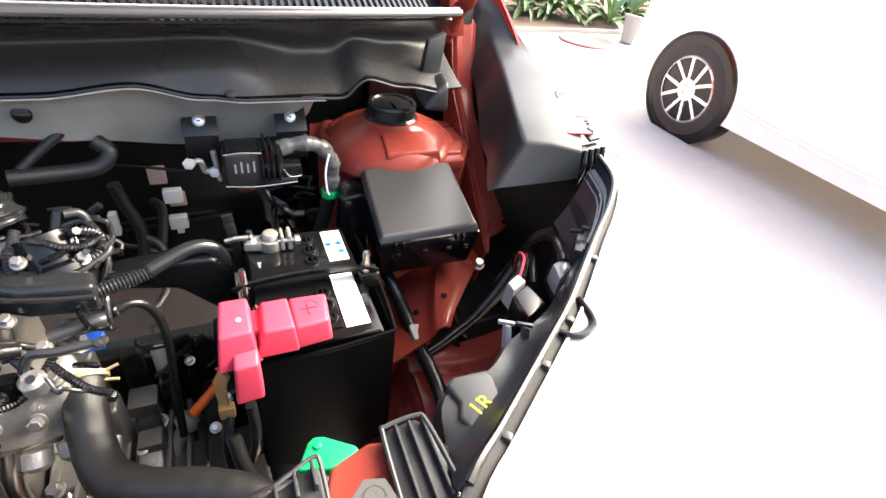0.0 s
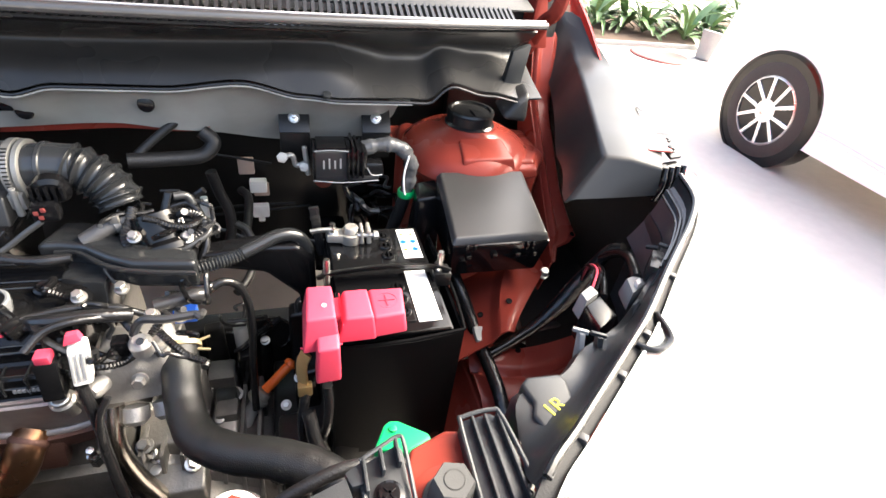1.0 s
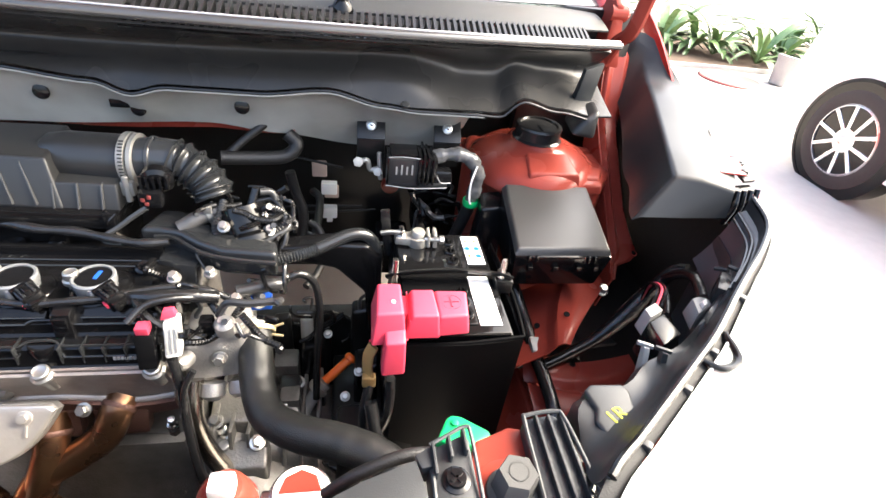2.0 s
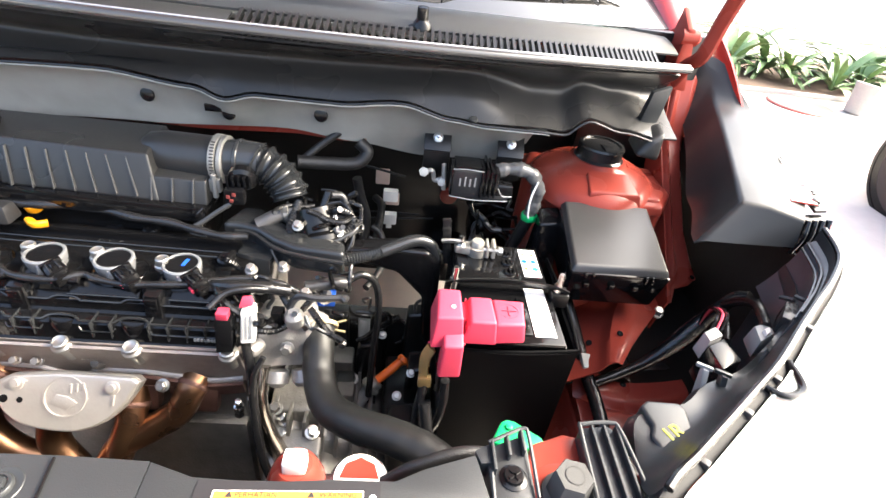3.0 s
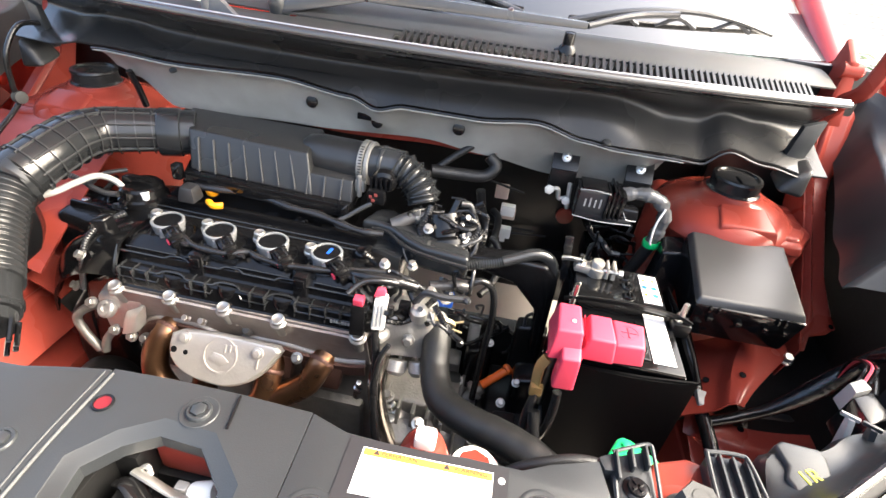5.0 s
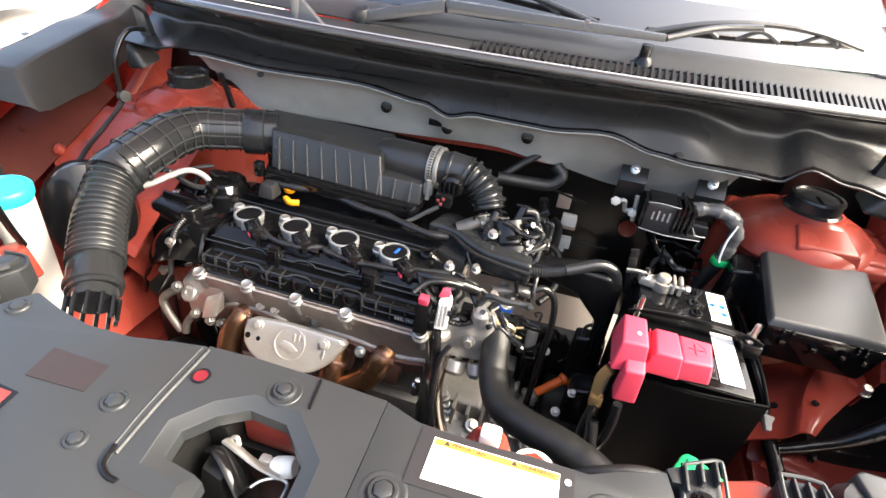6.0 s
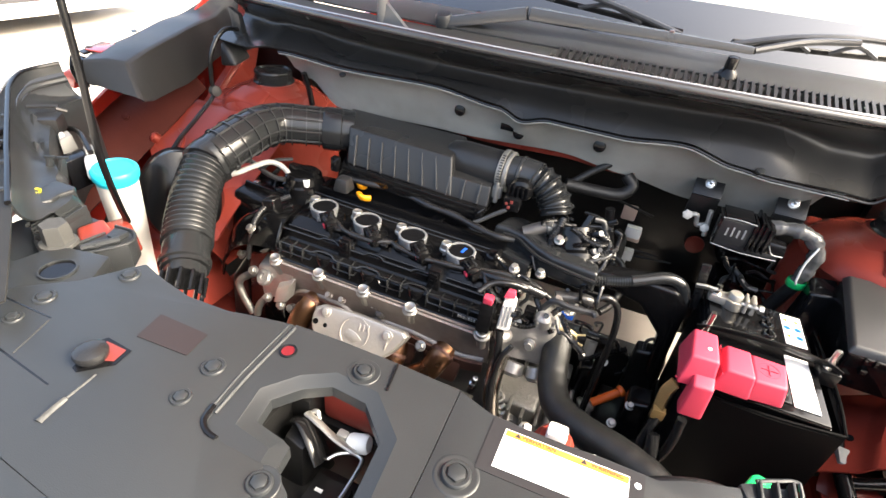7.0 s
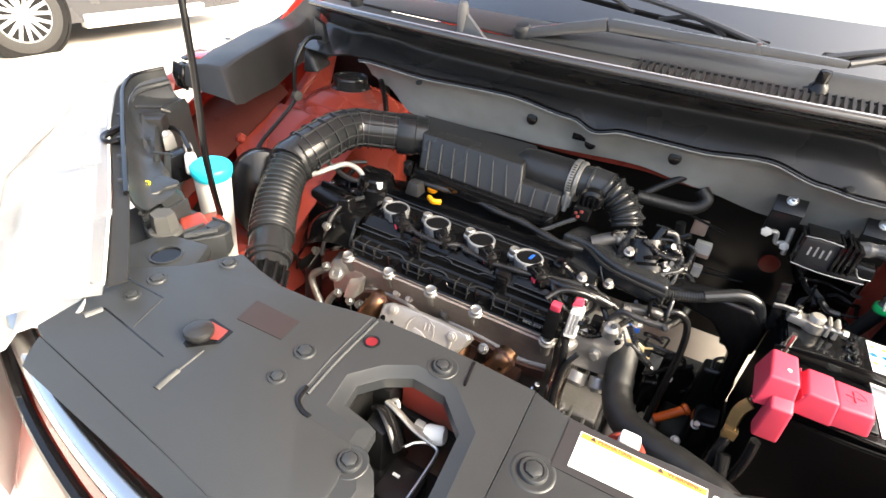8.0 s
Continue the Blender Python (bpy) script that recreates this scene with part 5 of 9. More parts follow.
lathe(b, (0.393, 0.416, 0.9380), (0, 0, 1), [(0.0125, 0), (0.0125, 0.001), (0.0115, 0.001), (0.0115, 0)], 30)
box(b, 0.384, 0.402, 0.4152, 0.4168, 0.9385, 0.9398, 0)
box(b, 0.3922, 0.3938, 0.407, 0.425, 0.9385, 0.9398, 0)
part("plus_mark", b, PINK, red, "moulded plus sign in a ring")
# negative terminal: split ring on the post, bolted jaw, nut and cable lug
b = B()
lathe(b, (0.372, 0.577, 0.908), (0, 0, 1), [(0.0150, 0), (0.0158, 0.002), (0.0150, 0.014), (0.0120, 0.015), (0.0115, 0.010)], 24)
hexa(b, [(0.338, 0.570, 0.910), (0.362, 0.566, 0.910), (0.362, 0.588, 0.910), (0.338, 0.590, 0.910)], [(0.339, 0.571, 0.921), (0.362, 0.567, 0.923), (0.362, 0.587, 0.923), (0.339, 0.588, 0.921)], 0.003)
clampn = part("negative_clamp", b, LEAD, bat, "pale lead terminal clamp")
b = B()
lathe(b, (0.372, 0.577, 0.905), (0, 0, 1), [(0.0105, 0), (0.0098, 0.024), (0.0085, 0.026), (0, 0.0265)], 20)
part("post", b, LEAD, clampn)
for x0, x1 in ((0.383, 0.389), (0.392, 0.399)):
    b = B()
    hexa(b, [(x0, 0.562, 0.910), (x1, 0.562, 0.910), (x1, 0.588, 0.910), (x0, 0.588, 0.910)], [(x0 + 0.001, 0.565, 0.930), (x1 - 0.001, 0.565, 0.930), (x1 - 0.001, 0.585, 0.932), (x0 + 0.001, 0.585, 0.932)], 0.002)
    part("clamp_jaw", b, LEAD, clampn)
b = B()
rod(b, (0.379, 0.568, 0.922), (0.409, 0.566, 0.922), 0.0035)
lathe(b, (0.402, 0.5665, 0.922), (1, 0, 0), [(0.0065, 0), (0.0065, 0.006), (0, 0.006)], 6)
part("clamp_bolt", b, BOLTZ, clampn)
b = B()
lathe(b, (0.347, 0.580, 0.920), (0, 0, 1), [(0.0090, 0), (0.0090, 0.0015), (0.0065, 0.002), (0.0065, 0.008), (0.004, 0.009), (0.004, 0.015), (0, 0.016)], 6)
part("nut", b, STEEL, clampn)
b = B()
tube(b, [(0.318, 0.580, 0.923), (0.330, 0.580, 0.925), (0.345, 0.580, 0.925)], 0.0075, 10, 4, flat=0.45)
part("cable_lug", b, LEAD, clampn)
b = B()
hexa(b, [(0.326, 0.592, 0.872), (0.338, 0.592, 0.872), (0.338, 0.600, 0.872), (0.326, 0.600, 0.872)], [(0.317, 0.596, 0.950), (0.330, 0.596, 0.952), (0.330, 0.602, 0.952), (0.317, 0.602, 0.950)], 0.0015)
box(b, 0.318, 0.329, 0.5945, 0.597, 0.932, 0.940, 0.0005)
part("current_sensor", b, WIREG, bat, "thin dark grey sensor tag")
b = B()
tube(b, [(0.302, 0.385, 0.90), (0.296, 0.384, 0.88), (0.297, 0.378, 0.845)], 0.008, 6, 6, flat=0.35)
box(b, 0.290, 0.306, 0.372, 0.382, 0.842, 0.858, 0.002)
part("fuse_link", b, YELLOWZ, bat, "yellow fusible link strip")

# ---- fuse box ----
fb = thing("fuse_box", (0.59, 0.60, 0.80), "black fuse box with a flat grained lid", "fuse box")
b = B()
hexa(b, [(0.515, 0.545, 0.855), (0.655, 0.545, 0.855), (0.665, 0.675, 0.855), (0.525, 0.675, 0.855)], [(0.508, 0.532, 0.918), (0.662, 0.533, 0.918), (0.674, 0.690, 0.940), (0.520, 0.690, 0.940)], 0.005)
for x in (0.535, 0.575, 0.612, 0.64):
    box(b, x - 0.004, x + 0.004, 0.5300, 0.536, 0.892, 0.902, 0.001)
part("body", b, GLOSSB, fb)
b = B()
hexa(b, [(0.508, 0.534, 0.916), (0.662, 0.535, 0.916), (0.674, 0.690, 0.942), (0.520, 0.690, 0.942)], [(0.513, 0.541, 0.928), (0.657, 0.542, 0.928), (0.668, 0.684, 0.954), (0.526, 0.684, 0.954)], 0.004, 3)
part("lid", b, BLACK, fb, "flat grained black lid")
for x in (0.528, 0.540, 0.622, 0.632):
    b = B()
    box(b, x, x + 0.004, 0.530, 0.5345, 0.908, 0.920, 0.0005)
    part("latch_tab", b, GLOSSB, fb)
for at in ((0.522, 0.727, 0.895), (0.695, 0.576, 0.815)):
    b = B()
    bolt(b, at, (0, -0.35, 1), 0.008, 0.012)
    part("mounting_bolt", b, STEEL, fb, "zinc bolt")
b = B()
hexa(b, [(0.485, 0.54, 0.80), (0.515, 0.54, 0.80), (0.515, 0.58, 0.80), (0.485, 0.58, 0.80)], [(0.490, 0.545, 0.872), (0.512, 0.545, 0.872), (0.512, 0.575, 0.872), (0.490, 0.575, 0.872)], 0.004)
part("side_relay", b, GLOSSB, fb)
b = B()
hexa(b, [(0.478, 0.650, 0.76), (0.530, 0.650, 0.76), (0.530, 0.705, 0.76), (0.478, 0.705, 0.76)], [(0.486, 0.662, 0.918), (0.526, 0.662, 0.922), (0.526, 0.705, 0.930), (0.492, 0.705, 0.926)], 0.006, 3)
part("side_bracket", b, CASEB, fb, "black bracket beside the fuse box")

# ---- engine ----
eng = thing("engine", (-0.13, 0.50, 0.35), "four-cylinder engine with a black valve cover and steel exhaust manifold", "engine")
b = B()
box(b, -0.33, 0.07, 0.452, 0.66, 0.35, 0.82, 0.01)
box(b, -0.30, 0.05, 0.435, 0.47, 0.45, 0.66, 0.01)
part("block", b, ALUD, eng, "dark cast engine block")
# machined head edge above the exhaust flange
FLANGE = [(-0.322, 0.730), (-0.312, 0.745), (-0.296, 0.764), (-0.278, 0.772), (-0.244, 0.774), (-0.205, 0.772), (-0.182, 0.762), (-0.165, 0.754), (-0.152, 0.756), (-0.140, 0.766), (-0.124, 0.771), (-0.068, 0.771), (-0.025, 0.765), (0.009, 0.760), (0.030, 0.762), (0.056, 0.768)]
b = B()
sheet(b, lambda u, v: (-0.322 + 0.384 * u, 0.418 + 0.026 * v, 0.833 - 0.075 * v), 40, 3, 0.004)
hexa(b, [(-0.322, 0.422, 0.828), (0.064, 0.420, 0.830), (0.064, 0.47, 0.830), (-0.322, 0.47, 0.828)], [(-0.322, 0.421, 0.835), (0.062, 0.417, 0.837), (0.062, 0.47, 0.837), (-0.322, 0.47, 0.835)], 0.002)
head = part("cylinder_head", b, HEADM, eng, "pale machined cylinder head edge")
for x in (-0.223, -0.197):
    b = B()
    bolt(b, (x, 0.427, 0.789), (0, -0.7, 0.7), 0.0055, 0.010, 1.2)
    part("head_stud", b, HEADM, head)
b = B()
for k in range(9):
    if k != 4:
        box(b, -0.142 + 0.0068 * k, -0.138 + 0.0068 * k, 0.4255, 0.4275, 0.7975 + 0.0006 * k, 0.8035 + 0.0006 * k, 0)
part("cast_mark", b, STEEL, head, "row of small cast marks")
b = B()
lathe(b, (-0.128, 0.433, 0.785), (0, -0.75, 0.65), [(0.010, 0), (0.009, 0.004), (0.005, 0.010), (0, 0.011)], 12)
part("plug", b, GREYBR, head, "small dark head plug")
# glossy valve cover in steps, with beads, ribs and three bosses
BOSS = [-0.236, -0.152, -0.068]
VPROF = [(0.421, 0.836), (0.424, 0.838), (0.430, 0.858), (0.434, 0.862), (0.445, 0.864), (0.448, 0.867), (0.451, 0.878), (0.456, 0.881), (0.461, 0.884), (0.465, 0.891), (0.470, 0.893), (0.530, 0.894), (0.604, 0.893)]


def cover_skin(u, v):
    x = -0.336 + 0.400 * u
    k = v * (len(VPROF) - 1)
    a = min(len(VPROF) - 2, int(k))
    f = k - a
    y = VPROF[a][0] + (VPROF[a + 1][0] - VPROF[a][0]) * f
    z = VPROF[a][1] + (VPROF[a + 1][1] - VPROF[a][1]) * f
    edge = max(0, 0.06 - u) / 0.06 + max(0, u - 0.97) / 0.03
    return (x, y + 0.006 * edge ** 2 * (1 if v < 0.8 else 0), z - 0.010 * edge ** 2)


b = B()
sheet(b, cover_skin, 60, 24, 0.004)
hexa(b, [(-0.336, 0.43, 0.836), (0.064, 0.43, 0.836), (0.064, 0.60, 0.836), (-0.372, 0.60, 0.836)], [(-0.330, 0.475, 0.886), (0.058, 0.475, 0.886), (0.058, 0.60, 0.888), (-0.365, 0.60, 0.888)], 0.004)
vc = part("valve_cover", b, GLOSSB, eng, "glossy black plastic valve cover with ribs", 25)
b = B()
hexa(b, [(-0.36, 0.565, 0.890), (0.03, 0.56, 0.890), (0.03, 0.572, 0.890), (-0.36, 0.577, 0.890)], [(-0.36, 0.566, 0.906), (0.03, 0.561, 0.906), (0.03, 0.569, 0.906), (-0.36, 0.574, 0.906)], 0.0015)
part("rear_rail", b, GLOSSB, vc)
for x0, x1, m_ in ((-0.318, -0.236, GLOSSB), (-0.226, -0.190, GLOSSB), (-0.150, -0.062, GLOSSB), (-0.030, 0.036, CASEB)):
    b = B()
    hexa(b, [(x0, 0.450, 0.872), (x1, 0.450, 0.872), (x1, 0.472, 0.880), (x0, 0.472, 0.880)], [(x0 + 0.003, 0.4535, 0.886), (x1 - 0.003, 0.4535, 0.886), (x1 - 0.003, 0.472, 0.898), (x0 + 0.003, 0.472, 0.898)], 0.0022)
    part("top_plate", b, m_, vc)
    b = B()
    tube(b, [(x0 + 0.002, 0.4525, 0.8865), (x1 - 0.002, 0.4525, 0.8865)], 0.0012, 6, 3)
    part("plate_edge", b, DUCTB, vc)
for i in range(4):
    x = -0.276 + 0.084 * i
    b = B()
    lathe(b, (x + 0.004, 0.498, 0.890), (0, 0, 1), [(0.036, 0), (0.034, 0.004), (0.028, 0.007)], 28)
    part("coil_seat", b, GLOSSB, vc)


def arches(y0, z0, dy, dz, half):
    """A bead that climbs over each boss."""
    pts = []
    for i in range(121):
        x = -0.326 + 0.384 * i / 120
        up = max(max(0.0, 1 - ((x - c) / half) ** 4) for c in BOSS)
        pts.append((x, y0 + dy * up, z0 + dz * up))
    return pts


for y0, z0, dy, dz, half, r_ in ((0.4315, 0.8625, 0.006, 0.003, 0.021, 0.0018), (0.4265, 0.850, 0.012, 0.016, 0.0225, 0.0013), (0.450, 0.8785, 0.003, 0.004, 0.018, 0.0017)):
    b = B()
    tube(b, arches(y0, z0, dy, dz, half), r_, 6, 1)
    part("bead", b, DUCTB, vc)
b = B()
tube(b, [(-0.330, 0.458, 0.889), (-0.328, 0.446, 0.880), (-0.326, 0.434, 0.866), (-0.326, 0.428, 0.852)], 0.003, 6, 5)
part("bead", b, DUCTB, vc)
for i in range(17):
    x = -0.318 + i * 0.0225
    if min(abs(x - c) for c in BOSS) > 0.020:
        b = B()
        box(b, x, x + 0.0018, 0.4235, 0.448, 0.842, 0.8655, 0.0004)
        part("rib", b, DUCTB, vc)
for x in BOSS:
    b = B()
    lathe(b, (x, 0.4455, 0.830), (0, -0.1, 1), [(0.0185, 0), (0.0185, 0.029), (0.0165, 0.033), (0.012, 0.030), (0.0, 0.029)], 28)
    part("boss", b, CASEB, vc)
for x, y in ((-0.205, 0.452), (-0.046, 0.450)):
    b = B()
    hexa(b, [(x - 0.011, y - 0.010, 0.850), (x + 0.011, y - 0.010, 0.850), (x + 0.011, y + 0.02, 0.850), (x - 0.011, y + 0.02, 0.850)], [(x - 0.010, y - 0.004, 0.896), (x + 0.010, y - 0.004, 0.896), (x + 0.010, y + 0.02, 0.900), (x - 0.010, y + 0.02, 0.900)], 0.003)
    box(b, x - 0.007, x + 0.007, y - 0.008, y - 0.003, 0.878, 0.892, 0.001)
    part("clip_tower", b, CASEB, vc, "black harness clip")
for y, z in ((0.5375, 0.894), (0.548, 0.895)):
    b = B()
    tube(b, [(-0.345, y + 0.008, z), (-0.2, y + 0.004, z), (0.03, y, z)], 0.0014, 6, 6)
    part("top_rail", b, DUCTB, vc)
for x, y, h in ((-0.155, 0.588, 0.004), (-0.10, 0.584, 0.012), (-0.04, 0.574, 0.005), (0.02, 0.53, 0.010)):
    b = B()
    lathe(b, (x, y, 0.892), (0, -0.2, 1), [(0.012, 0), (0.012, h), (0.009, h + 0.002), (0.004, h), (0, h)], 18)
    part("cover_screw", b, CASEB, vc)
for k in range(3):
    b = B()
    lathe(b, (-0.158 + 0.014 * k, 0.5555, 0.8935), (0, 0, 1), [(0.0045, 0), (0.0045, 0.0008), (0.0035, 0.0008), (0.0035, 0)], 14)
    part("moulded_ring", b, DUCTB, vc)
b = B()
for k in range(7):
    box(b, 0.006 + 0.0042 * k, 0.0088 + 0.0042 * k, 0.4235, 0.4265, 0.8455, 0.8495, 0)
part("cover_mark", b, GREYC, vc, "small pale printed mark")
# timing cover at the engine end
b = B()
sheet(b, lambda u, v: (-0.325 - 0.160 * math.sin(1.45 * u), 0.424 + 0.024 * u + 0.20 * v, 0.894 - 0.135 * (1 - math.cos(1.5 * u)) - 0.050 * (1 - min(1, v * 5)) ** 2), 18, 20, 0.004)
hexa(b, [(-0.455, 0.455, 0.50), (-0.33, 0.445, 0.50), (-0.33, 0.64, 0.50), (-0.455, 0.64, 0.50)], [(-0.430, 0.460, 0.790), (-0.33, 0.448, 0.850), (-0.33, 0.62, 0.875), (-0.425, 0.62, 0.82)], 0.02, 4)
part("timing_cover", b, GLOSSB, eng, "glossy black timing cover")
for p in ((-0.385, 0.44, 0.86), (-0.40, 0.50, 0.868), (-0.42, 0.445, 0.79)):
    b = B()
    bolt(b, p, (-0.4, -0.5, 0.7), 0.0065, 0.010)
    part("cover_bolt", b, BOLTZ, eng, "zinc flange bolt")
# domed bolts on short posts along the front edge
for x, y, z in ((-0.322, 0.434, 0.834), (-0.237, 0.436, 0.834), (-0.153, 0.436, 0.834), (-0.069, 0.434, 0.834), (0.050, 0.430, 0.840)):
    b = B()
    lathe(b, (x, y - 0.012, z - 0.014), (0, -0.30, 0.95), [(0.0075, -0.02), (0.0085, 0.006), (0.0125, 0.008), (0.0125, 0.0125), (0.0098, 0.015), (0.0092, 0.0195), (0.0075, 0.0205), (0.006, 0.0195), (0, 0.0195)], 22)
    part("cover_bolt", b, BOLTZ, eng, "zinc flange bolt")
# ignition coils: pale ring, black top, plug on a short neck
for i in range(4):
    c = Vector((-0.2765 + 0.084 * i, 0.4985 - 0.001 * i, 0.894))
    bx, by = c.x - 0.0265, c.y + 0.0125 - (0.007 if i == 3 else 0.0)
    b = B()
    lathe(b, (c.x, c.y, 0.886), (0, 0, 1), [(0.0225, 0), (0.0225, 0.016), (0.0238, 0.018), (0.0238, 0.026), (0.0222, 0.0275), (0.0198, 0.0270), (0.0195, 0.0245)], 32)
    hexa(b, [(bx - 0.004, by - 0.008, 0.888), (c.x, c.y - 0.004, 0.888), (c.x, c.y + 0.016, 0.888), (bx, by + 0.008, 0.888)], [(bx - 0.003, by - 0.007, 0.906), (c.x - 0.018, c.y - 0.004, 0.910), (c.x - 0.012, c.y + 0.014, 0.910), (bx, by + 0.007, 0.906)], 0.002)
    hexa(b, [(c.x + 0.004, c.y - 0.030, 0.889), (c.x + 0.030, c.y - 0.014, 0.889), (c.x + 0.020, c.y + 0.004, 0.889), (c.x - 0.010, c.y - 0.016, 0.889)], [(c.x + 0.006, c.y - 0.027, 0.909), (c.x + 0.027, c.y - 0.013, 0.909), (c.x + 0.020, c.y + 0.002, 0.912), (c.x - 0.008, c.y - 0.017, 0.912)], 0.002)
    coil = part("ignition_coil", b, COILG, eng, "pale-edged ignition coil")
    b = B()
    lathe(b, (c.x, c.y, 0.9105), (0, 0, 1), [(0.0196, 0), (0.0190, 0.0012), (0.0, 0.0016)], 28)
    part("coil_top", b, CASEB, coil, "glossy black coil top")
    b = B()
    lathe(b, (bx, by, 0.900), (0, 0, 1), [(0.0105, 0), (0.0105, 0.004), (0.0085, 0.006), (0.0082, 0.014), (0.0065, 0.0155), (0.005, 0.0145), (0, 0.0145)], 18)
    part("coil_bolt", b, BOLTZ, coil)
    pm = pose(c.x + 0.0235, c.y - 0.0225, 0.903, 10, 0, -42)
    b = B()
    box(b, -0.010, 0.016, -0.0105, 0.0105, -0.012, 0.010, 0.0025, m=pm)
    box(b, -0.011, -0.006, -0.012, 0.012, -0.010, 0.011, 0.001, m=pm)
    plug = part("coil_plug", b, CASEB, coil, "black coil plug")
    for o in (-0.0055, 0.0055):
        b = B()
        box(b, -0.006, 0.014, o - 0.0015, o + 0.0015, 0.0095, 0.0125, 0.0006, m=pm)
        part("latch_rail", b, DUCTB, plug)
    b = B()
    box(b, 0.000, 0.012, -0.003, 0.003, 0.0095, 0.0145, 0.001, m=pm)
    part("plug_latch", b, GLOSSB, coil)
    b = B()
    box(b, 0.014, 0.025, -0.008, 0.008, -0.008, 0.005, 0.002, m=pm)
    part("plug_boot", b, GLOSSB, coil)
    b = B()
    box(b, 0.006, 0.014, -0.0125, -0.0103, -0.004, 0.002, 0, m=pm)
    part("lock_tab", b, PINK, coil)
b = B()
box(b, -0.002, 0.0025, -0.0075, 0.0075, 0, 0.0007, 0, m=pose(-0.021, 0.498, 0.9122, 0, 0, -8))
part("blue_mark", b, BLUE, eng, "blue paint dash")
# oil cap, dipstick
b = B()
lathe(b, (-0.372, 0.572, 0.890), (0, 0, 1), [(0.038, 0), (0.038, 0.010), (0.034, 0.013), (0.033, 0.026), (0.029, 0.030), (0, 0.030)], 36, jag=lambda s: 1 + 0.02 * (s % 2))
box(b, -0.400, -0.344, 0.564, 0.580, 0.916, 0.931, 0.004, m=None)
part("oil_cap", b, GLOSSB, eng, "black oil filler cap")
b = B()
lathe(b, (-0.255, 0.590, 0.915), (0, -0.35, 1), [(0.008, 0), (0.011, 0.004), (0.011, 0.014), (0.008, 0.017), (0, 0.017)], 18)
part("dipstick_grip", b, AMBER, eng, "amber dipstick grip")
b = B()
tube(b, [(-0.244, 0.558, 0.917), (-0.232, 0.549, 0.918), (-0.220, 0.556, 0.917)], 0.0075, 10, 6, flat=0.7)
part("dipstick_loop", b, AMBER, eng, "amber dipstick loop")
# exhaust side: wavy flange, gasket edge, runners
def flange_z(x):
    return float(np.interp(x, [p[0] for p in FLANGE], [p[1] for p in FLANGE]))
b = B()
sheet(b, lambda u, v: (-0.322 + 0.378 * u, 0.432 + 0.006 * v, flange_z(-0.322 + 0.378 * u) - 0.003 - 0.024 * v), 90, 3, 0.006)
flange = part("exhaust_flange", b, RUST, eng, "browned exhaust flange")
b = B()
tube(b, [(-0.322 + 0.378 * i / 90, 0.4335, flange_z(-0.322 + 0.378 * i / 90)) for i in range(91)], 0.0042, 8, 1, flat=0.75)
part("gasket_edge", b, HEADM, flange, "pale wavy flange edge")
for x in (-0.262, -0.185, -0.092, -0.012):
    b = B()
    hexa(b, [(x - 0.028, 0.424, 0.70), (x + 0.028, 0.424, 0.70), (x + 0.028, 0.445, 0.70), (x - 0.028, 0.445, 0.70)], [(x - 0.034, 0.428, 0.748), (x + 0.034, 0.428, 0.748), (x + 0.034, 0.445, 0.748), (x - 0.034, 0.445, 0.748)], 0.006)
    part("port_flange", b, RUST, flange)
for pts in ([(-0.258, 0.442, 0.760), (-0.263, 0.420, 0.752), (-0.271, 0.401, 0.726), (-0.266, 0.388, 0.694), (-0.238, 0.380, 0.664), (-0.195, 0.376, 0.645), (-0.150, 0.372, 0.62)],
            [(-0.185, 0.436, 0.742), (-0.187, 0.408, 0.712), (-0.192, 0.390, 0.672), (-0.168, 0.378, 0.63)],
            [(-0.090, 0.436, 0.742), (-0.092, 0.404, 0.706), (-0.104, 0.390, 0.670), (-0.125, 0.380, 0.62)],
            [(-0.008, 0.442, 0.758), (-0.014, 0.425, 0.748), (-0.030, 0.412, 0.718), (-0.064, 0.403, 0.692), (-0.105, 0.392, 0.668), (-0.135, 0.38, 0.62)]):
    b = B()
    tube(b, pts, 0.0195, 20, 8)
    run = part("exhaust_runner", b, BRONZE, eng, "heat-tinted steel exhaust runner")
    b = B()
    d = Vector(pts[1]) - Vector(pts[0])
    lathe(b, Vector(pts[0]) + d * 0.45, d, [(0.0205, 0), (0.0215, 0.002), (0.0212, 0.006), (0.0200, 0.008)], 20)
    part("weld", b, RUST, run)
b = B()
lathe(b, (-0.130, 0.365, 0.36), (0, 0, 1), [(0.05, 0), (0.055, 0.02), (0.055, 0.20), (0.04, 0.25)], 28)
part("catalyst", b, BRONZE, eng)
b = B()
lathe(b, (0.046, 0.425, 0.700), (0.15, -0.3, 0.9), [(0.007, 0), (0.007, 0.022), (0.0045, 0.024), (0.0045, 0.028), (0.0075, 0.029), (0.0075, 0.036), (0.0045, 0.038), (0.0045, 0.056), (0, 0.057)], 6)
part("manifold_stud", b, STEEL, eng)
for x, y, z in ((-0.048, 0.424, 0.757), (-0.302, 0.424, 0.728), (-0.230, 0.424, 0.752)):
    b = B()
    bolt(b, (x, y, z), (0, -0.7, 0.6), 0.0068, 0.012)
    part("manifold_nut", b, BOLTZ, eng)
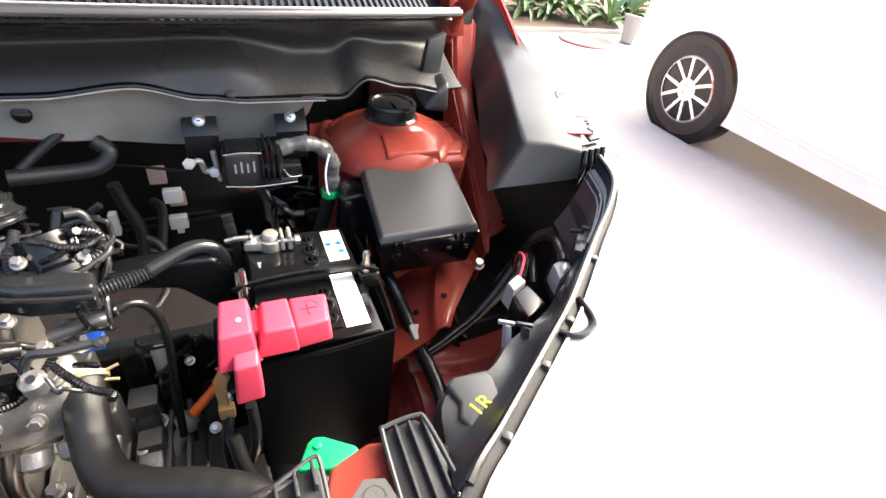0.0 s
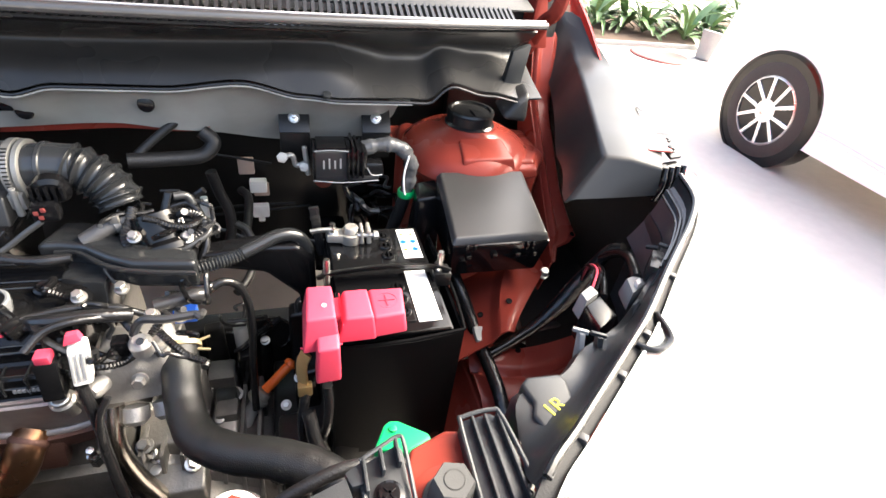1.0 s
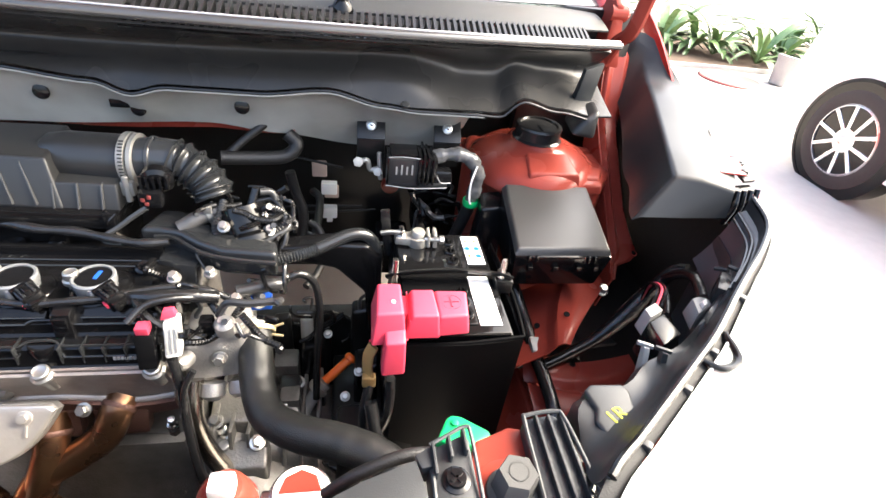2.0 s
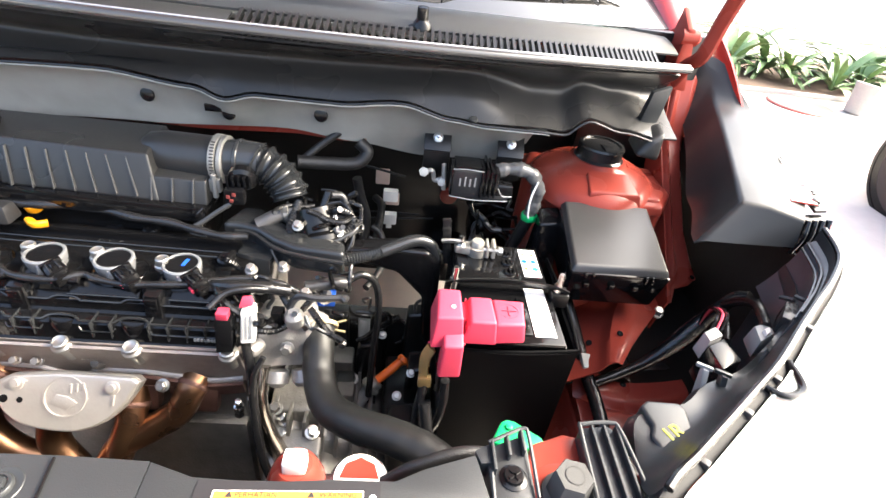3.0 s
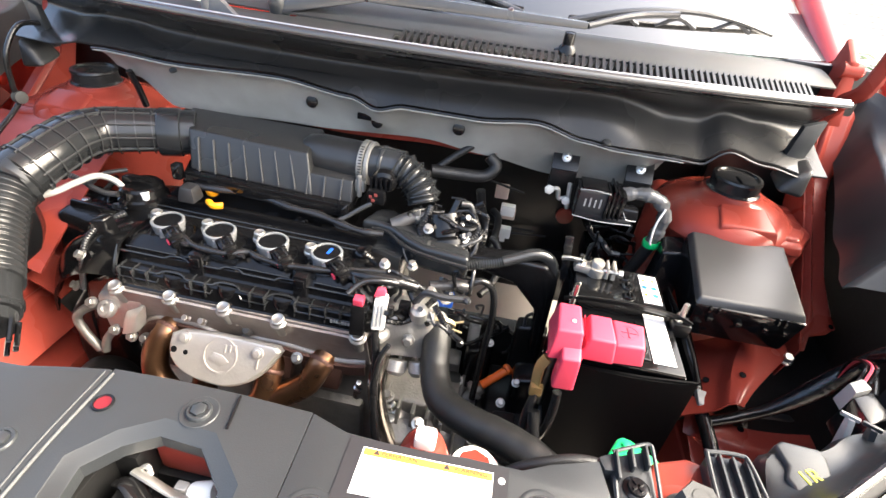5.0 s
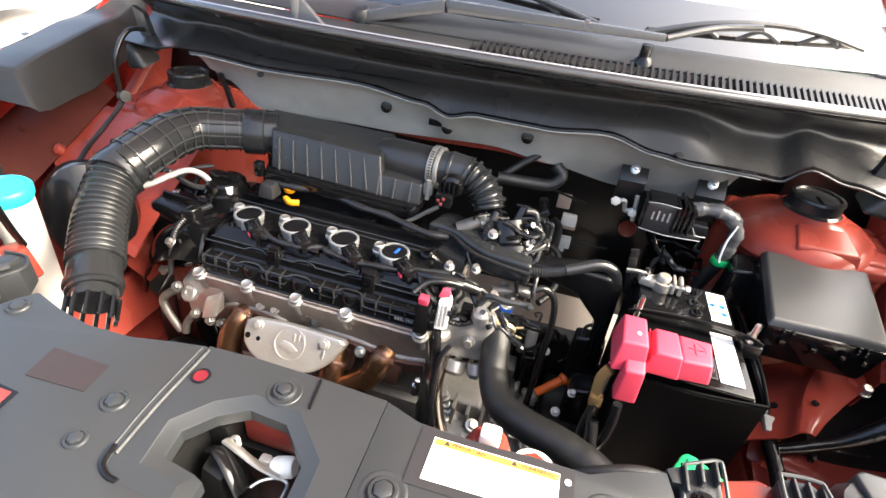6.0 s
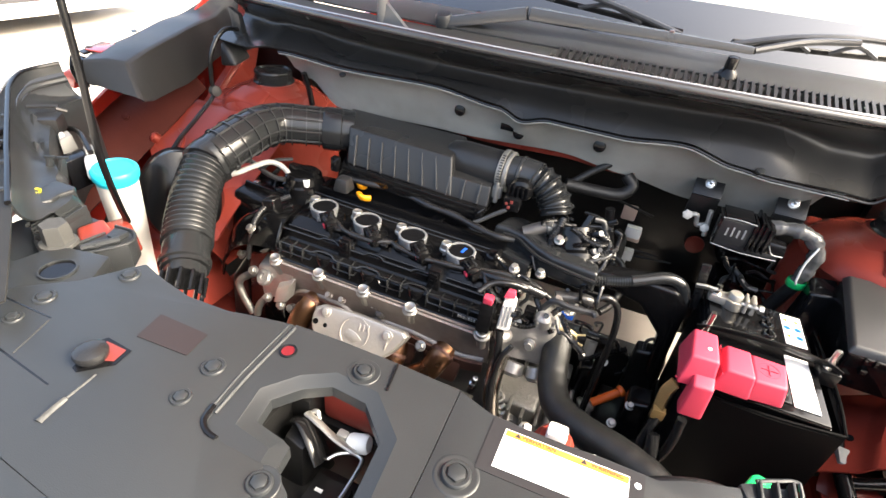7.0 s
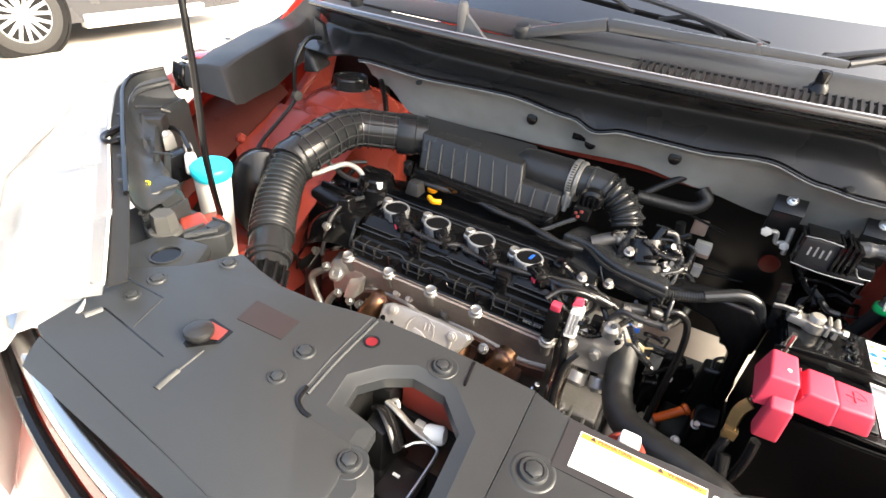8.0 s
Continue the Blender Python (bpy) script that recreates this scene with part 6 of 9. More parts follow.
# pressed heat shield with a round emblem
SHO = [(-0.2365, 0.0), (-0.2365, -0.020), (-0.228, -0.039), (-0.205, -0.054), (-0.172, -0.0605), (-0.138, -0.061), (-0.108, -0.050), (-0.086, -0.030), (-0.073, -0.010), (-0.065, 0.006)]
SH = [(p.x, p.y) for p in curve_pts([(x, y, 0) for x, y in SHO], 4)] + [(-0.072, 0.0125), (-0.115, 0.0135), (-0.165, 0.0135), (-0.222, 0.0085)]
SM = Matrix(((1, 0, 0, 0), (0, 0.62, -0.785, 0.412), (0, 0.785, 0.62, 0.770), (0, 0, 0, 1)))
b = B()
prism(b, SH[::-1], -0.006, 0.006, 0.0, SM, 3, 1.0)
prism(b, SH[::-1], 0.006, 0.0115, 0.0035, SM, 3, 0.955)
sh = part("heat_shield", b, SHIELD, eng, "pressed aluminium heat shield with a round emblem", 50)
b = B()
SN = SM.to_3x3() @ Vector((0, 0, 1))
lathe(b, SM @ Vector((-0.154, -0.017, 0.0110)), SN, [(0.0265, 0), (0.0265, 0.0018), (0.0240, 0.0018), (0.0240, 0.0004), (0, 0.0004)], 36)
for i in range(3):
    box(b, -0.150 + 0.0075 * i, -0.1465 + 0.0075 * i, -0.012 + 0.002 * i, 0.000 + 0.001 * i, 0.0112, 0.0128, 0.0006, m=SM)
prism(b, [(-0.172, -0.026), (-0.150, -0.033), (-0.138, -0.024), (-0.150, -0.016), (-0.164, -0.014)], 0.0112, 0.0126, 0.0008, SM)
part("emblem", b, SHIELD, sh, "plain raised shapes in a ring")
for x, y in ((-0.213, -0.002), (-0.098, -0.003)):
    b = B()
    lathe(b, SM @ Vector((x, y, 0.0105)), SN, [(0.0095, 0), (0.0090, 0.003), (0.0055, 0.0035), (0.0052, 0.007), (0, 0.0075)], 14)
    part("shield_bolt", b, SHIELD, sh)
b = B()
hexa(b, [SM @ Vector((x, y, 0.0105)) for x, y in ((-0.0975, -0.026), (-0.0935, -0.026), (-0.0935, -0.008), (-0.0975, -0.008))], [SM @ Vector((x, y, 0.0135)) for x, y in ((-0.0970, -0.025), (-0.0940, -0.025), (-0.0940, -0.008), (-0.0970, -0.008))], 0.0006)
part("shield_rib", b, SHIELD, sh)
b = B()
for x, y, r_ in ((-0.226, -0.022, 0.0050), (-0.207, -0.023, 0.0038)):
    lathe(b, SM @ Vector((x, y, 0.0112)), SN, [(r_, 0), (r_, 0.0006), (0, 0.0006)], 12)
part("shield_hole", b, CASEB, sh)
# cast bracket and coolant stubs at the engine end
b = B()
hexa(b, [(-0.368, 0.425, 0.728), (-0.312, 0.425, 0.738), (-0.312, 0.46, 0.738), (-0.368, 0.46, 0.728)], [(-0.376, 0.427, 0.794), (-0.286, 0.422, 0.812), (-0.290, 0.46, 0.826), (-0.372, 0.46, 0.812)], 0.010, 3)
eb = part("end_bracket", b, ALU, eng, "cast aluminium end bracket")
b = B()
hexa(b, [(-0.330, 0.405, 0.742), (-0.302, 0.408, 0.752), (-0.296, 0.43, 0.758), (-0.330, 0.43, 0.748)], [(-0.322, 0.414, 0.772), (-0.290, 0.414, 0.796), (-0.288, 0.43, 0.802), (-0.326, 0.43, 0.784)], 0.006, 3)
part("wedge", b, SHIELD, eb, "bright slanting facet")
b = B()
lathe(b, (-0.352, 0.424, 0.778), (-0.15, -0.75, 0.65), [(0.015, 0), (0.015, 0.008), (0.012, 0.011), (0.006, 0.011), (0.005, 0.008), (0, 0.008)], 22)
part("plug", b, ALU, eb)
for pts, r_ in (([(-0.375, 0.435, 0.775), (-0.398, 0.424, 0.765), (-0.412, 0.418, 0.748), (-0.402, 0.414, 0.722), (-0.383, 0.412, 0.692)], 0.0070), ([(-0.355, 0.425, 0.735), (-0.368, 0.415, 0.715), (-0.372, 0.41, 0.694)], 0.0065)):
    b = B()
    tube(b, pts, r_, 12, 6)
    part("coolant_stub", b, ALUD, eb, "pale coolant pipe stub")
for p in ((-0.372, 0.418, 0.790), (-0.318, 0.416, 0.735), (-0.345, 0.416, 0.742)):
    b = B()
    bolt(b, p, (-0.1, -0.7, 0.6), 0.0065, 0.010)
    part("bracket_bolt", b, BOLTZ, eb)
# thermostat housing, heater pipes
b = B()
hexa(b, [(0.072, 0.43, 0.79), (0.150, 0.44, 0.79), (0.150, 0.50, 0.79), (0.072, 0.50, 0.79)], [(0.076, 0.44, 0.862), (0.15, 0.45, 0.866), (0.15, 0.50, 0.866), (0.076, 0.50, 0.862)], 0.012, 3)
th = part("thermostat_housing", b, ALU, eng, "cast thermostat housing")
b = B()
tube(b, [(0.12, 0.47, 0.83), (0.145, 0.475, 0.838), (0.155, 0.472, 0.834)], 0.0195, 18, 6)
part("hose_neck", b, ALU, th)
for at, ax, rr in (((0.105, 0.432, 0.79), (0, -0.5, -0.6), 0.015), ((0.135, 0.436, 0.79), (0.1, -0.5, -0.6), 0.013), ((0.082, 0.434, 0.835), (-0.2, -0.8, 0.3), 0.010), ((0.128, 0.446, 0.868), (0, -0.2, 1), 0.012)):
    b = B()
    lathe(b, at, ax, [(rr, 0), (rr, 0.016), (rr * 0.6, 0.022), (0, 0.022)], 18)
    part("housing_boss", b, ALU, th)
for p, ax in (((0.142, 0.452, 0.867), (0, -0.2, 1)), ((0.078, 0.447, 0.862), (0, -0.2, 1)), ((0.118, 0.436, 0.83), (0, -1, 0.4)), ((0.158, 0.50, 0.862), (0, 0, 1))):
    b = B()
    bolt(b, p, ax, 0.007, 0.012)
    part("housing_bolt", b, BOLTZ, th)
b = B()
tube(b, [(0.083, 0.43, 0.80), (0.082, 0.405, 0.76), (0.090, 0.40, 0.70), (0.108, 0.40, 0.63), (0.125, 0.39, 0.55)], 0.013, 14, 8)
part("water_pipe", b, PIPEM, eng, "bent steel water pipe")
# gearbox
b = B()
hexa(b, [(0.07, 0.38, 0.36), (0.30, 0.38, 0.36), (0.30, 0.66, 0.36), (0.07, 0.66, 0.36)], [(0.075, 0.42, 0.67), (0.26, 0.43, 0.62), (0.26, 0.58, 0.60), (0.075, 0.58, 0.66)], 0.03, 3)
lathe(b, (0.085, 0.42, 0.53), (1, 0, 0), [(0.105, 0), (0.112, 0.006), (0.112, 0.018), (0.104, 0.022), (0.100, 0.06), (0.08, 0.10), (0.05, 0.14), (0, 0.14)], 32)
gb = part("gearbox", b, ALUD, eng, "ribbed oily cast gearbox housing")
for x0, x1, y0, y1, z in ((0.076, 0.158, 0.446, 0.512, 0.690), (0.092, 0.165, 0.392, 0.436, 0.655), (0.168, 0.205, 0.44, 0.49, 0.672)):
    b = B()
    hexa(b, [(x0, y0, z - 0.05), (x1, y0, z - 0.05), (x1, y1, z - 0.03), (x0, y1, z - 0.03)], [(x0 + 0.003, y0 + 0.006, z - 0.012), (x1 - 0.003, y0 + 0.006, z - 0.014), (x1 - 0.003, y1, z), (x0 + 0.003, y1, z + 0.002)], 0.006, 3)
    part("cover_plate", b, ALUD, gb, "plain cast cover plate")
    b = B()
    lathe(b, (x0 + 0.010, y1 - 0.008, z), (0, -0.3, 1), [(0.007, 0), (0.007, 0.006), (0.004, 0.007), (0, 0.006)], 14)
    part("plate_bolt", b, BOLTZ, gb)
rg = random.Random(11)
for i in range(9):
    b = B()
    x = 0.085 + i * 0.0235
    hexa(b, [(x, 0.405, 0.56), (x + 0.006, 0.405, 0.56), (x + 0.006, 0.61, 0.56), (x, 0.61, 0.56)], [(x, 0.43, 0.690 - 0.006 * i), (x + 0.006, 0.43, 0.690 - 0.006 * i), (x + 0.006, 0.58, 0.675 - 0.006 * i), (x, 0.58, 0.675 - 0.006 * i)], 0.002)
    part("rib", b, ALUD, gb)
for i in range(16):
    x, y = rg.uniform(0.09, 0.30), rg.uniform(0.41, 0.60)
    z = 0.665 - 0.18 * max(0, x - 0.12) + rg.uniform(-0.01, 0.02)
    b = B()
    if i % 2:
        bolt(b, (x, y, z), (rg.uniform(-0.3, 0.3), -0.4, 0.9), 0.008, 0.016)
        part("housing_bolt", b, STEEL if i % 4 == 1 else ALUD, gb)
    else:
        w = rg.uniform(0.010, 0.020)
        box(b, x - w, x + w, y - w, y + w, z - 0.06, z + rg.uniform(0.0, 0.025), 0.005, m=pose(0, 0, 0, 0, 0, 0))
        part("boss", b, GREYBR if i % 4 else DARKST, gb)
# rear end of the gearbox with its mount, and the loose brackets before it
for x0, x1, y0, y1, z1, m_ in ((0.06, 0.345, 0.615, 0.655, 0.722, DARKST), (0.06, 0.130, 0.590, 0.625, 0.745, GREYBR), (0.148, 0.185, 0.598, 0.620, 0.736, DARKST), (0.215, 0.252, 0.600, 0.620, 0.742, CASEB), (0.275, 0.33, 0.585, 0.62, 0.765, DARKST),
                               (0.245, 0.335, 0.44, 0.60, 0.655, DARKST), (0.255, 0.300, 0.40, 0.46, 0.700, DARKST), (0.28, 0.325, 0.49, 0.54, 0.735, CASEB), (0.195, 0.230, 0.555, 0.590, 0.712, CASEB), (0.125, 0.165, 0.50, 0.545, 0.735, GREYBR)):
    b = B()
    hexa(b, [(x0, y0, 0.36), (x1, y0, 0.36), (x1, y1, 0.36), (x0, y1, 0.36)], [(x0 + 0.004, y0 + 0.006, z1 - 0.01), (x1 - 0.006, y0 + 0.006, z1), (x1 - 0.004, y1 - 0.004, z1 + 0.004), (x0 + 0.004, y1 - 0.004, z1)], 0.007, 3)
    part("mount_bracket", b, m_, gb)
b = B()
SHM = Matrix(((1, 0, 0, 0), (0, 0, 1, 0), (0, 1, 0, 0), (0, 0, 0, 1)))
prism(b, [(0.172, 0.898), (0.255, 0.908), (0.300, 0.905), (0.322, 0.880), (0.326, 0.68), (0.304, 0.73), (0.298, 0.815), (0.255, 0.862), (0.178, 0.878)], 0.572, 0.606, 0.008, SHM, 3)
part("cable_shield", b, CASEB, eng, "black shield hanging below the battery loom")
b = B()
lathe(b, (0.208, 0.585, 0.705), (0, 0, 1), [(0.010, 0), (0.010, 0.045), (0.008, 0.048), (0, 0.048)], 18)
part("breather", b, GREYC, eng, "small grey breather cap")
b = B()
hexa(b, [(-0.50, 0.45, 0.45), (-0.43, 0.45, 0.45), (-0.43, 0.60, 0.45), (-0.50, 0.60, 0.45)], [(-0.49, 0.47, 0.70), (-0.43, 0.46, 0.72), (-0.43, 0.58, 0.78), (-0.49, 0.58, 0.76)], 0.02, 3)
part("engine_mount", b, DARKST, eng, "black engine mount below the intake duct")

# ---- fender covers, headlamps ----
def fender_cover(s):
    t = thing("fender_cover", (s * 0.75, 0.65, 1.0), "dark grey moulded plastic fender cover", "fender cover", "fender covers")
    rows = [
        [(0.628, 0.480, 1.020), (0.634, 0.477, 1.025), (0.700, 0.474, 1.027), (0.756, 0.471, 1.030)],
        [(0.645, 0.515, 1.010), (0.681, 0.503, 1.072), (0.712, 0.490, 1.074), (0.750, 0.474, 1.069)],
        [(0.690, 0.600, 1.000), (0.704, 0.570, 1.080), (0.745, 0.550, 1.081), (0.785, 0.530, 1.070)],
        [(0.707, 0.658, 1.000), (0.735, 0.645, 1.083), (0.775, 0.640, 1.084), (0.815, 0.630, 1.077)],
        [(0.750, 0.760, 1.010), (0.780, 0.760, 1.088), (0.815, 0.745, 1.092), (0.845, 0.730, 1.088)],
        [(0.786, 0.855, 1.020), (0.825, 0.880, 1.094), (0.850, 0.850, 1.097), (0.872, 0.830, 1.094)],
        [(0.790, 0.950, 1.080), (0.825, 0.970, 1.150), (0.845, 0.960, 1.150), (0.855, 0.940, 1.145)]]
    cols = list(zip(*rows))
    lines = [curve_pts([Vector((s * p[0], p[1], p[2])) for p in c[1:]], 5) for c in cols]
    b = B()
    first = [b.verts.new((s * p[0], p[1], p[2])) for p in rows[0]]
    g = [first] + [[b.verts.new(l[i]) for l in lines] for i in range(len(lines[0]))]
    fs = [b.faces.new((g[i][j], g[i][j + 1], g[i + 1][j + 1], g[i + 1][j])) for i in range(len(g) - 1) for j in range(3)]
    bmesh.ops.recalc_face_normals(b, faces=fs)
    es = [e for e in b.edges if len(e.link_faces) == 2 and e.calc_face_angle(0) > radians(30)]
    bmesh.ops.bevel(b, geom=es, offset=0.022, segments=7, affect='EDGES', profile=0.5, clamp_overlap=True)
    bmesh.ops.solidify(b, geom=b.faces[:], thickness=0.0025)
    part("shell", b, FCOV, t, sharp=60)
    # ribbed clip and bracket at the outer front corner
    b = B()
    for i in range(4):
        x, y = 0.757 + 0.011 * i, 0.477 + 0.002 * i
        tube(b, [(s * x, y - 0.002, 1.020), (s * (x + 0.001), y - 0.006, 1.045), (s * (x + 0.003), y + 0.002, 1.066)], 0.0036, 8, 5)
    hexa(b, [(s * 0.752, 0.482, 1.02), (s * 0.80, 0.488, 1.02), (s * 0.80, 0.505, 1.02), (s * 0.752, 0.50, 1.02)], [(s * 0.754, 0.484, 1.060), (s * 0.797, 0.489, 1.062), (s * 0.797, 0.505, 1.064), (s * 0.754, 0.50, 1.062)], 0.003)
    part("ribbed_clip", b, CASEB, t, "black ribbed clip")
    b = B()
    prism(b, [(s * x, y) for x, y in [(0.782, 0.50), (0.802, 0.505), (0.835, 0.575), (0.815, 0.58), (0.805, 0.55), (0.79, 0.53)]], 1.066, 1.070, 0.001)
    bolt(b, (s * 0.796, 0.522, 1.069), (0, 0, 1), 0.006, 0.007)
    lathe(b, (s * 0.812, 0.553, 1.070), (0, 0, 1), [(0.006, 0), (0.006, 0.002), (0.003, 0.002), (0.003, 0)], 14)
    part("bracket", b, DARKST, t, "black metal bracket")
    b = B()
    prism(b, [(s * x, y) for x, y in [(0.755, 0.515), (0.79, 0.51), (0.81, 0.56), (0.79, 0.57), (0.77, 0.545)]], 1.072, 1.0745, 0.0005)
    hexa(b, [(s * 0.82, 0.487, 1.0), (s * 0.868, 0.495, 1.0), (s * 0.868, 0.53, 1.0), (s * 0.825, 0.53, 1.0)], [(s * 0.815, 0.50, 1.04), (s * 0.866, 0.50, 1.018), (s * 0.866, 0.53, 1.03), (s * 0.82, 0.53, 1.045)], 0.003)
    part("fender_tip", b, REDB, t, "red fender tip beside the cover")
    b = B()
    prism(b, [(s * x, y) for x, y in [(0.816, 0.633), (0.832, 0.640), (0.838, 0.655), (0.82, 0.650)]], 1.080, 1.0815, 0)
    part("slot", b, CASEB, t)
    return t


OU = [(0.335, -0.03, 0.975), (0.36, 0.03, 0.985), (0.40, 0.088, 1.005), (0.440, 0.137, 1.03), (0.476, 0.165, 1.03), (0.515, 0.195, 1.032), (0.550, 0.222, 1.034), (0.588, 0.252, 1.036), (0.636, 0.296, 1.04), (0.674, 0.330, 1.044), (0.716, 0.367, 1.048), (0.753, 0.410, 1.052), (0.770, 0.462, 1.055)]
OUL = [(0.290, 0.040, 1.016), (0.318, 0.061, 1.018), (0.380, 0.104, 1.021), (0.440, 0.145, 1.024), (0.478, 0.169, 1.026), (0.520, 0.196, 1.028), (0.560, 0.221, 1.030), (0.605, 0.250, 1.032), (0.655, 0.283, 1.035), (0.700, 0.313, 1.038), (0.755, 0.352, 1.042), (0.793, 0.398, 1.046), (0.787, 0.455, 1.050)]
IN = [(0.458, 0.197), (0.468, 0.232), (0.515, 0.243), (0.545, 0.266), (0.572, 0.277), (0.604, 0.293), (0.640, 0.318), (0.684, 0.355), (0.728, 0.405), (0.748, 0.462)]
IZ = [0.993, 0.995, 0.997, 0.995, 0.992, 0.990, 0.992, 0.998, 1.004, 1.006]


def headlamp(s):
    t = thing("headlamp", (s * 0.60, 0.25, 0.74), "clear headlamp in a black moulded housing", "headlamp", "headlamps")
    edge = curve_pts([Vector(p) for p in (OU if s > 0 else OUL)], 4)
    bw = 0.011 if s > 0 else 0.019
    ou = edge[12:]
    inn = curve_pts([Vector((x, y, z)) for (x, y), z in zip(IN, IZ)], 4)
    n = len(ou) - 1

    def top(u, v):
        i = min(n, int(round(u * n)))
        o, q = ou[i], inn[i]
        if v < 0.25:
            k = v / 0.25
            return (s * q.x, q.y + 0.004 * (1 - k), 0.86 + (q.z - 0.012 - 0.86) * k)
        k = (v - 0.25) / 0.75
        p = q.lerp(o, k)
        # a shallow bowl that climbs to the outer rim, with stepped ridges
        z = q.z + (o.z - q.z) * k ** 4
        z += 0.006 * math.sin(17 * u + 1.2) * math.sin(math.pi * k) * min(1, max(0, u - 0.25) * 6)
        for c in (0.66, 0.80):
            z += 0.010 * max(0, 1 - abs(u + 0.10 * k - c) / 0.022) * math.sin(math.pi * k)
        rim = 0.008 * (1 - min(1, (1 - k) / 0.07)) if k > 0.93 else 0
        return (s * p.x, p.y, z + rim - 0.012 * (1 - min(1, k / 0.1)))
    b = B()
    sheet(b, top, n, 24, 0.003)
    part("housing", b, COVER, t, "charcoal moulded lamp housing", 35)
    # outer rim strip
    b = B()
    tube(b, [(s * p.x, p.y, p.z + 0.010) for p in ou], 0.0035, 8, 1)
    part("rim", b, CASEB, t)
    # lens
    m = len(edge) - 1
    m0 = 11 if s > 0 else 2
    dirs = []
    for i in range(m + 1):
        f = max(0, i / m - 0.6) / 0.4
        a = radians(-46 + 34 * f)
        dirs.append(Vector((math.cos(a), math.sin(a))))
    prof = [(0.0, 1.040), (0.04, 1.038), (0.09, 1.026), (0.14, 0.995), (0.175, 0.94), (0.19, 0.86), (0.185, 0.76)]

    def lens(u, v):
        i = min(m, int(round(u * m)))
        k = v * (len(prof) - 1)
        a = min(len(prof) - 2, int(k))
        d = prof[a][0] + (prof[a + 1][0] - prof[a][0]) * (k - a)
        z = prof[a][1] + (prof[a + 1][1] - prof[a][1]) * (k - a)
        taper = 1.0 - 0.45 * max(0, u - 0.55) / 0.45
        d += bw
        return (s * (edge[i].x + dirs[i].x * d * taper), edge[i].y + dirs[i].y * d * taper, z + edge[i].z - 1.040 + 0.004)
    b = B()
    sheet(b, lens, m, 24, 0.002)
    part("lens", b, LENS, t, "clear polycarbonate lens", 60)
    b = B()
    tube(b, [(s * (p.x + d.x * (bw + 0.0005)), p.y + d.y * (bw + 0.0005), p.z + 0.003) for p, d in list(zip(edge, dirs))[m0:]], 0.0016, 6, 1)
    part("lens_seam", b, MILK, t, "pale glue seam along the lens")
    b = B()

    def band_at(u, v):
        i = m0 + int(round(u * (m - m0)))
        o = bw * v - 0.002
        return (s * (edge[i].x + dirs[i].x * o), edge[i].y + dirs[i].y * o, edge[i].z + 0.006 - 0.006 * v)
    sheet(b, band_at, m - m0, 6, 0.002)
    part("rim_band", b, BANDB, t, "charcoal band round the lens")
    for i in (16, 22, 27, 33):
        b = B()
        p, d = edge[i], dirs[i]
        hexa(b, [(s * (p.x + d.x * o + e * 0.004 * d.y), p.y + d.y * o - e * 0.004 * d.x, p.z - 0.002) for o, e in ((0.002, -1), (0.010, -1), (0.010, 1), (0.002, 1))], [(s * (p.x + d.x * o + e * 0.003 * d.y), p.y + d.y * o - e * 0.003 * d.x, p.z + 0.006) for o, e in ((0.002, -1), (0.009, -1), (0.009, 1), (0.002, 1))], 0.001)
        part("rim_clip", b, HARN, t)
    for k in (0.0, 0.80):
        b = B()
        tube(b, [(s * (q.x + (o.x - q.x) * k), q.y + (o.y - q.y) * k, q.z + (o.z - q.z) * k ** 9 - (0.010 if k == 0 else -0.001)) for o, q in zip(ou, inn)], 0.0022, 6, 1)
        part("moulded_edge", b, COVER, t)
    b = B()
    sheet(b, lambda u, v: tuple(Vector(lens(u, 0.16 + 0.80 * v)) + Vector((-s * 0.012, 0.012, -0.014 - 0.012 * math.sin(14 * v) ** 2 - 0.006 * math.sin(18 * u)))), 30, 16, 0.002)
    part("reflector", b, REFL, t, "pale grey reflector shell")
    for u0, u1, v0, v1 in ((0.22, 0.42, 0.12, 0.40), (0.46, 0.60, 0.10, 0.36), (0.64, 0.74, 0.10, 0.30), (0.30, 0.52, 0.46, 0.72)):
        b = B()
        sheet(b, lambda u, v: tuple(Vector(lens(u0 + (u1 - u0) * u, v0 + (v1 - v0) * v)) + Vector((-s * 0.008, 0.008, -0.009 + 0.004 * u))), 6, 4, 0.002)
        part("facet", b, REFLD, t, "pale reflector facet")
    # deep inner wall behind the rim, with a stepped ledge
    b = B()

    def well(u, v):
        i = min(m, 37 + int(round(u * (m - 37))))
        p = edge[i]
        k = max(0.0, v - 0.12) / 0.88
        return (s * (p.x - 0.004 - 0.012 * min(1, v / 0.12) - 0.022 * k * k), p.y - 0.004 - 0.004 * k + 0.012 * u * k, p.z - 0.004 - 0.006 * min(1, v / 0.12) - 0.078 * k)
    sheet(b, well, m - 37, 16, 0.003)
    part("inner_wall", b, WELLB, t, "smooth dark inner wall of the lamp housing", 60)
    for k in (0.10, 0.20):
        b = B()
        tube(b, [Vector(well(q / 8, k)) + Vector((-s * 0.002, -0.002, 0.001)) for q in range(9)], 0.0018, 6, 2)
        part("wall_ridge", b, DUCTR, t)
    # number pad
    b = B()
    prism(b, [(s * x, y) for x, y in [(0.470, 0.234), (0.478, 0.240), (0.508, 0.239), (0.512, 0.232), (0.505, 0.191), (0.498, 0.184), (0.484, 0.182), (0.472, 0.190), (0.468, 0.203), (0.474, 0.215)]], 0.980, 1.0030, 0.003, seg=3, taper=0.97)
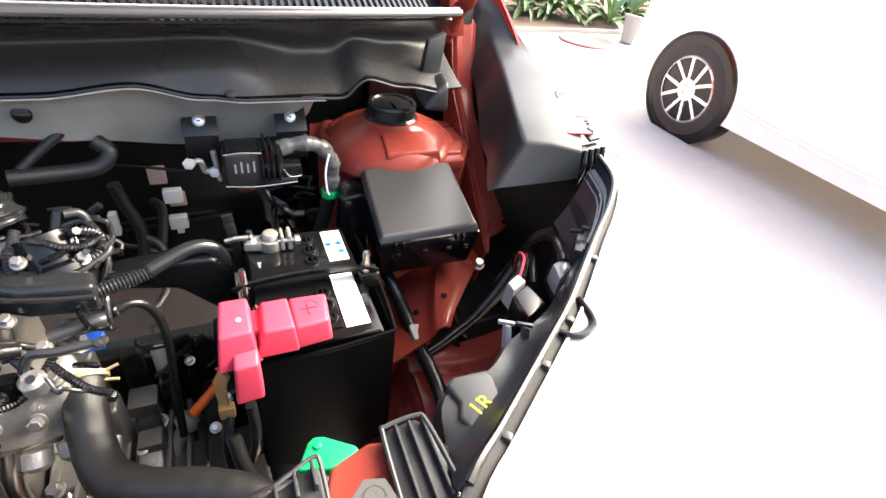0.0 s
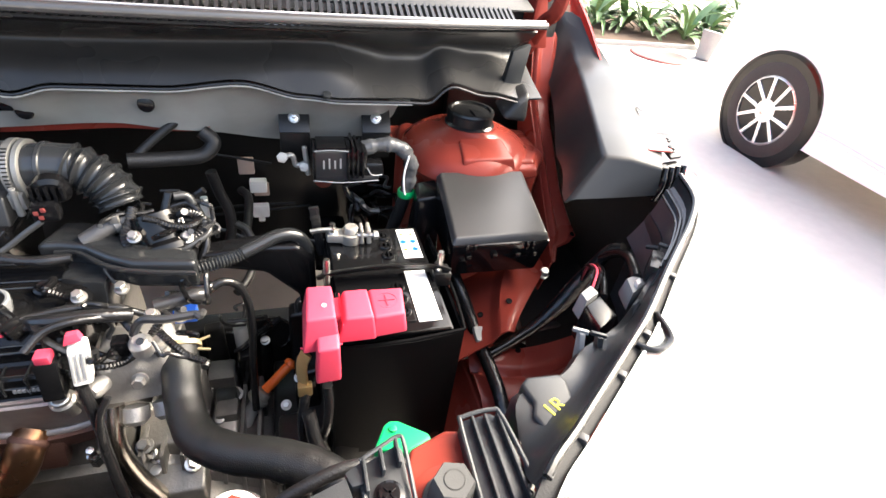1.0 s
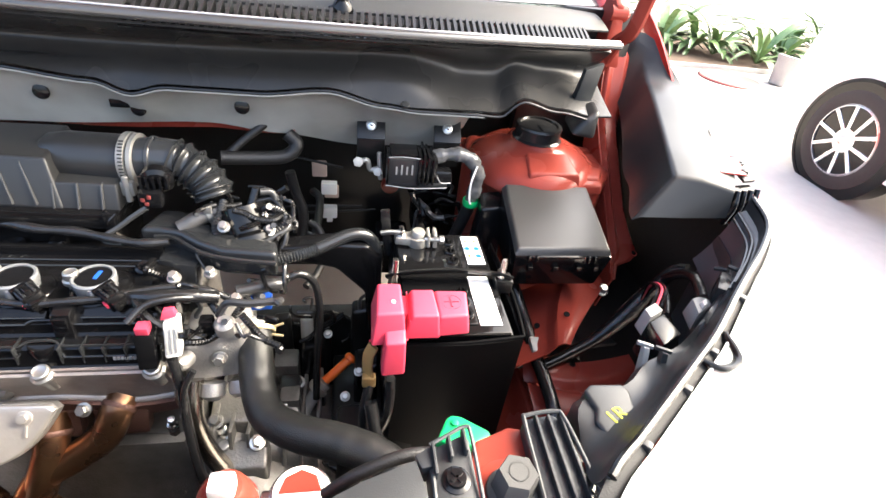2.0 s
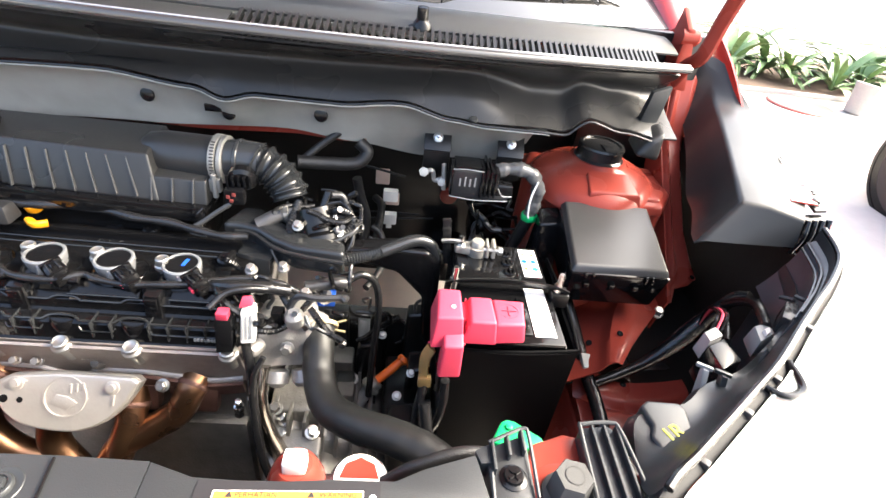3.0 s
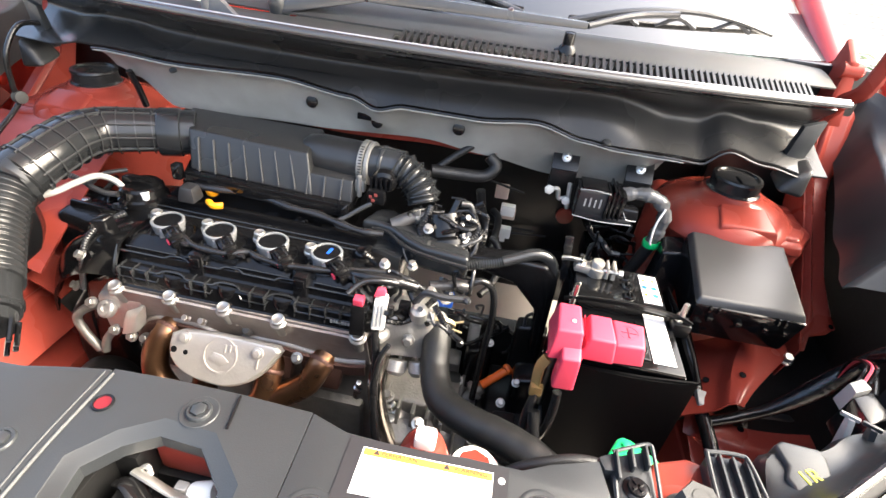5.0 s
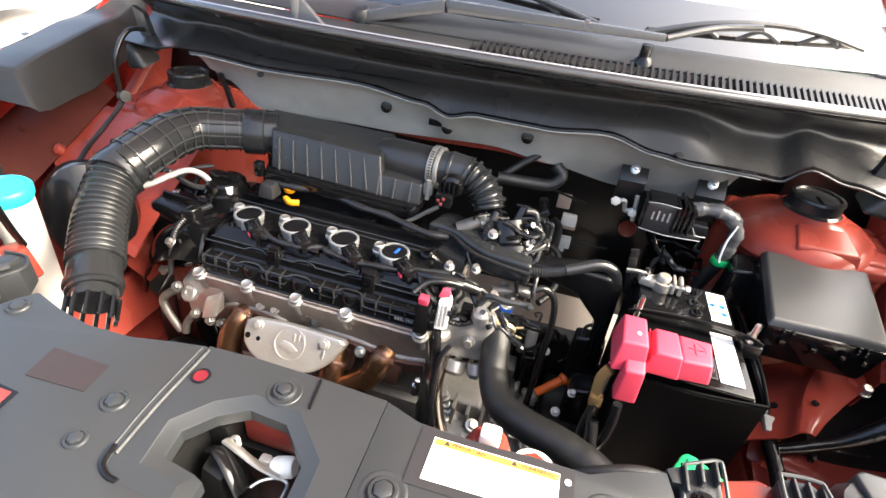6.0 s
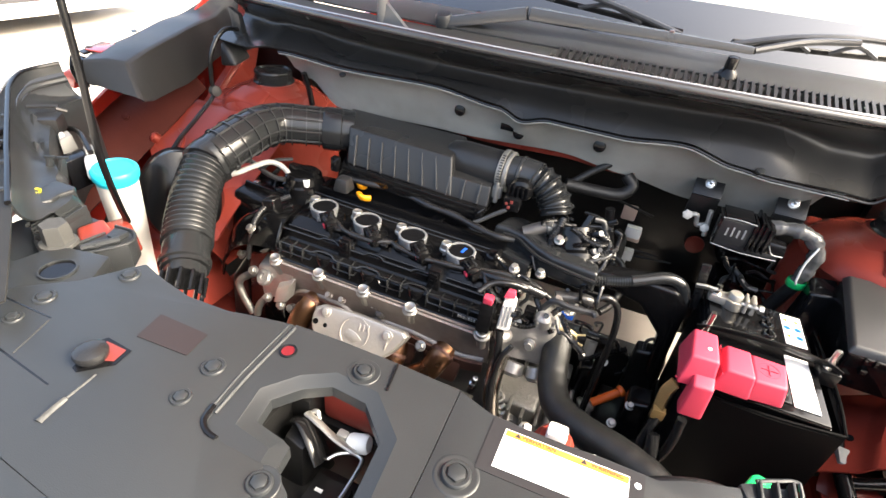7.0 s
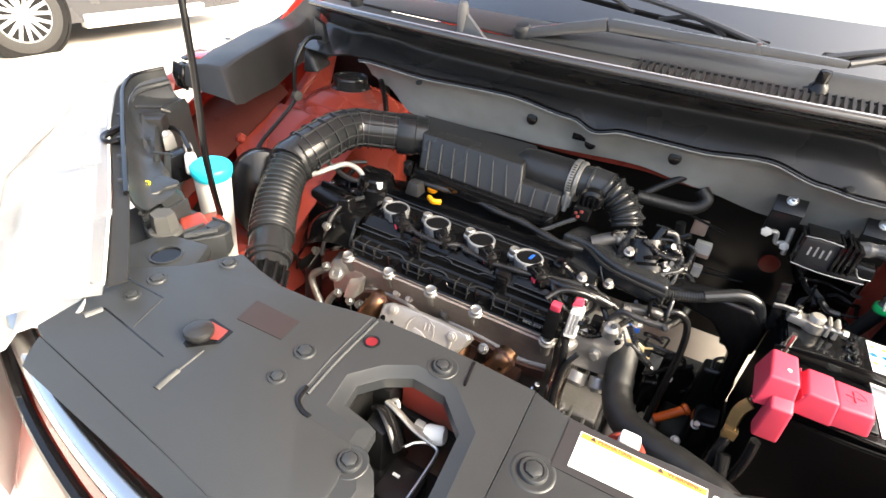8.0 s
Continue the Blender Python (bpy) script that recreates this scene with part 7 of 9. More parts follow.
    pad = part("number_pad", b, COVER, t)
    if s > 0:
        part("yellow_mark", words("1R", 0.019, pose(0.489, 0.206, 1.0034, 0, 0, 26), 0.0003), YELLOW, pad, "yellow painted mark")
    else:
        b = B()
        tube(b, [(-0.505, 0.196, 1.004), (-0.499, 0.203, 1.004), (-0.492, 0.198, 1.004), (-0.499, 0.193, 1.004), (-0.505, 0.196, 1.004)], 0.0014, 6, 5)
        tube(b, [(-0.508, 0.205, 1.004), (-0.502, 0.211, 1.004), (-0.495, 0.206, 1.004)], 0.0014, 6, 5)
        part("yellow_mark", b, YELLOW, pad, "yellow paint mark")
    # mounting ear, clip prongs
    b = B()
    tube(b, [(s * x, y, 1.038) for x, y in ([(0.562, 0.233), (0.578, 0.222), (0.598, 0.230), (0.604, 0.260)] if s > 0 else [(0.574, 0.226), (0.592, 0.216), (0.612, 0.227), (0.623, 0.257)])], 0.0055, 10, 6, flat=0.6)
    part("ear", b, CASEB, t, "looped mounting ear")
    for x, y in ((0.545, 0.275), (0.560, 0.268)):
        b = B()
        hexa(b, [(s * x, y - 0.004, 0.975), (s * (x + 0.004), y - 0.006, 0.975), (s * (x + 0.004), y - 0.018, 0.975), (s * x, y - 0.016, 0.975)], [(s * (x - 0.002), y + 0.002, 1.012), (s * (x + 0.003), y, 1.012), (s * (x + 0.003), y - 0.006, 1.011), (s * (x - 0.002), y - 0.004, 1.011)], 0.001)
        hexa(b, [(s * (x - 0.006), y + 0.004, 1.010), (s * (x + 0.007), y - 0.003, 1.010), (s * (x + 0.006), y - 0.006, 1.010), (s * (x - 0.007), y + 0.001, 1.010)], [(s * (x - 0.006), y + 0.004, 1.014), (s * (x + 0.007), y - 0.003, 1.014), (s * (x + 0.006), y - 0.006, 1.014), (s * (x - 0.007), y + 0.001, 1.014)], 0.0008)
        part("prong", b, GREYC if x < 0.55 and s > 0 else COVER, t)
    b = B()
    prism(b, [(s * x, y) for x, y in [(0.675, 0.355), (0.705, 0.335), (0.730, 0.360), (0.70, 0.385)]], 0.985, 1.012, 0.003)
    tube(b, [(s * 0.700, 0.380, 1.022), (s * 0.732, 0.352, 1.022)], 0.003, 6, 3)
    tube(b, [(s * 0.690, 0.385, 1.015), (s * 0.695, 0.372, 1.022)], 0.003, 6, 3)
    part("socket_clip", b, HARN, t)
    b = B()
    hexa(b, [(s * 0.648, 0.334, 0.965), (s * 0.678, 0.350, 0.965), (s * 0.682, 0.372, 0.965), (s * 0.656, 0.364, 0.965)], [(s * 0.650, 0.336, 0.990), (s * 0.677, 0.351, 0.990), (s * 0.680, 0.370, 0.990), (s * 0.658, 0.362, 0.990)], 0.003)
    plug = part("plug", b, GREYC, t, "pale grey lamp plug")
    b = B()
    hexa(b, [(s * 0.658, 0.342, 0.988), (s * 0.668, 0.348, 0.988), (s * 0.671, 0.358, 0.988), (s * 0.661, 0.353, 0.988)], [(s * 0.659, 0.343, 0.995), (s * 0.667, 0.348, 0.995), (s * 0.670, 0.356, 0.995), (s * 0.662, 0.352, 0.995)], 0.001)
    part("latch_tab", b, DIRTYW, plug)
    b = B()
    hexa(b, [(s * 0.588, 0.298, 0.935), (s * 0.622, 0.314, 0.935), (s * 0.622, 0.350, 0.935), (s * 0.590, 0.338, 0.935)], [(s * 0.592, 0.300, 0.982), (s * 0.621, 0.315, 0.982), (s * 0.615, 0.345, 0.984), (s * 0.590, 0.332, 0.984)], 0.003)
    mod = part("module", b, CASEB, t, "dark lamp module")
    b = B()
    hexa(b, [(s * 0.590, 0.333, 0.960), (s * 0.615, 0.346, 0.960), (s * 0.612, 0.362, 0.960), (s * 0.590, 0.350, 0.960)], [(s * 0.592, 0.334, 0.988), (s * 0.613, 0.345, 0.988), (s * 0.610, 0.358, 0.988), (s * 0.592, 0.348, 0.988)], 0.002)
    part("module_plug", b, GREYC, mod, "pale grey plug")
    return t


for s in (1, -1):
    fender_cover(s)
    headlamp(s)

# taped wiring behind the right lamp
def cable(name, pts, r, m_, label, n=10, ribbed=False, per=8, cat="cable"):
    b = B()
    if ribbed:
        loom(b, pts, r)
    else:
        tube(b, pts, r, n, per)
    return single(name, b, m_, label, cat)


cable("lamp_harness", [(0.556, 0.340, 0.745), (0.556, 0.385, 0.766), (0.554, 0.426, 0.776), (0.551, 0.470, 0.782), (0.549, 0.505, 0.790), (0.545, 0.55, 0.805), (0.53, 0.60, 0.84)], 0.0105, TAPE, "black taped harness running down the red apron")
cable("lamp_harness", [(0.552, 0.455, 0.765), (0.60, 0.468, 0.778), (0.650, 0.484, 0.795), (0.690, 0.492, 0.835), (0.713, 0.493, 0.880), (0.729, 0.485, 0.930), (0.738, 0.470, 0.945)], lambda u: 0.0085 + 0.006 * math.exp(-((u - 0.55) / 0.18) ** 2), TAPE, "black taped harness leading to the headlamp", 14)
cable("lamp_harness", [(0.722, 0.488, 0.915), (0.715, 0.455, 0.950), (0.700, 0.418, 0.975), (0.684, 0.385, 0.985), (0.672, 0.362, 0.988)], 0.0065, TAPE, "black taped lead to the lamp plug", 12)
cable("lamp_harness", [(0.715, 0.480, 0.905), (0.690, 0.440, 0.935), (0.664, 0.400, 0.950), (0.645, 0.370, 0.955)], 0.0045, TAPE, "black lead beside the lamp module")
for i in range(3):
    cable("module_wire", [(0.705, 0.492, 0.868), (0.660 + 0.006 * i, 0.440, 0.945), (0.628 + 0.006 * i, 0.385, 0.985), (0.606 + 0.006 * i, 0.356, 0.984)], 0.0016, PINK if i == 1 else CASEB, "thin red wire into the lamp module" if i == 1 else "thin black wire into the lamp module", 6)
b = B()
hexa(b, [(0.541, 0.462, 0.776), (0.561, 0.460, 0.776), (0.562, 0.490, 0.780), (0.542, 0.492, 0.780)], [(0.543, 0.464, 0.796), (0.559, 0.462, 0.796), (0.560, 0.488, 0.800), (0.544, 0.490, 0.800)], 0.003)
single("harness_joint", b, PALEH, "pale grey connector joint on the harness", "connector")
b = B()
hexa(b, [(0.66, 0.52, 0.70), (0.74, 0.52, 0.70), (0.76, 0.62, 0.70), (0.67, 0.62, 0.70)], [(0.665, 0.525, 0.735), (0.735, 0.53, 0.735), (0.75, 0.615, 0.735), (0.675, 0.615, 0.735)], 0.01)
single("horn_cover", b, HARN, "dark plastic cover in the wheelhouse", "cover")
b = B()
prism(b, [(0.352, 0.240), (0.364, 0.262), (0.370, 0.266), (0.378, 0.264), (0.402, 0.247), (0.404, 0.240), (0.38, 0.232)], 0.912, 0.932, 0.003, seg=3)
lathe(b, (0.3715, 0.256, 0.931), (0, 0, 1), [(0.0035, 0), (0.0035, 0.003), (0, 0.004)], 12)
single("green_plug", b, GREEN, "bright green plastic plug beside the tie bar", "plug")

# ---- air cleaner, intake duct, bellows ----
air = thing("air_cleaner", (-0.20, 0.65, 0.90), "black ribbed air cleaner box", "air cleaner")
b = B()
hexa(b, [(-0.292, 0.593, 0.950), (-0.085, 0.590, 0.944), (-0.080, 0.705, 0.944), (-0.335, 0.705, 0.950)], [(-0.300, 0.618, 1.009), (-0.098, 0.612, 1.006), (-0.108, 0.705, 1.010), (-0.350, 0.705, 1.010)], 0.0045, 4)
hexa(b, [(-0.104, 0.592, 0.944), (-0.020, 0.592, 0.942), (-0.020, 0.69, 0.942), (-0.104, 0.69, 0.944)], [(-0.102, 0.604, 0.977), (-0.022, 0.604, 0.975), (-0.022, 0.69, 0.985), (-0.102, 0.69, 0.985)], 0.003, 3)
lathe(b, (-0.125, 0.660, 0.986), (1, -0.09, 0.02), [(0.020, 0), (0.030, 0.012), (0.0335, 0.034), (0.0335, 0.108)], 36)
part("upper_case", b, AIRB, air, "", 50)
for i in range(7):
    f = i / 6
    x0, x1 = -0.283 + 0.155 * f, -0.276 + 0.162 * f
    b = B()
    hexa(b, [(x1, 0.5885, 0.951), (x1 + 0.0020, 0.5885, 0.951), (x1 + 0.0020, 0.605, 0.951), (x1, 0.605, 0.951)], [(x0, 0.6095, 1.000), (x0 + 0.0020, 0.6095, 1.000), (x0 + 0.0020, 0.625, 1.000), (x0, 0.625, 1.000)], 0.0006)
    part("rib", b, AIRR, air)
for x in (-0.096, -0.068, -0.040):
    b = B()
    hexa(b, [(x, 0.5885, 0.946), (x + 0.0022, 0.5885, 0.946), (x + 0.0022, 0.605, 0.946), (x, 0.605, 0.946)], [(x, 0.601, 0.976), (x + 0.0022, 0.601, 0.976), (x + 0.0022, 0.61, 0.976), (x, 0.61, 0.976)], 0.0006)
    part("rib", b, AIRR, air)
b = B()
hexa(b, [(-0.30, 0.581, 0.928), (-0.02, 0.578, 0.922), (-0.02, 0.70, 0.922), (-0.345, 0.70, 0.928)], [(-0.298, 0.583, 0.950), (-0.02, 0.580, 0.944), (-0.02, 0.70, 0.944), (-0.345, 0.70, 0.950)], 0.004)
hexa(b, [(-0.31, 0.60, 0.85), (-0.04, 0.60, 0.85), (-0.04, 0.69, 0.85), (-0.32, 0.69, 0.85)], [(-0.31, 0.59, 0.93), (-0.03, 0.588, 0.93), (-0.03, 0.69, 0.93), (-0.32, 0.69, 0.93)], 0.004)
part("lower_case", b, GLOSSB, air)
for x, z in ((-0.308, 0.952), (-0.030, 0.936)):
    b = B()
    box(b, x - 0.007, x + 0.007, 0.576, 0.590, z - 0.016, z + 0.010, 0.002)
    tube(b, [(x - 0.008, 0.580, z - 0.012), (x, 0.573, z + 0.002), (x + 0.008, 0.580, z + 0.010)], 0.0018, 6, 5)
    part("case_clip", b, CASEB, air, "black wire clip")

duct = thing("intake_duct", (-0.38, 0.40, 0.85), "black ribbed intake duct curving to the front", "intake duct")
DP = [(-0.352, 0.634, 0.990), (-0.388, 0.610, 0.993), (-0.424, 0.583, 0.996), (-0.440, 0.540, 0.996), (-0.446, 0.497, 0.988), (-0.455, 0.452, 0.974)]
DP2 = [(-0.455, 0.452, 0.974), (-0.452, 0.425, 0.962), (-0.444, 0.402, 0.950), (-0.432, 0.376, 0.935), (-0.411, 0.343, 0.918), (-0.386, 0.310, 0.904), (-0.362, 0.280, 0.892)]
b = B()
tube(b, DP, lambda u: 0.0335 + 0.003 * u, 32, 8)
part("elbow", b, DUCTB, duct, "smooth elbow with raised ribs")
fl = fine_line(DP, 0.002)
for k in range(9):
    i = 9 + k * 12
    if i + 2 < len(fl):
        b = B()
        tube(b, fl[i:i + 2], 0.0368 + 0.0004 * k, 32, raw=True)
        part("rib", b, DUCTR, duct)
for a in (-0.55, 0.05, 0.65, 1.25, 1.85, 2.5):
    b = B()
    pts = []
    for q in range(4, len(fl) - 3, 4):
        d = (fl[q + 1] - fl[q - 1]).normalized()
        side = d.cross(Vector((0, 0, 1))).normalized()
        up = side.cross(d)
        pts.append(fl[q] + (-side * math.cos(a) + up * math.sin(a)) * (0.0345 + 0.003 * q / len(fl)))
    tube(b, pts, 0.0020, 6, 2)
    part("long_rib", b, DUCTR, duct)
b = B()
lathe(b, (-0.312, 0.655, 0.986), (-0.86, -0.46, 0.05), [(0.034, 0), (0.0365, 0.002), (0.0370, 0.022), (0.0395, 0.024), (0.0395, 0.054), (0.0375, 0.057)], 36)
part("collar", b, DUCTB, duct)
b = B()
line = fine_line(DP2[:6], 0.0011)
tube(b, line, 0.0355, 32, raw=True, prof=lambda s: 0.885 + 0.135 * (0.5 + 0.5 * math.cos(2 * math.pi * s / 0.0098)) ** 0.8)
part("bellows", b, DUCTB, duct, "finely corrugated rubber bellows", 60)
b = B()
tube(b, [(-0.450, 0.452, 0.972), (-0.455, 0.440, 0.968), (-0.454, 0.430, 0.964)], 0.0400, 32, 3)
part("shoulder", b, DUCTB, duct)
b = B()
tube(b, [(-0.391, 0.316, 0.906), (-0.376, 0.297, 0.899), (-0.358, 0.275, 0.889)], 0.0325, 32, 5)
lathe(b, (-0.368, 0.287, 0.895), (0.55, -0.72, -0.35), [(0.0325, 0), (0.0352, 0.002), (0.0352, 0.008), (0.0325, 0.010)], 32)
tube(b, [(-0.358, 0.275, 0.889), (-0.350, 0.263, 0.884)], 0.029, 24, 3)
sleeve = part("lower_sleeve", b, DUCTB, duct, "smooth sleeve with fingers at its end")
for i in range(12):
    a = 2 * math.pi * i / 12
    ax_i, ax_j, ax_k = axes((0.45, -0.75, -0.40))
    p = Vector((-0.352, 0.266, 0.885)) + (ax_i * math.cos(a) + ax_j * math.sin(a)) * 0.0295
    b = B()
    tube(b, [p, p + ax_k * 0.03], 0.003, 6, 2)
    part("finger", b, GLOSSB, sleeve)

bel = thing("intake_hose", (0.05, 0.64, 0.92), "black corrugated intake hose with a steel clamp", "intake hose")
BP = [(-0.010, 0.648, 0.992), (0.020, 0.645, 0.995), (0.048, 0.642, 0.994)]
b = B()
tube(b, BP, 0.0275, 28, 6)
lathe(b, (0.012, 0.646, 0.994), (1, -0.08, 0), [(0.0275, 0), (0.0300, 0.002), (0.0300, 0.006), (0.0275, 0.008)], 28)
part("sleeve", b, DUCTR, bel)
b = B()
line = fine_line([(0.040, 0.643, 0.995), (0.056, 0.640, 0.989), (0.072, 0.635, 0.978), (0.084, 0.628, 0.964), (0.090, 0.621, 0.950)], 0.0014)
tube(b, line, 0.0300, 28, raw=True, prof=lambda s: 0.84 + 0.18 * (0.5 + 0.5 * math.cos(2 * math.pi * s / 0.0125)) ** 2)
part("bellows", b, DUCTB, bel)
b = B()
lathe(b, (-0.020, 0.650, 0.990), (1, -0.06, 0), [(0.0342, 0), (0.0358, 0.001), (0.0358, 0.0085), (0.0342, 0.0095)], 36)
lathe(b, (-0.0085, 0.649, 0.990), (1, -0.06, 0), [(0.0335, 0), (0.0350, 0.001), (0.0350, 0.006), (0.0335, 0.007)], 36)
clamp = part("clamp", b, BANDZ, bel, "dull zinc worm clamp")
b = B()
for k in range(16):
    a = -2.4 + 0.13 * k
    c = Vector((-0.0155, 0.650 + 0.0362 * math.sin(a), 0.990 + 0.0362 * math.cos(a)))
    box(b, c.x - 0.0028, c.x + 0.0028, c.y - 0.0007, c.y + 0.0007, c.z - 0.0007, c.z + 0.0007, 0)
part("clamp_slot", b, DARKST, clamp)
b = B()
box(b, -0.021, -0.005, 0.609, 0.621, 0.955, 0.976, 0.003)
rod(b, (-0.013, 0.609, 0.948), (-0.013, 0.611, 0.984), 0.004)
part("clamp_screw", b, BANDZ, clamp)
b = B()
lathe(b, (0.026, 0.616, 0.984), (0.1, -0.75, -0.2), [(0.020, 0), (0.020, 0.010), (0.015, 0.014), (0, 0.014)], 24)
sens = part("air_sensor", b, CASEB, bel, "black air flow sensor plug")
for k in range(5):
    b = B()
    box(b, 0.008 + 0.0078 * k, 0.0115 + 0.0078 * k, 0.596, 0.604, 0.974, 0.992, 0.001)
    part("fin", b, CASEB, sens)
b = B()
box(b, 0.006, 0.034, 0.586, 0.604, 0.952, 0.974, 0.004)
part("plug", b, CASEB, sens)
for x, z in ((0.010, 0.962), (0.018, 0.966), (0.014, 0.956)):
    b = B()
    box(b, x, x + 0.005, 0.584, 0.588, z, z + 0.005, 0.001)
    part("sensor_tab", b, REDIN, bel)
cable("sensor_lead", [(0.014, 0.588, 0.952), (-0.002, 0.582, 0.942), (-0.022, 0.574, 0.928), (-0.036, 0.566, 0.920), (-0.030, 0.558, 0.918), (-0.010, 0.553, 0.920)], 0.0038, DUCTR, "short black lead from the air flow sensor")

# ---- throttle body and the tangle round it ----
tb = thing("throttle_body", (0.13, 0.59, 0.86), "cast throttle body with black motor cover", "throttle body")
b = B()
lathe(b, (0.125, 0.608, 0.945), (0.25, -0.45, -0.85), [(0.030, 0), (0.031, 0.01), (0.031, 0.035), (0.038, 0.04), (0.038, 0.048)], 28)
part("body", b, CASEB, tb)
b = B()
tube(b, [(0.05, 0.585, 0.922), (0.075, 0.595, 0.934), (0.105, 0.608, 0.942)], 0.0105, 14, 6)
part("inlet_pipe", b, GREYBR, tb, "dull cast pipe")
b = B()
lathe(b, (0.150, 0.585, 0.895), (0.7, -0.5, 0.3), [(0.020, 0), (0.020, 0.016), (0.015, 0.022), (0, 0.024)], 24)
part("motor_cover", b, CASEB, tb)
b = B()
lathe(b, (0.10, 0.580, 0.895), (0, -0.3, 1), [(0.022, 0), (0.021, 0.012), (0.012, 0.016), (0, 0.016)], 26)
part("valve_cap", b, CASEB, tb)
b = B()
bolt(b, (0.150, 0.600, 0.935), (0.2, -0.6, 0.7), 0.008, 0.012)
part("bolt", b, STEEL, tb)
cable("engine_loom", [(0.105, 0.605, 0.955), (0.103, 0.59, 0.945), (0.098, 0.575, 0.93), (0.108, 0.56, 0.905)], 0.006, HARN, "grey ribbed loom by the throttle body", ribbed=True)
cable("engine_loom", [(0.112, 0.562, 0.905), (0.14, 0.575, 0.915), (0.172, 0.585, 0.92), (0.185, 0.60, 0.93), (0.17, 0.615, 0.938), (0.14, 0.612, 0.94)], 0.0065, HARN, "looped ribbed loom by the throttle body", ribbed=True)
cable("engine_loom", [(0.14, 0.62, 0.945), (0.165, 0.625, 0.948), (0.180, 0.612, 0.935), (0.185, 0.59, 0.91), (0.178, 0.575, 0.89)], 0.005, TAPE, "black taped loom by the throttle body")
cable("vacuum_hose", [(0.085, 0.700, 0.972), (0.13, 0.712, 0.968), (0.175, 0.722, 0.968), (0.192, 0.730, 0.985), (0.178, 0.735, 1.000)], 0.0105, RUBBER, "black rubber vacuum hose bending to the cowl", 14)
cable("vacuum_hose", [(0.095, 0.71, 0.975), (0.12, 0.722, 0.995), (0.155, 0.735, 1.020)], 0.006, RUBBER, "thin straight black hose under the cowl", 12)
cable("heater_hose", [(0.170, 0.80, 0.90), (0.178, 0.80, 0.86), (0.190, 0.795, 0.82), (0.186, 0.78, 0.775), (0.165, 0.75, 0.75)], 0.009, RUBBER, "black heater hose by the firewall", 14)
cable("heater_hose", [(0.20, 0.91, 0.80), (0.215, 0.88, 0.795), (0.21, 0.80, 0.77), (0.19, 0.74, 0.76)], 0.008, RUBBER, "black heater hose below the firewall patch", 14)
for pts in ([(0.13, 0.93, 0.87), (0.18, 0.93, 0.862), (0.26, 0.93, 0.845)], [(0.12, 0.93, 0.745), (0.2, 0.932, 0.75), (0.30, 0.932, 0.752)], [(0.12, 0.93, 0.73), (0.22, 0.932, 0.735), (0.33, 0.932, 0.745)]):
    cable("brake_line", pts, 0.0028, DARKST, "thin black brake line clipped to the firewall")
for x, z in ((0.232, 0.800), (0.232, 0.742), (0.128, 0.762), (0.128, 0.742)):
    b = B()
    w = 0.016 if x > 0.2 else 0.007
    box(b, x - w, x + w, 0.916, 0.934, z - 0.013, z + 0.013, 0.003)
    if z < 0.75 and x > 0.2:
        box(b, x - 0.005, x + 0.005, 0.916, 0.92, z - 0.002, z + 0.002, 0)
        box(b, x - 0.006, x + 0.006, 0.92, 0.932, z - 0.025, z - 0.012, 0.001)
    single("line_clip", b, WHITEP, "white plastic clip on the firewall lines", "clip", "firewall clips")

b = B()
hexa(b, [(0.118, 0.590, 0.905), (0.126, 0.586, 0.905), (0.130, 0.590, 0.905), (0.122, 0.595, 0.905)], [(0.140, 0.622, 0.968), (0.149, 0.618, 0.968), (0.152, 0.622, 0.968), (0.144, 0.627, 0.968)], 0.002)
single("loom_strip", b, WIREG, "flat grey loom strip beside the throttle body", "cable")
for pts, r_ in (([(0.150, 0.620, 0.962), (0.165, 0.626, 0.958), (0.172, 0.622, 0.940), (0.170, 0.615, 0.920)], 0.0055), ([(0.112, 0.575, 0.905), (0.135, 0.566, 0.908), (0.165, 0.574, 0.914), (0.188, 0.592, 0.922), (0.184, 0.606, 0.928), (0.160, 0.612, 0.930), (0.138, 0.606, 0.926)], 0.0050), ([(0.118, 0.592, 0.915), (0.142, 0.590, 0.918), (0.165, 0.598, 0.922), (0.178, 0.600, 0.920)], 0.0042)):
    cable("engine_loom", pts, r_, DUCTR, "glossy black loop of loom by the throttle body", 10)
b = B()
lathe(b, (0.082, 0.5985, 0.9365), (0.75, 0.3, 0.2), [(0.0118, 0), (0.0128, 0.001), (0.0128, 0.007), (0.0118, 0.008)], 20)
box(b, 0.082, 0.092, 0.588, 0.594, 0.944, 0.954, 0.001)
single("pipe_clip", b, BANDZ, "dull zinc clip on the inlet pipe", "clip")
cable("heater_hose", [(0.205, 0.74, 0.835), (0.222, 0.73, 0.825), (0.232, 0.70, 0.800), (0.222, 0.66, 0.785), (0.205, 0.63, 0.78)], 0.0065, RUBBER, "bent black hose before the firewall", 12)
cable("brake_line", [(0.155, 0.80, 0.79), (0.185, 0.79, 0.785), (0.225, 0.78, 0.772), (0.30, 0.78, 0.765), (0.36, 0.78, 0.76)], 0.0035, DUCTR, "black line crossing before the firewall")

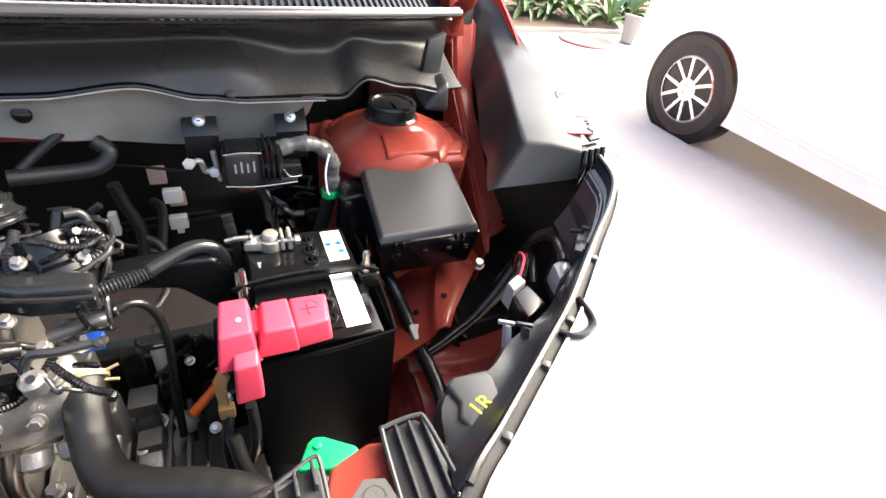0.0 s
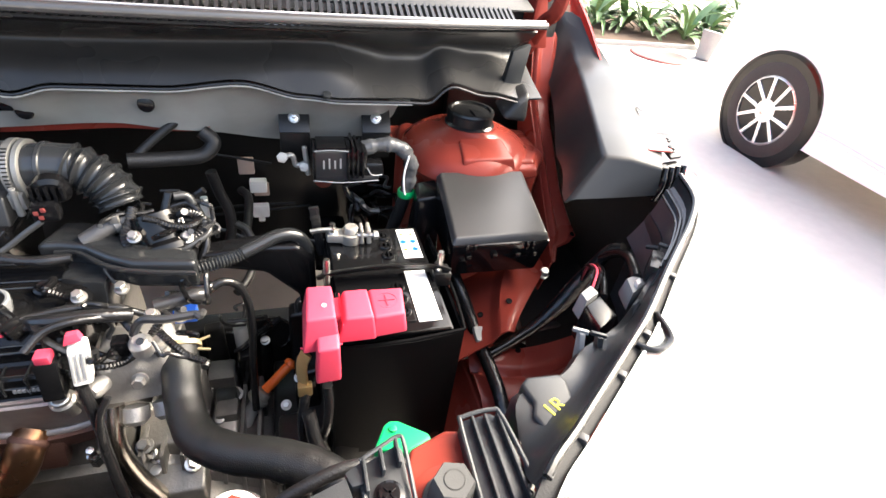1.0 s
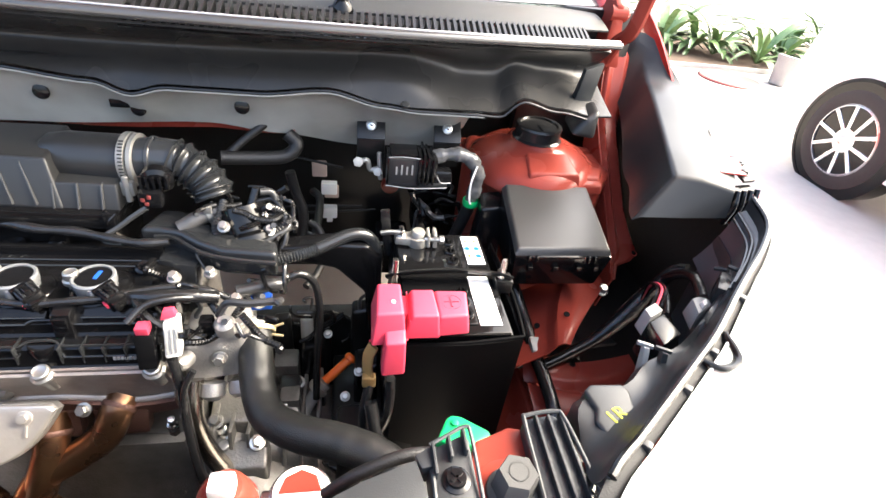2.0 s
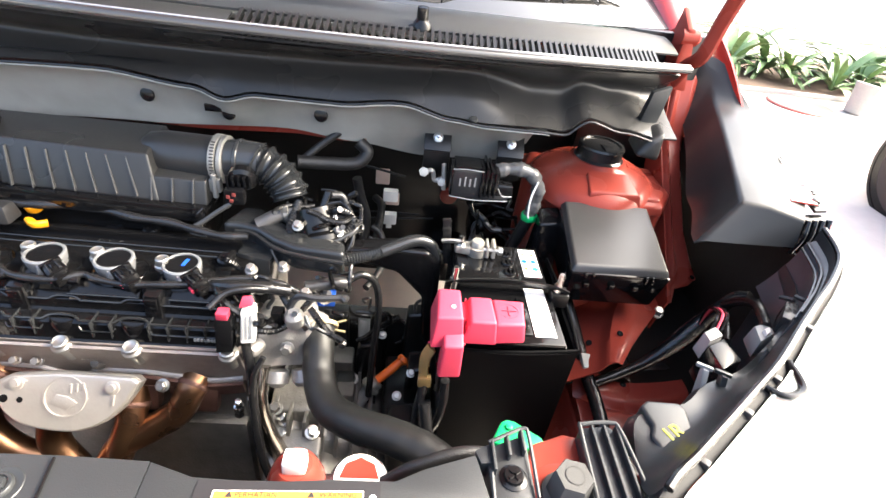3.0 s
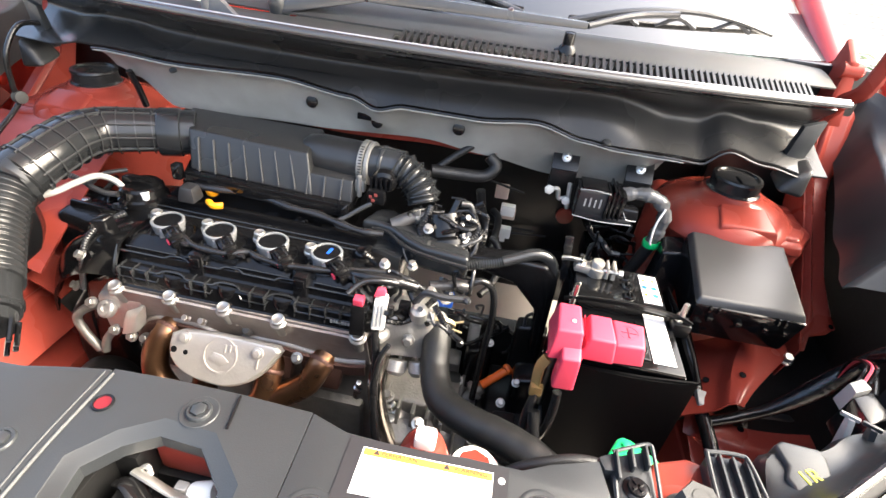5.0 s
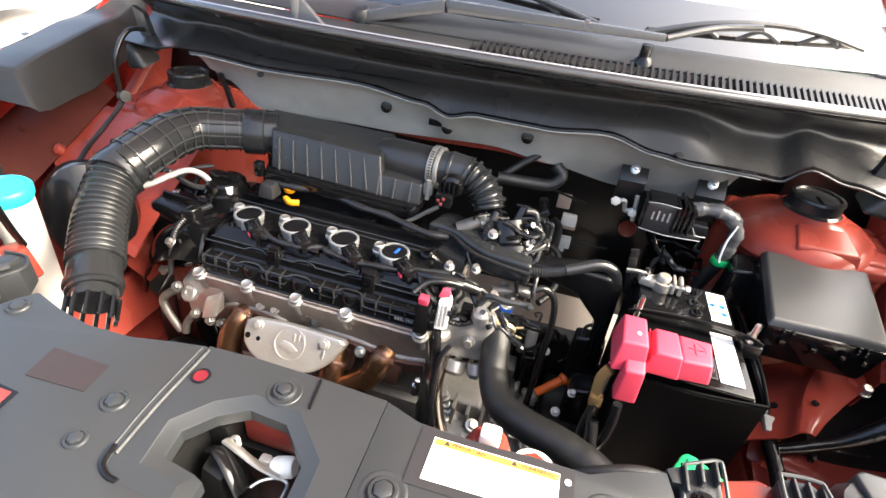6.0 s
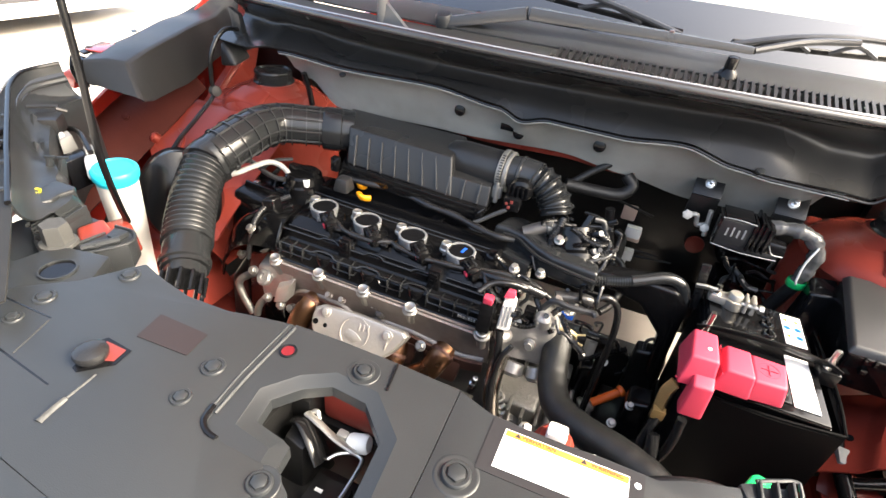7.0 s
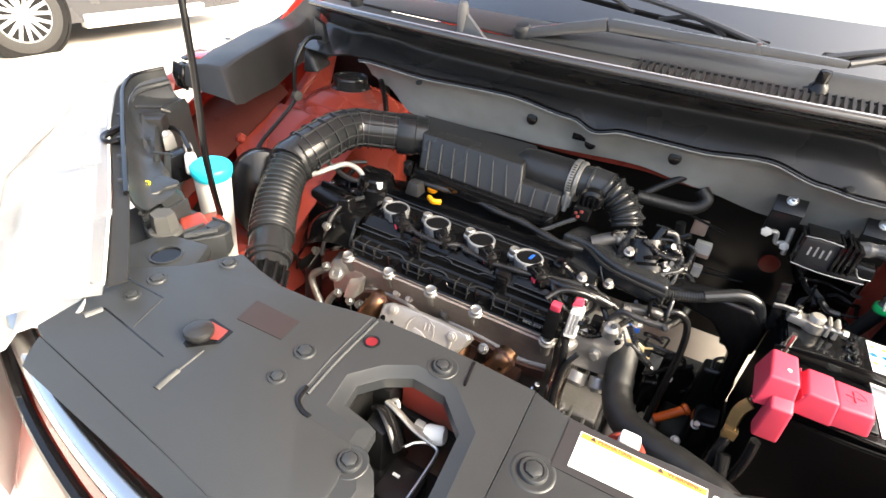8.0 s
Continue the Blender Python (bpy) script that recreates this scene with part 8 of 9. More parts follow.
# black cable channel over the gearbox end
chan = thing("cable_channel", (0.09, 0.57, 0.85), "black plastic cable channel over the gearbox end", "cable channel")
b = B()
ch = [(0.000, 0.578), (0.018, 0.628), (0.045, 0.628), (0.072, 0.606), (0.112, 0.573), (0.178, 0.556), (0.182, 0.524), (0.112, 0.532), (0.080, 0.548), (0.050, 0.572), (0.025, 0.578)]
prism(b, ch[::-1], 0.885, 0.926, 0.009, seg=3)
tube(b, [(0.02, 0.575, 0.915), (0.045, 0.571, 0.916), (0.085, 0.540, 0.915), (0.13, 0.527, 0.914), (0.180, 0.522, 0.912)], 0.0035, 8, 6)
hexa(b, [(0.030, 0.525, 0.83), (0.075, 0.515, 0.83), (0.08, 0.555, 0.83), (0.035, 0.565, 0.83)], [(0.028, 0.545, 0.90), (0.078, 0.53, 0.90), (0.085, 0.565, 0.90), (0.030, 0.58, 0.90)], 0.006)
part("channel", b, DUCTB, chan)
b = B()
bolt(b, (0.066, 0.518, 0.862), (0, -0.4, 0.9), 0.009, 0.013)
part("bolt", b, STEEL, chan)
cable("battery_loom", [(0.172, 0.540, 0.902), (0.195, 0.548, 0.904), (0.220, 0.558, 0.905), (0.236, 0.566, 0.908)], 0.0092, DUCTB, "ribbed start of the black battery loom", ribbed=True)
cable("battery_loom", [(0.230, 0.563, 0.907), (0.250, 0.572, 0.912), (0.272, 0.582, 0.917), (0.290, 0.588, 0.915), (0.304, 0.590, 0.906), (0.312, 0.589, 0.888), (0.314, 0.588, 0.868)], 0.0094, DUCTB, "smooth black battery loom bending to its clamp", 16)

# harness along the valve cover
cable("coil_harness", [(-0.298, 0.580, 0.926), (-0.253, 0.579, 0.930), (-0.211, 0.586, 0.928), (-0.165, 0.586, 0.926), (-0.113, 0.573, 0.926), (-0.068, 0.571, 0.924), (-0.028, 0.560, 0.922), (0.011, 0.552, 0.921), (0.043, 0.557, 0.920)], lambda u: 0.0060 + 0.0008 * math.sin(43 * u), WIREG, "dark grey coil harness along the valve cover", 12)
cable("coil_harness", [(-0.243, 0.480, 0.902), (-0.211, 0.462, 0.902), (-0.162, 0.458, 0.903), (-0.136, 0.471, 0.903), (-0.119, 0.466, 0.902), (-0.081, 0.460, 0.901), (-0.048, 0.462, 0.902), (-0.001, 0.468, 0.902), (0.024, 0.479, 0.902), (0.06, 0.486, 0.902), (0.10, 0.486, 0.898), (0.125, 0.486, 0.885)], lambda u: 0.0046 + 0.0006 * math.sin(57 * u), WIREG, "black taped coil harness in front of the coils", 10)
cable("coil_harness", [(-0.098, 0.462, 0.8995), (-0.07, 0.459, 0.8995), (-0.042, 0.461, 0.8995)], 0.0022, WIREG, "thin grey wire along the coil harness", 8)
cable("coil_harness", [(0.02, 0.47, 0.90), (0.05, 0.462, 0.908), (0.085, 0.468, 0.905), (0.115, 0.478, 0.893)], 0.008, TAPE, "black taped branch over the cylinder head end", 10)
cable("coil_harness", [(0.03, 0.428, 0.90), (0.045, 0.445, 0.91), (0.07, 0.455, 0.912), (0.10, 0.47, 0.90)], 0.0045, TAPE, "grey branch to the end connectors", 10)
for i in range(4):
    x = -0.276 + 0.084 * i
    cable("coil_lead", [(x + 0.036, 0.468, 0.902), (x + 0.046, 0.463, 0.901), (x + 0.056, 0.463, 0.901)], 0.0045, TAPE, "short black lead to an ignition coil", 8)
b = B()
hexa(b, [(-0.292, 0.545, 0.915), (-0.262, 0.545, 0.915), (-0.262, 0.575, 0.915), (-0.292, 0.575, 0.915)], [(-0.288, 0.55, 0.94), (-0.266, 0.55, 0.94), (-0.266, 0.572, 0.94), (-0.288, 0.572, 0.94)], 0.005)
single("harness_plug", b, HARN, "dark grey taped harness plug", "connector")
conn = thing("end_connector", (0.08, 0.42, 0.86), "white connector with a red lock tab", "connector")
b = B()
hexa(b, [(0.070, 0.404, 0.866), (0.088, 0.408, 0.866), (0.086, 0.424, 0.868), (0.070, 0.420, 0.868)], [(0.070, 0.420, 0.906), (0.088, 0.427, 0.906), (0.086, 0.437, 0.908), (0.070, 0.434, 0.908)], 0.003)
shell = part("shell", b, DIRTYW, conn)
for k in range(3):
    b = B()
    hexa(b, [(0.072 + 0.005 * k, 0.4045 + 0.0012 * k, 0.872), (0.0745 + 0.005 * k, 0.405 + 0.0012 * k, 0.872), (0.0745 + 0.005 * k, 0.412 + 0.0012 * k, 0.872), (0.072 + 0.005 * k, 0.411 + 0.0012 * k, 0.872)], [(0.072 + 0.005 * k, 0.416 + 0.0012 * k, 0.900), (0.0745 + 0.005 * k, 0.4165 + 0.0012 * k, 0.900), (0.0745 + 0.005 * k, 0.424 + 0.0012 * k, 0.900), (0.072 + 0.005 * k, 0.423 + 0.0012 * k, 0.900)], 0.0005)
    part("groove_rib", b, GREYC, shell)
b = B()
hexa(b, [(0.069, 0.420, 0.911), (0.084, 0.425, 0.911), (0.084, 0.434, 0.911), (0.069, 0.431, 0.911)], [(0.072, 0.424, 0.921), (0.082, 0.427, 0.921), (0.082, 0.433, 0.921), (0.072, 0.431, 0.921)], 0.001)
part("lock_tab", b, PINK, conn)
conn = thing("end_connector", (0.05, 0.41, 0.85), "black connector with a red lock tab", "connector")
b = B()
hexa(b, [(0.040, 0.402, 0.85), (0.060, 0.404, 0.85), (0.060, 0.422, 0.85), (0.040, 0.42, 0.85)], [(0.040, 0.412, 0.895), (0.060, 0.414, 0.895), (0.060, 0.43, 0.895), (0.040, 0.428, 0.895)], 0.003)
part("shell", b, CASEB, conn)
b = B()
box(b, 0.042, 0.056, 0.414, 0.428, 0.893, 0.904, 0.002)
part("lock_tab", b, PINK, conn)
b = B()
box(b, 0.138, 0.166, 0.535, 0.553, 0.818, 0.838, 0.002)
box(b, 0.140, 0.152, 0.530, 0.537, 0.822, 0.834, 0.001)
single("blue_connector", b, BLUE, "small blue connector by the thermostat housing", "connector")
b = B()
box(b, 0.098, 0.114, 0.442, 0.458, 0.862, 0.885, 0.003)
lathe(b, (0.106, 0.450, 0.856), (0, 0, 1), [(0.010, 0), (0.010, 0.006)], 16)
single("temperature_sensor", b, CASEB, "black temperature sensor plug in the thermostat housing", "sensor")
cable("coolant_pipe", [(0.130, 0.505, 0.878), (0.150, 0.512, 0.878), (0.172, 0.52, 0.878), (0.182, 0.525, 0.874)], 0.009, HARN, "short grey coolant pipe", 14, cat="pipe")
cable("engine_loom", [(0.182, 0.53, 0.872), (0.205, 0.54, 0.88), (0.225, 0.545, 0.86), (0.232, 0.54, 0.81), (0.228, 0.52, 0.74), (0.225, 0.50, 0.66)], 0.0055, TAPE, "black lead hanging over the gearbox")
cable("engine_loom", [(0.075, 0.41, 0.86), (0.082, 0.395, 0.82), (0.085, 0.38, 0.77), (0.10, 0.35, 0.70), (0.13, 0.33, 0.62)], 0.006, TAPE, "black lead falling past the exhaust flange")
cable("engine_loom", [(0.098, 0.40, 0.85), (0.088, 0.39, 0.83), (0.085, 0.38, 0.80)], 0.004, TAPE, "short black lead below the end connector")

# radiator hose
rh = thing("radiator_hose", (0.22, 0.35, 0.78), "thick black upper radiator hose with a spring clip", "hose")
b = B()
HP = [(0.155, 0.474, 0.836), (0.157, 0.450, 0.826), (0.164, 0.408, 0.808), (0.182, 0.366, 0.805), (0.220, 0.332, 0.818), (0.270, 0.308, 0.829), (0.315, 0.280, 0.832), (0.346, 0.240, 0.822), (0.36, 0.20, 0.80)]
tube(b, fine_line(HP, 0.003), lambda u: 0.0208 + 0.00022 * math.sin(900 * u), 24, 1)
part("hose", b, WOVEN, rh)
b = B()
lathe(b, (0.157, 0.478, 0.838), (0.1, -0.85, -0.45), [(0.0216, 0), (0.0224, 0.001), (0.0224, 0.0055), (0.0216, 0.0065)], 28)
tube(b, [(0.175, 0.475, 0.843), (0.190, 0.478, 0.847)], 0.0017, 8, 3)
tube(b, [(0.176, 0.468, 0.837), (0.190, 0.466, 0.836)], 0.0017, 8, 3)
part("spring_clip", b, CLIPZ, rh, "yellow zinc spring clip")
cable("overflow_hose", [(0.255, 0.215, 0.90), (0.285, 0.218, 0.925), (0.33, 0.226, 0.935), (0.38, 0.228, 0.92), (0.42, 0.235, 0.89)], 0.006, RUBBER, "thin black overflow hose behind the cover", 12)
cap = new("radiator_cap")
cap.parent = car
cap["label"] = "steel radiator cap with a red and white warning disc"
BASE[cap] = BASE[car]
b = B()
lathe(b, (0.232, 0.232, 0.828), (0, 0, 1), [(0.020, 0), (0.020, 0.03), (0.029, 0.034), (0.030, 0.040), (0.027, 0.047), (0.020, 0.050), (0, 0.050)], 32)
box(b, 0.197, 0.267, 0.226, 0.238, 0.865, 0.874, 0.003)
part("shell", b, STEEL, cap)
b = B()
lathe(b, (0.232, 0.232, 0.8782), (0, 0, 1), [(0.024, 0), (0.024, 0.0006), (0, 0.0008)], 28)
disc = part("disc", b, PAPER, cap, "white warning disc")
b = B()
prism(b, [(0.213, 0.230), (0.251, 0.230), (0.246, 0.245), (0.232, 0.252), (0.218, 0.245)], 0.8792, 0.8796, 0)
part("red_field", b, RED, cap)
rc = thing("filler_cap", (0.182, 0.196, 0.90), "white filler cap on a red base", "cap")
b = B()
lathe(b, (0.182, 0.198, 0.90), (0, 0, 1), [(0.022, 0), (0.024, 0.03), (0.018, 0.048), (0.014, 0.052)], 26)
part("base", b, RED, rc, "red tapered base")
b = B()
box(b, 0.173, 0.192, 0.189, 0.206, 0.946, 0.964, 0.004)
part("cap", b, WHITEP, rc, "white square cap")

# orange lever and small gearbox fittings
ol = thing("orange_plug", (0.245, 0.54, 0.63), "orange plug on a grey collar over the gearbox", "plug")
b = B()
tube(b, [(0.238, 0.527, 0.668), (0.252, 0.534, 0.678), (0.276, 0.548, 0.694)], 0.0075, 12, 5)
lathe(b, (0.274, 0.547, 0.693), (0.5, 0.35, 0.35), [(0.007, 0), (0.010, 0.002), (0.010, 0.008), (0.006, 0.011), (0, 0.011)], 16)
part("grip", b, ORANGE, ol)
b = B()
lathe(b, (0.222, 0.517, 0.655), (0.6, 0.35, 0.5), [(0.012, 0), (0.017, 0.004), (0.017, 0.010), (0.013, 0.012), (0.013, 0.020), (0.009, 0.022)], 22)
part("collar", b, LEAD, ol, "grey metal collar")
b = B()
tube(b, [(0.225, 0.52, 0.655), (0.205, 0.50, 0.62), (0.20, 0.48, 0.58)], 0.010, 10, 5)
part("stem", b, GREYC, ol)

# loose wires in the two busy corners of the engine
rw = random.Random(23)
def tangle(n, lo, hi, label, group):
    for k in range(n):
        p = Vector([rw.uniform(a, c) for a, c in zip(lo, hi)])
        pts = [p]
        d = Vector((rw.uniform(-1, 1), rw.uniform(-0.6, 0.6), rw.uniform(-0.5, 0.5))).normalized()
        for q in range(rw.randint(3, 5)):
            d = (d + Vector((rw.uniform(-0.8, 0.8), rw.uniform(-0.7, 0.7), rw.uniform(-0.6, 0.5)))).normalized()
            p = p + d * rw.uniform(0.014, 0.028)
            p = Vector([min(max(c, a - 0.006), e + 0.006) for c, a, e in zip(p, lo, hi)])
            pts.append(p.copy())
        b = B()
        r_ = rw.choice((0.0022, 0.003, 0.0038, 0.0048))
        if r_ > 0.0035 and k % 2:
            loom(b, pts, r_, 0.0035, 8)
        else:
            tube(b, pts, r_, 8, 5)
        ob = single("engine_wire", b, rw.choice((TAPE, GLOSSB, WIREG, TAPE, HARN)), label, "wire", group)
tangle(22, (0.085, 0.565, 0.895), (0.190, 0.630, 0.955), "black engine wires bundled beside the throttle body", "throttle wires")
tangle(24, (0.035, 0.425, 0.862), (0.185, 0.535, 0.905), "black engine wires bundled over the cylinder head end", "head end wires")
for p, ax in (((0.110, 0.570, 0.935), (0, -0.5, 0.8)), ((0.165, 0.578, 0.925), (0.2, -0.5, 0.8)), ((0.062, 0.500, 0.905), (0, -0.3, 1)), ((0.138, 0.470, 0.895), (0, -0.3, 1)), ((0.10, 0.515, 0.90), (0, -0.2, 1))):
    b = B()
    bolt(b, p, ax, 0.006, 0.011)
    single("wire_bracket_bolt", b, BOLTZ, "small zinc bolt among the engine wires", "bolt", "wire bracket bolts")
tangle(10, (0.19, 0.575, 0.70), (0.32, 0.612, 0.775), "black engine wires hanging behind the battery loom", "hanging wires")

# ---- solenoid valve under the cowl and its brackets ----
for x in (0.306, 0.428):
    t = thing("hanger_bracket", (x, 0.735, 0.96), "black steel hanger bracket with a zinc bolt", "bracket", "hanger brackets")
    b = B()
    hexa(b, [(x - 0.022, 0.728, 0.958), (x + 0.022, 0.728, 0.958), (x + 0.022, 0.734, 0.958), (x - 0.022, 0.734, 0.958)], [(x - 0.022, 0.728, 1.002), (x + 0.022, 0.728, 1.002), (x + 0.022, 0.734, 1.004), (x - 0.022, 0.734, 1.004)], 0.002)
    hexa(b, [(x - 0.022, 0.728, 1.000), (x + 0.022, 0.728, 1.000), (x + 0.022, 0.752, 1.030), (x - 0.022, 0.752, 1.030)], [(x - 0.022, 0.724, 1.003), (x + 0.022, 0.724, 1.003), (x + 0.022, 0.748, 1.033), (x - 0.022, 0.748, 1.033)], 0.001)
    part("plate", b, DARKST, t)
    b = B()
    lathe(b, (x, 0.738, 1.020), (0, -0.78, 0.62), [(0.0085, 0), (0.0085, 0.002), (0.0065, 0.002), (0.0065, 0.007), (0.0038, 0.008), (0.0038, 0.016), (0, 0.017)], 12)
    part("stud", b, STEEL, t, "zinc stud and nut")
t = thing("solenoid_valve", (0.37, 0.69, 0.94), "black solenoid valve with a wide connector", "valve")
b = B()
box(b, 0.330, 0.378, 0.668, 0.712, 0.957, 0.998, 0.005)
box(b, 0.33, 0.425, 0.672, 0.70, 0.948, 0.957, 0.003)
vb = part("body", b, HARN, t, "charcoal valve body")
for i in range(4):
    b = B()
    box(b, 0.342 + 0.008 * i, 0.3445 + 0.008 * i, 0.6670, 0.6685, 0.972, 0.985 + 0.003 * (i % 2), 0)
    part("moulded_mark", b, GREYC, vb)
for x0, x1, z0, z1, y in ((0.334, 0.376, 0.999, 1.003, 0.672), (0.328, 0.332, 0.955, 1.000, 0.666), (0.376, 0.380, 0.955, 1.004, 0.664)):
    b = B()
    box(b, x0, x1, y, y + 0.040, z0, z1, 0.0012)
    part("guard_rib", b, CASEB, t, "glossy black guard rib")
for i, x in enumerate((0.383, 0.390, 0.398)):
    b = B()
    box(b, x, x + 0.0035, 0.664, 0.714, 0.957, 1.008 - 0.004 * i, 0.001)
    part("connector_flange", b, CASEB, t)
b = B()
box(b, 0.380, 0.406, 0.668, 0.710, 0.965, 0.999, 0.003)
hexa(b, [(0.402, 0.672, 0.952), (0.434, 0.674, 0.954), (0.434, 0.70, 0.954), (0.402, 0.70, 0.952)], [(0.402, 0.676, 0.976), (0.432, 0.678, 0.974), (0.432, 0.70, 0.974), (0.402, 0.70, 0.976)], 0.004)
part("connector", b, CASEB, t)
for pts in ([(0.330, 0.665, 1.001), (0.352, 0.664, 1.003), (0.378, 0.664, 1.001)], [(0.328, 0.665, 0.954), (0.37, 0.663, 0.951), (0.424, 0.668, 0.951)], [(0.406, 0.669, 0.972), (0.414, 0.668, 0.960), (0.430, 0.672, 0.958)]):
    b = B()
    tube(b, pts, 0.0010, 6, 4)
    part("edge_rail", b, COILG, t)
b = B()
rod(b, (0.322, 0.70, 0.945), (0.318, 0.705, 0.99), 0.004)
tube(b, [(0.288, 0.70, 0.975), (0.300, 0.70, 0.978), (0.305, 0.70, 0.962), (0.318, 0.70, 0.965)], 0.004, 8, 5)
lathe(b, (0.286, 0.700, 0.975), (0, -0.8, 0.3), [(0.008, 0), (0.008, 0.006), (0, 0.007)], 6)
lathe(b, (0.316, 0.695, 0.962), (0, -0.8, 0.3), [(0.007, 0), (0.007, 0.008), (0, 0.009)], 6)
part("pipe_stub", b, LEAD, t, "zinc pipe stubs and brackets")
cable("valve_hose", [(0.402, 0.70, 0.988), (0.435, 0.702, 0.994), (0.462, 0.702, 0.988), (0.480, 0.704, 0.965), (0.482, 0.706, 0.935), (0.478, 0.708, 0.905)], lambda u: 0.0115 + 0.0012 * math.sin(31 * u) + 0.0007 * math.sin(77 * u + 1), FILM, "dark hose wrapped in clear film from the valve", 14)
b = B()
lathe(b, (0.4785, 0.708, 0.898), (0, 0, 1), [(0.0135, 0), (0.0145, 0.002), (0.0145, 0.009), (0.0135, 0.011)], 20)
single("green_clip", b, GREEN, "green hose clip ring", "clip")
cable("valve_hose", [(0.474, 0.69, 0.98), (0.468, 0.688, 0.95), (0.470, 0.69, 0.92), (0.474, 0.694, 0.908)], 0.0016, PAPER, "thin pale streak along the hose", 6)
cable("vacuum_hose", [(0.478, 0.708, 0.90), (0.47, 0.715, 0.86), (0.455, 0.72, 0.80)], 0.011, RUBBER, "black hose below the green clip", 12)
tangle(14, (0.375, 0.72, 0.80), (0.475, 0.83, 0.945), "thin black cables hanging by the firewall", "firewall cables")
b = B()
lathe(b, (0.36, 0.946, 0.80), (0, -1, 0), [(0.020, 0), (0.019, 0.005), (0.0, 0.006)], 28)
single("floor_plug", b, RED, "round red body plug in the firewall", "plug")
b = B()
lathe(b, (0.43, 0.93, 0.85), (0, -1, 0), [(0.05, 0), (0.045, 0.06), (0.03, 0.08), (0, 0.08)], 28)
box(b, 0.40, 0.46, 0.84, 0.90, 0.75, 0.80, 0.006)
box(b, 0.33, 0.40, 0.86, 0.93, 0.62, 0.72, 0.01)
single("brake_valve_block", b, CASEB, "black valve block by the firewall", "valve")

# ---- left side of the bay ----
tank = thing("washer_tank", (-0.54, 0.335, 0.70), "white washer tank neck with a cyan cap", "washer tank")
b = B()
tube(b, [(-0.560, 0.345, 0.70), (-0.548, 0.338, 0.80), (-0.525, 0.325, 0.90), (-0.505, 0.313, 0.984)], lambda u: 0.022 + 0.006 * u, 28, 8)
part("neck", b, MILK, tank)
b = B()
lathe(b, (-0.503, 0.312, 0.975), (0.06, -0.04, 1), [(0.028, 0), (0.0285, 0.004), (0.0305, 0.006), (0.0312, 0.012), (0.0312, 0.017), (0.029, 0.020), (0.026, 0.0205), (0.024, 0.0185), (0, 0.018)], 40)
part("cap", b, CYAN, tank, "cyan snap cap")
b = B()
tube(b, [(-0.450, 0.275, 0.940), (-0.430, 0.258, 0.978), (-0.408, 0.240, 1.03), (-0.396, 0.231, 1.08), (-0.398, 0.238, 1.16), (-0.415, 0.255, 1.32), (-0.455, 0.30, 1.62), (-0.475, 0.335, 1.84), (-0.49, 0.345, 2.08)], 0.0043, 12, 8)
single("prop_rod", b, CASEB, "black bonnet prop rod standing in its red mount", "prop rod")
rm = thing("rod_mount", (-0.415, 0.21, 0.90), "red painted mount for the prop rod", "mount")
b = B()
hexa(b, [(-0.452, 0.205, 0.89), (-0.385, 0.165, 0.89), (-0.384, 0.222, 0.89), (-0.452, 0.25, 0.89)], [(-0.447, 0.206, 0.968), (-0.388, 0.168, 0.968), (-0.388, 0.218, 0.962), (-0.444, 0.240, 0.966)], 0.006, 3)
part("block", b, RED, rm)
b = B()
hexa(b, [(-0.466, 0.236, 0.90), (-0.425, 0.232, 0.90), (-0.428, 0.272, 0.90), (-0.466, 0.285, 0.90)], [(-0.462, 0.238, 0.950), (-0.428, 0.234, 0.952), (-0.432, 0.268, 0.944), (-0.462, 0.28, 0.942)], 0.005, 3)
part("rod_socket", b, RED, rm)
ccb = thing("cover_corner_bracket", (-0.353, 0.12, 0.97), "charcoal corner bracket with a round dark hole", "bracket")
b = B()
prism(b, [(-0.398, 0.155), (-0.333, 0.168), (-0.312, 0.130), (-0.330, 0.085), (-0.36, 0.075), (-0.41, 0.10)], 0.972, 0.988, 0.003)
part("plate", b, COVER, ccb)
b = B()
lathe(b, (-0.353, 0.124, 0.987), (0, 0, 1), [(0.0185, 0), (0.0185, 0.004), (0.0165, 0.004), (0.0165, 0.001)], 28)
part("collar", b, COVER, ccb)
b = B()
lathe(b, (-0.353, 0.124, 0.9875), (0, 0, 1), [(0.0165, 0), (0.0165, 0.0012), (0, 0.0012)], 28)
part("hole", b, CASEB, ccb, "dark round hole")
cable("apron_cable", [(-0.645, 0.745, 1.10), (-0.655, 0.71, 1.10), (-0.660, 0.675, 1.06), (-0.665, 0.67, 1.005), (-0.67, 0.675, 0.975), (-0.665, 0.62, 0.945), (-0.655, 0.55, 0.915), (-0.62, 0.49, 0.90), (-0.58, 0.46, 0.90)], 0.0045, TAPE, "thin black cable running down the red apron")
cable("apron_cable", [(-0.47, 0.46, 0.925), (-0.52, 0.44, 0.915), (-0.56, 0.42, 0.90), (-0.60, 0.40, 0.87)], 0.008, TAPE, "black taped cable passing under the duct")
b = B()
lathe(b, (-0.668, 0.674, 0.985), (0.9, -0.2, 0.1), [(0.011, 0), (0.011, 0.012), (0.006, 0.014), (0, 0.014)], 14)
single("cable_grommet", b, GREYD, "grey cable grommet on the red apron", "grommet")
cable("cowl_drain", [(-0.47, 0.72, 1.05), (-0.468, 0.73, 1.02), (-0.472, 0.745, 0.98)], 0.006, TAPE, "short black ribbed lead below the cowl end", 10)
b = B()
